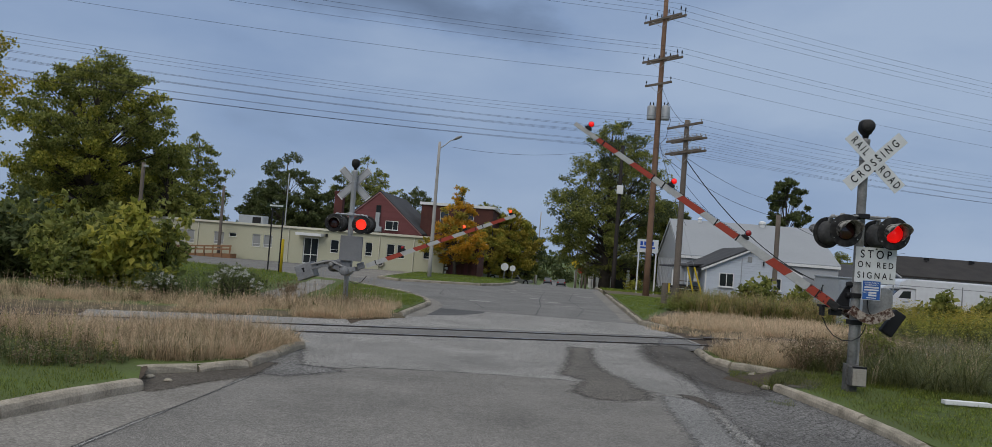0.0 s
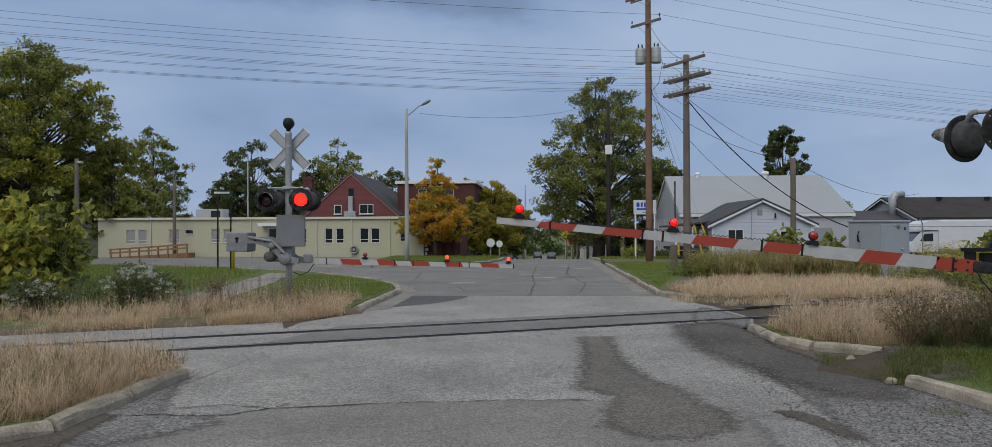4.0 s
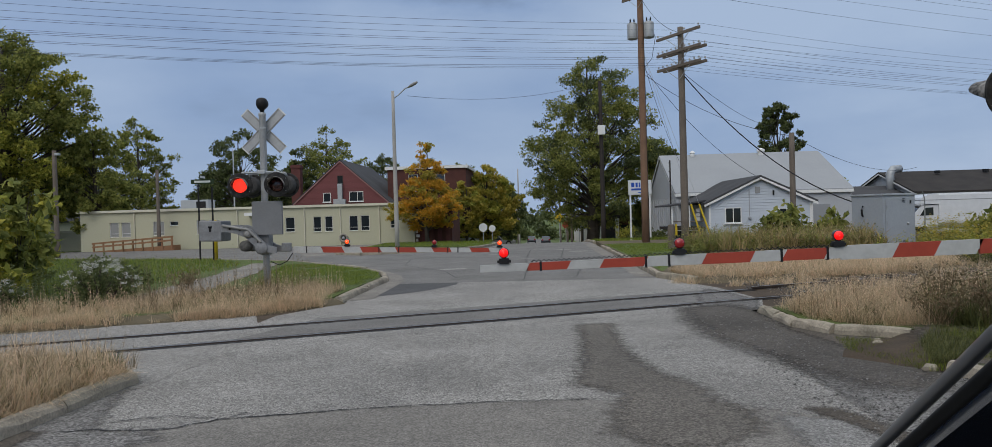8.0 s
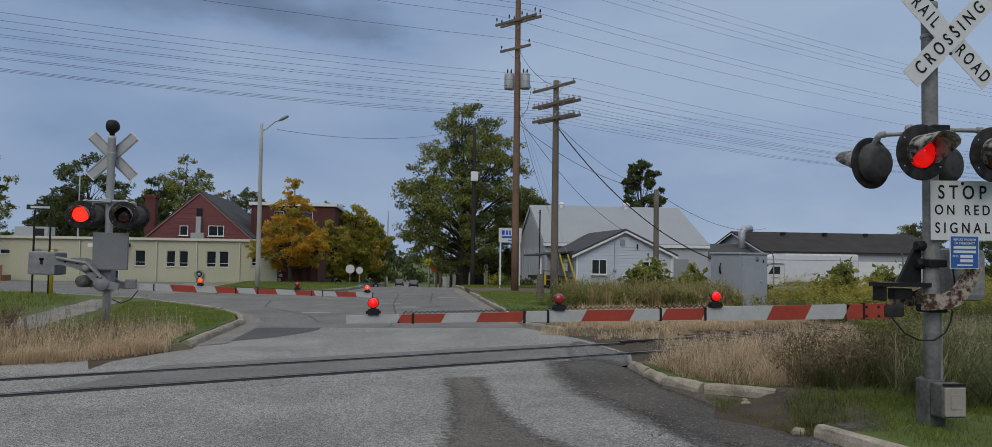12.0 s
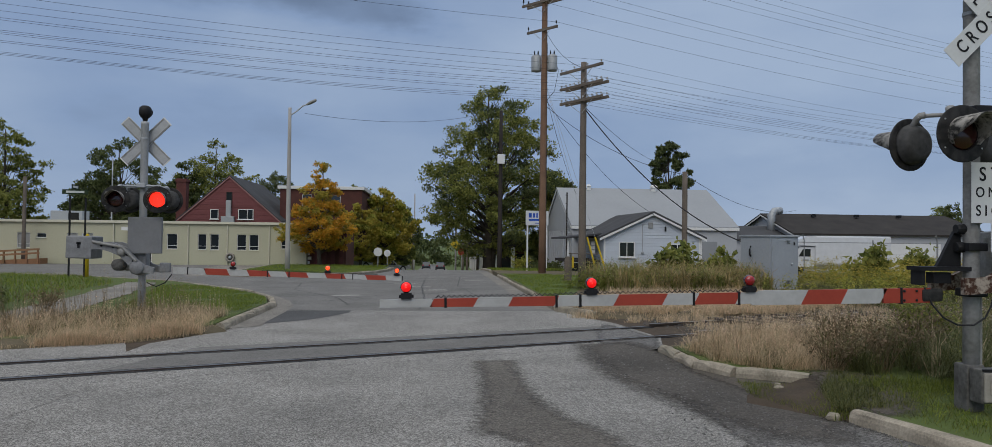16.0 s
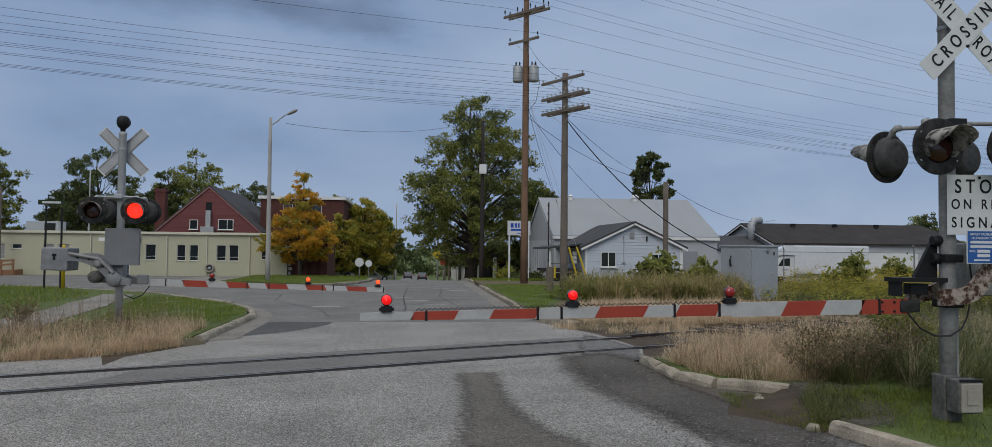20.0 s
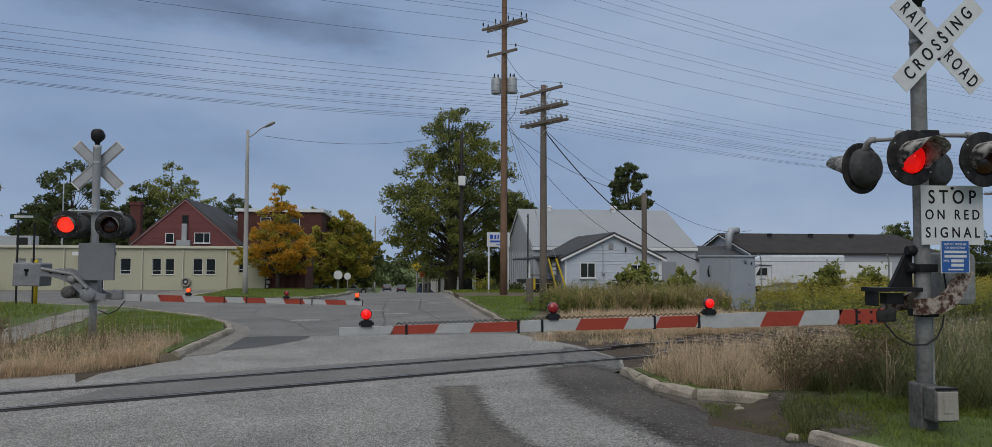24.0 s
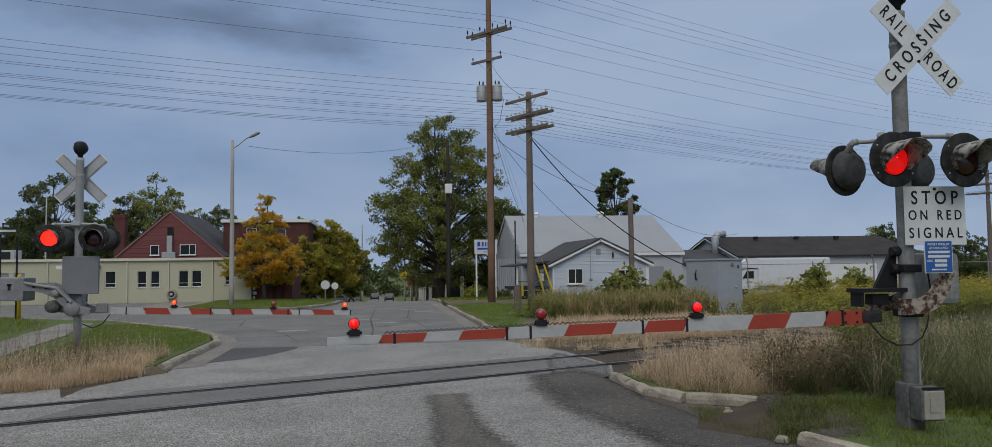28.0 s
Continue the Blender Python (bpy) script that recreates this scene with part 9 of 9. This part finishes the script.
part("seat", box(0.5, 0.2, 0.75, 0.85, -0.5, 0.7, 0.06), M["black"], oc)
part("dashboard", box(1.4, 0.5, 0.3, 1.175, 1.5, 0.86, 0.05), M["black"], oc)


# ---- what moves ----
PERIOD, START = 1.2355, -0.745


def motions():
    # flashing lenses: forward when lit, drawn back behind the dark lens when not
    for lens, phase, back in LENSES:
        m0 = lens.matrix_basis.copy()
        on, off = m0, m0 @ Matrix.Translation((0, back, 0))
        state, rows = None, []
        t0 = START + (PERIOD / 2 if phase else 0)
        # the filaments warm up and fade, so that both lamps glow for a moment at each change
        cuts = [(t0 + k * PERIOD - 0.035, on) for k in range(27)] + [(t0 + k * PERIOD + PERIOD / 2 + 0.05, off) for k in range(27)]
        cuts.sort(key=lambda c: c[0])
        rows = [(0.0, [m for t, m in cuts if t <= 0][-1])]
        for t, m in cuts:
            if 0.05 < t < 27.95:
                step = round(t * FPS)
                rows += [((step - 1) / FPS, rows[-1][1]), (step / FPS, m)]
        rows.append((28.0, rows[-1][1]))
        walk(lens, rows)
    # gate arms
    near = [(0, 31.5), (0.5, 28.3), (1, 25.2), (2, 19.0), (3, 12.5), (3.5, 9.2), (4.4, 3.2), (5.0, 0.0), (5.5, -1.0), (6.5, -1.2), (28, -1.2)]
    far = [(0, 22.9), (0.5, 20.0), (1, 16.4), (2, 9.0), (2.6, 4.2), (3, 1.4), (3.5, -0.8), (4.2, -1.6), (28, -1.6)]
    for arm, p, is_far in ARMS:
        walk(arm, [(t, pose(*p, 0, a, 0)) for t, a in (far if is_far else near)])
    # cars on the cross street
    for one, turn, rows in CARS:
        y, z = one.location.y, one.location.z
        walk(one, [(t, pose(x, y, z, 0, 0, turn)) for t, x in rows])

    # the carrying car rolls up to the crossing and stops
    ride = [(t, eye[0], eye[1]) for t, eye, target, roll in PATH if t <= 8.5]
    walk(oc, [(t, pose(x + (0.25 if t < 3.6 else -0.05), y - (0.5 if t < 3.6 else 0.0), 0)) for t, x, y in ride] + [(9.5, pose(0.80, 6.40, 0)), (28.0, pose(0.80, 6.40, 0))])


motions()
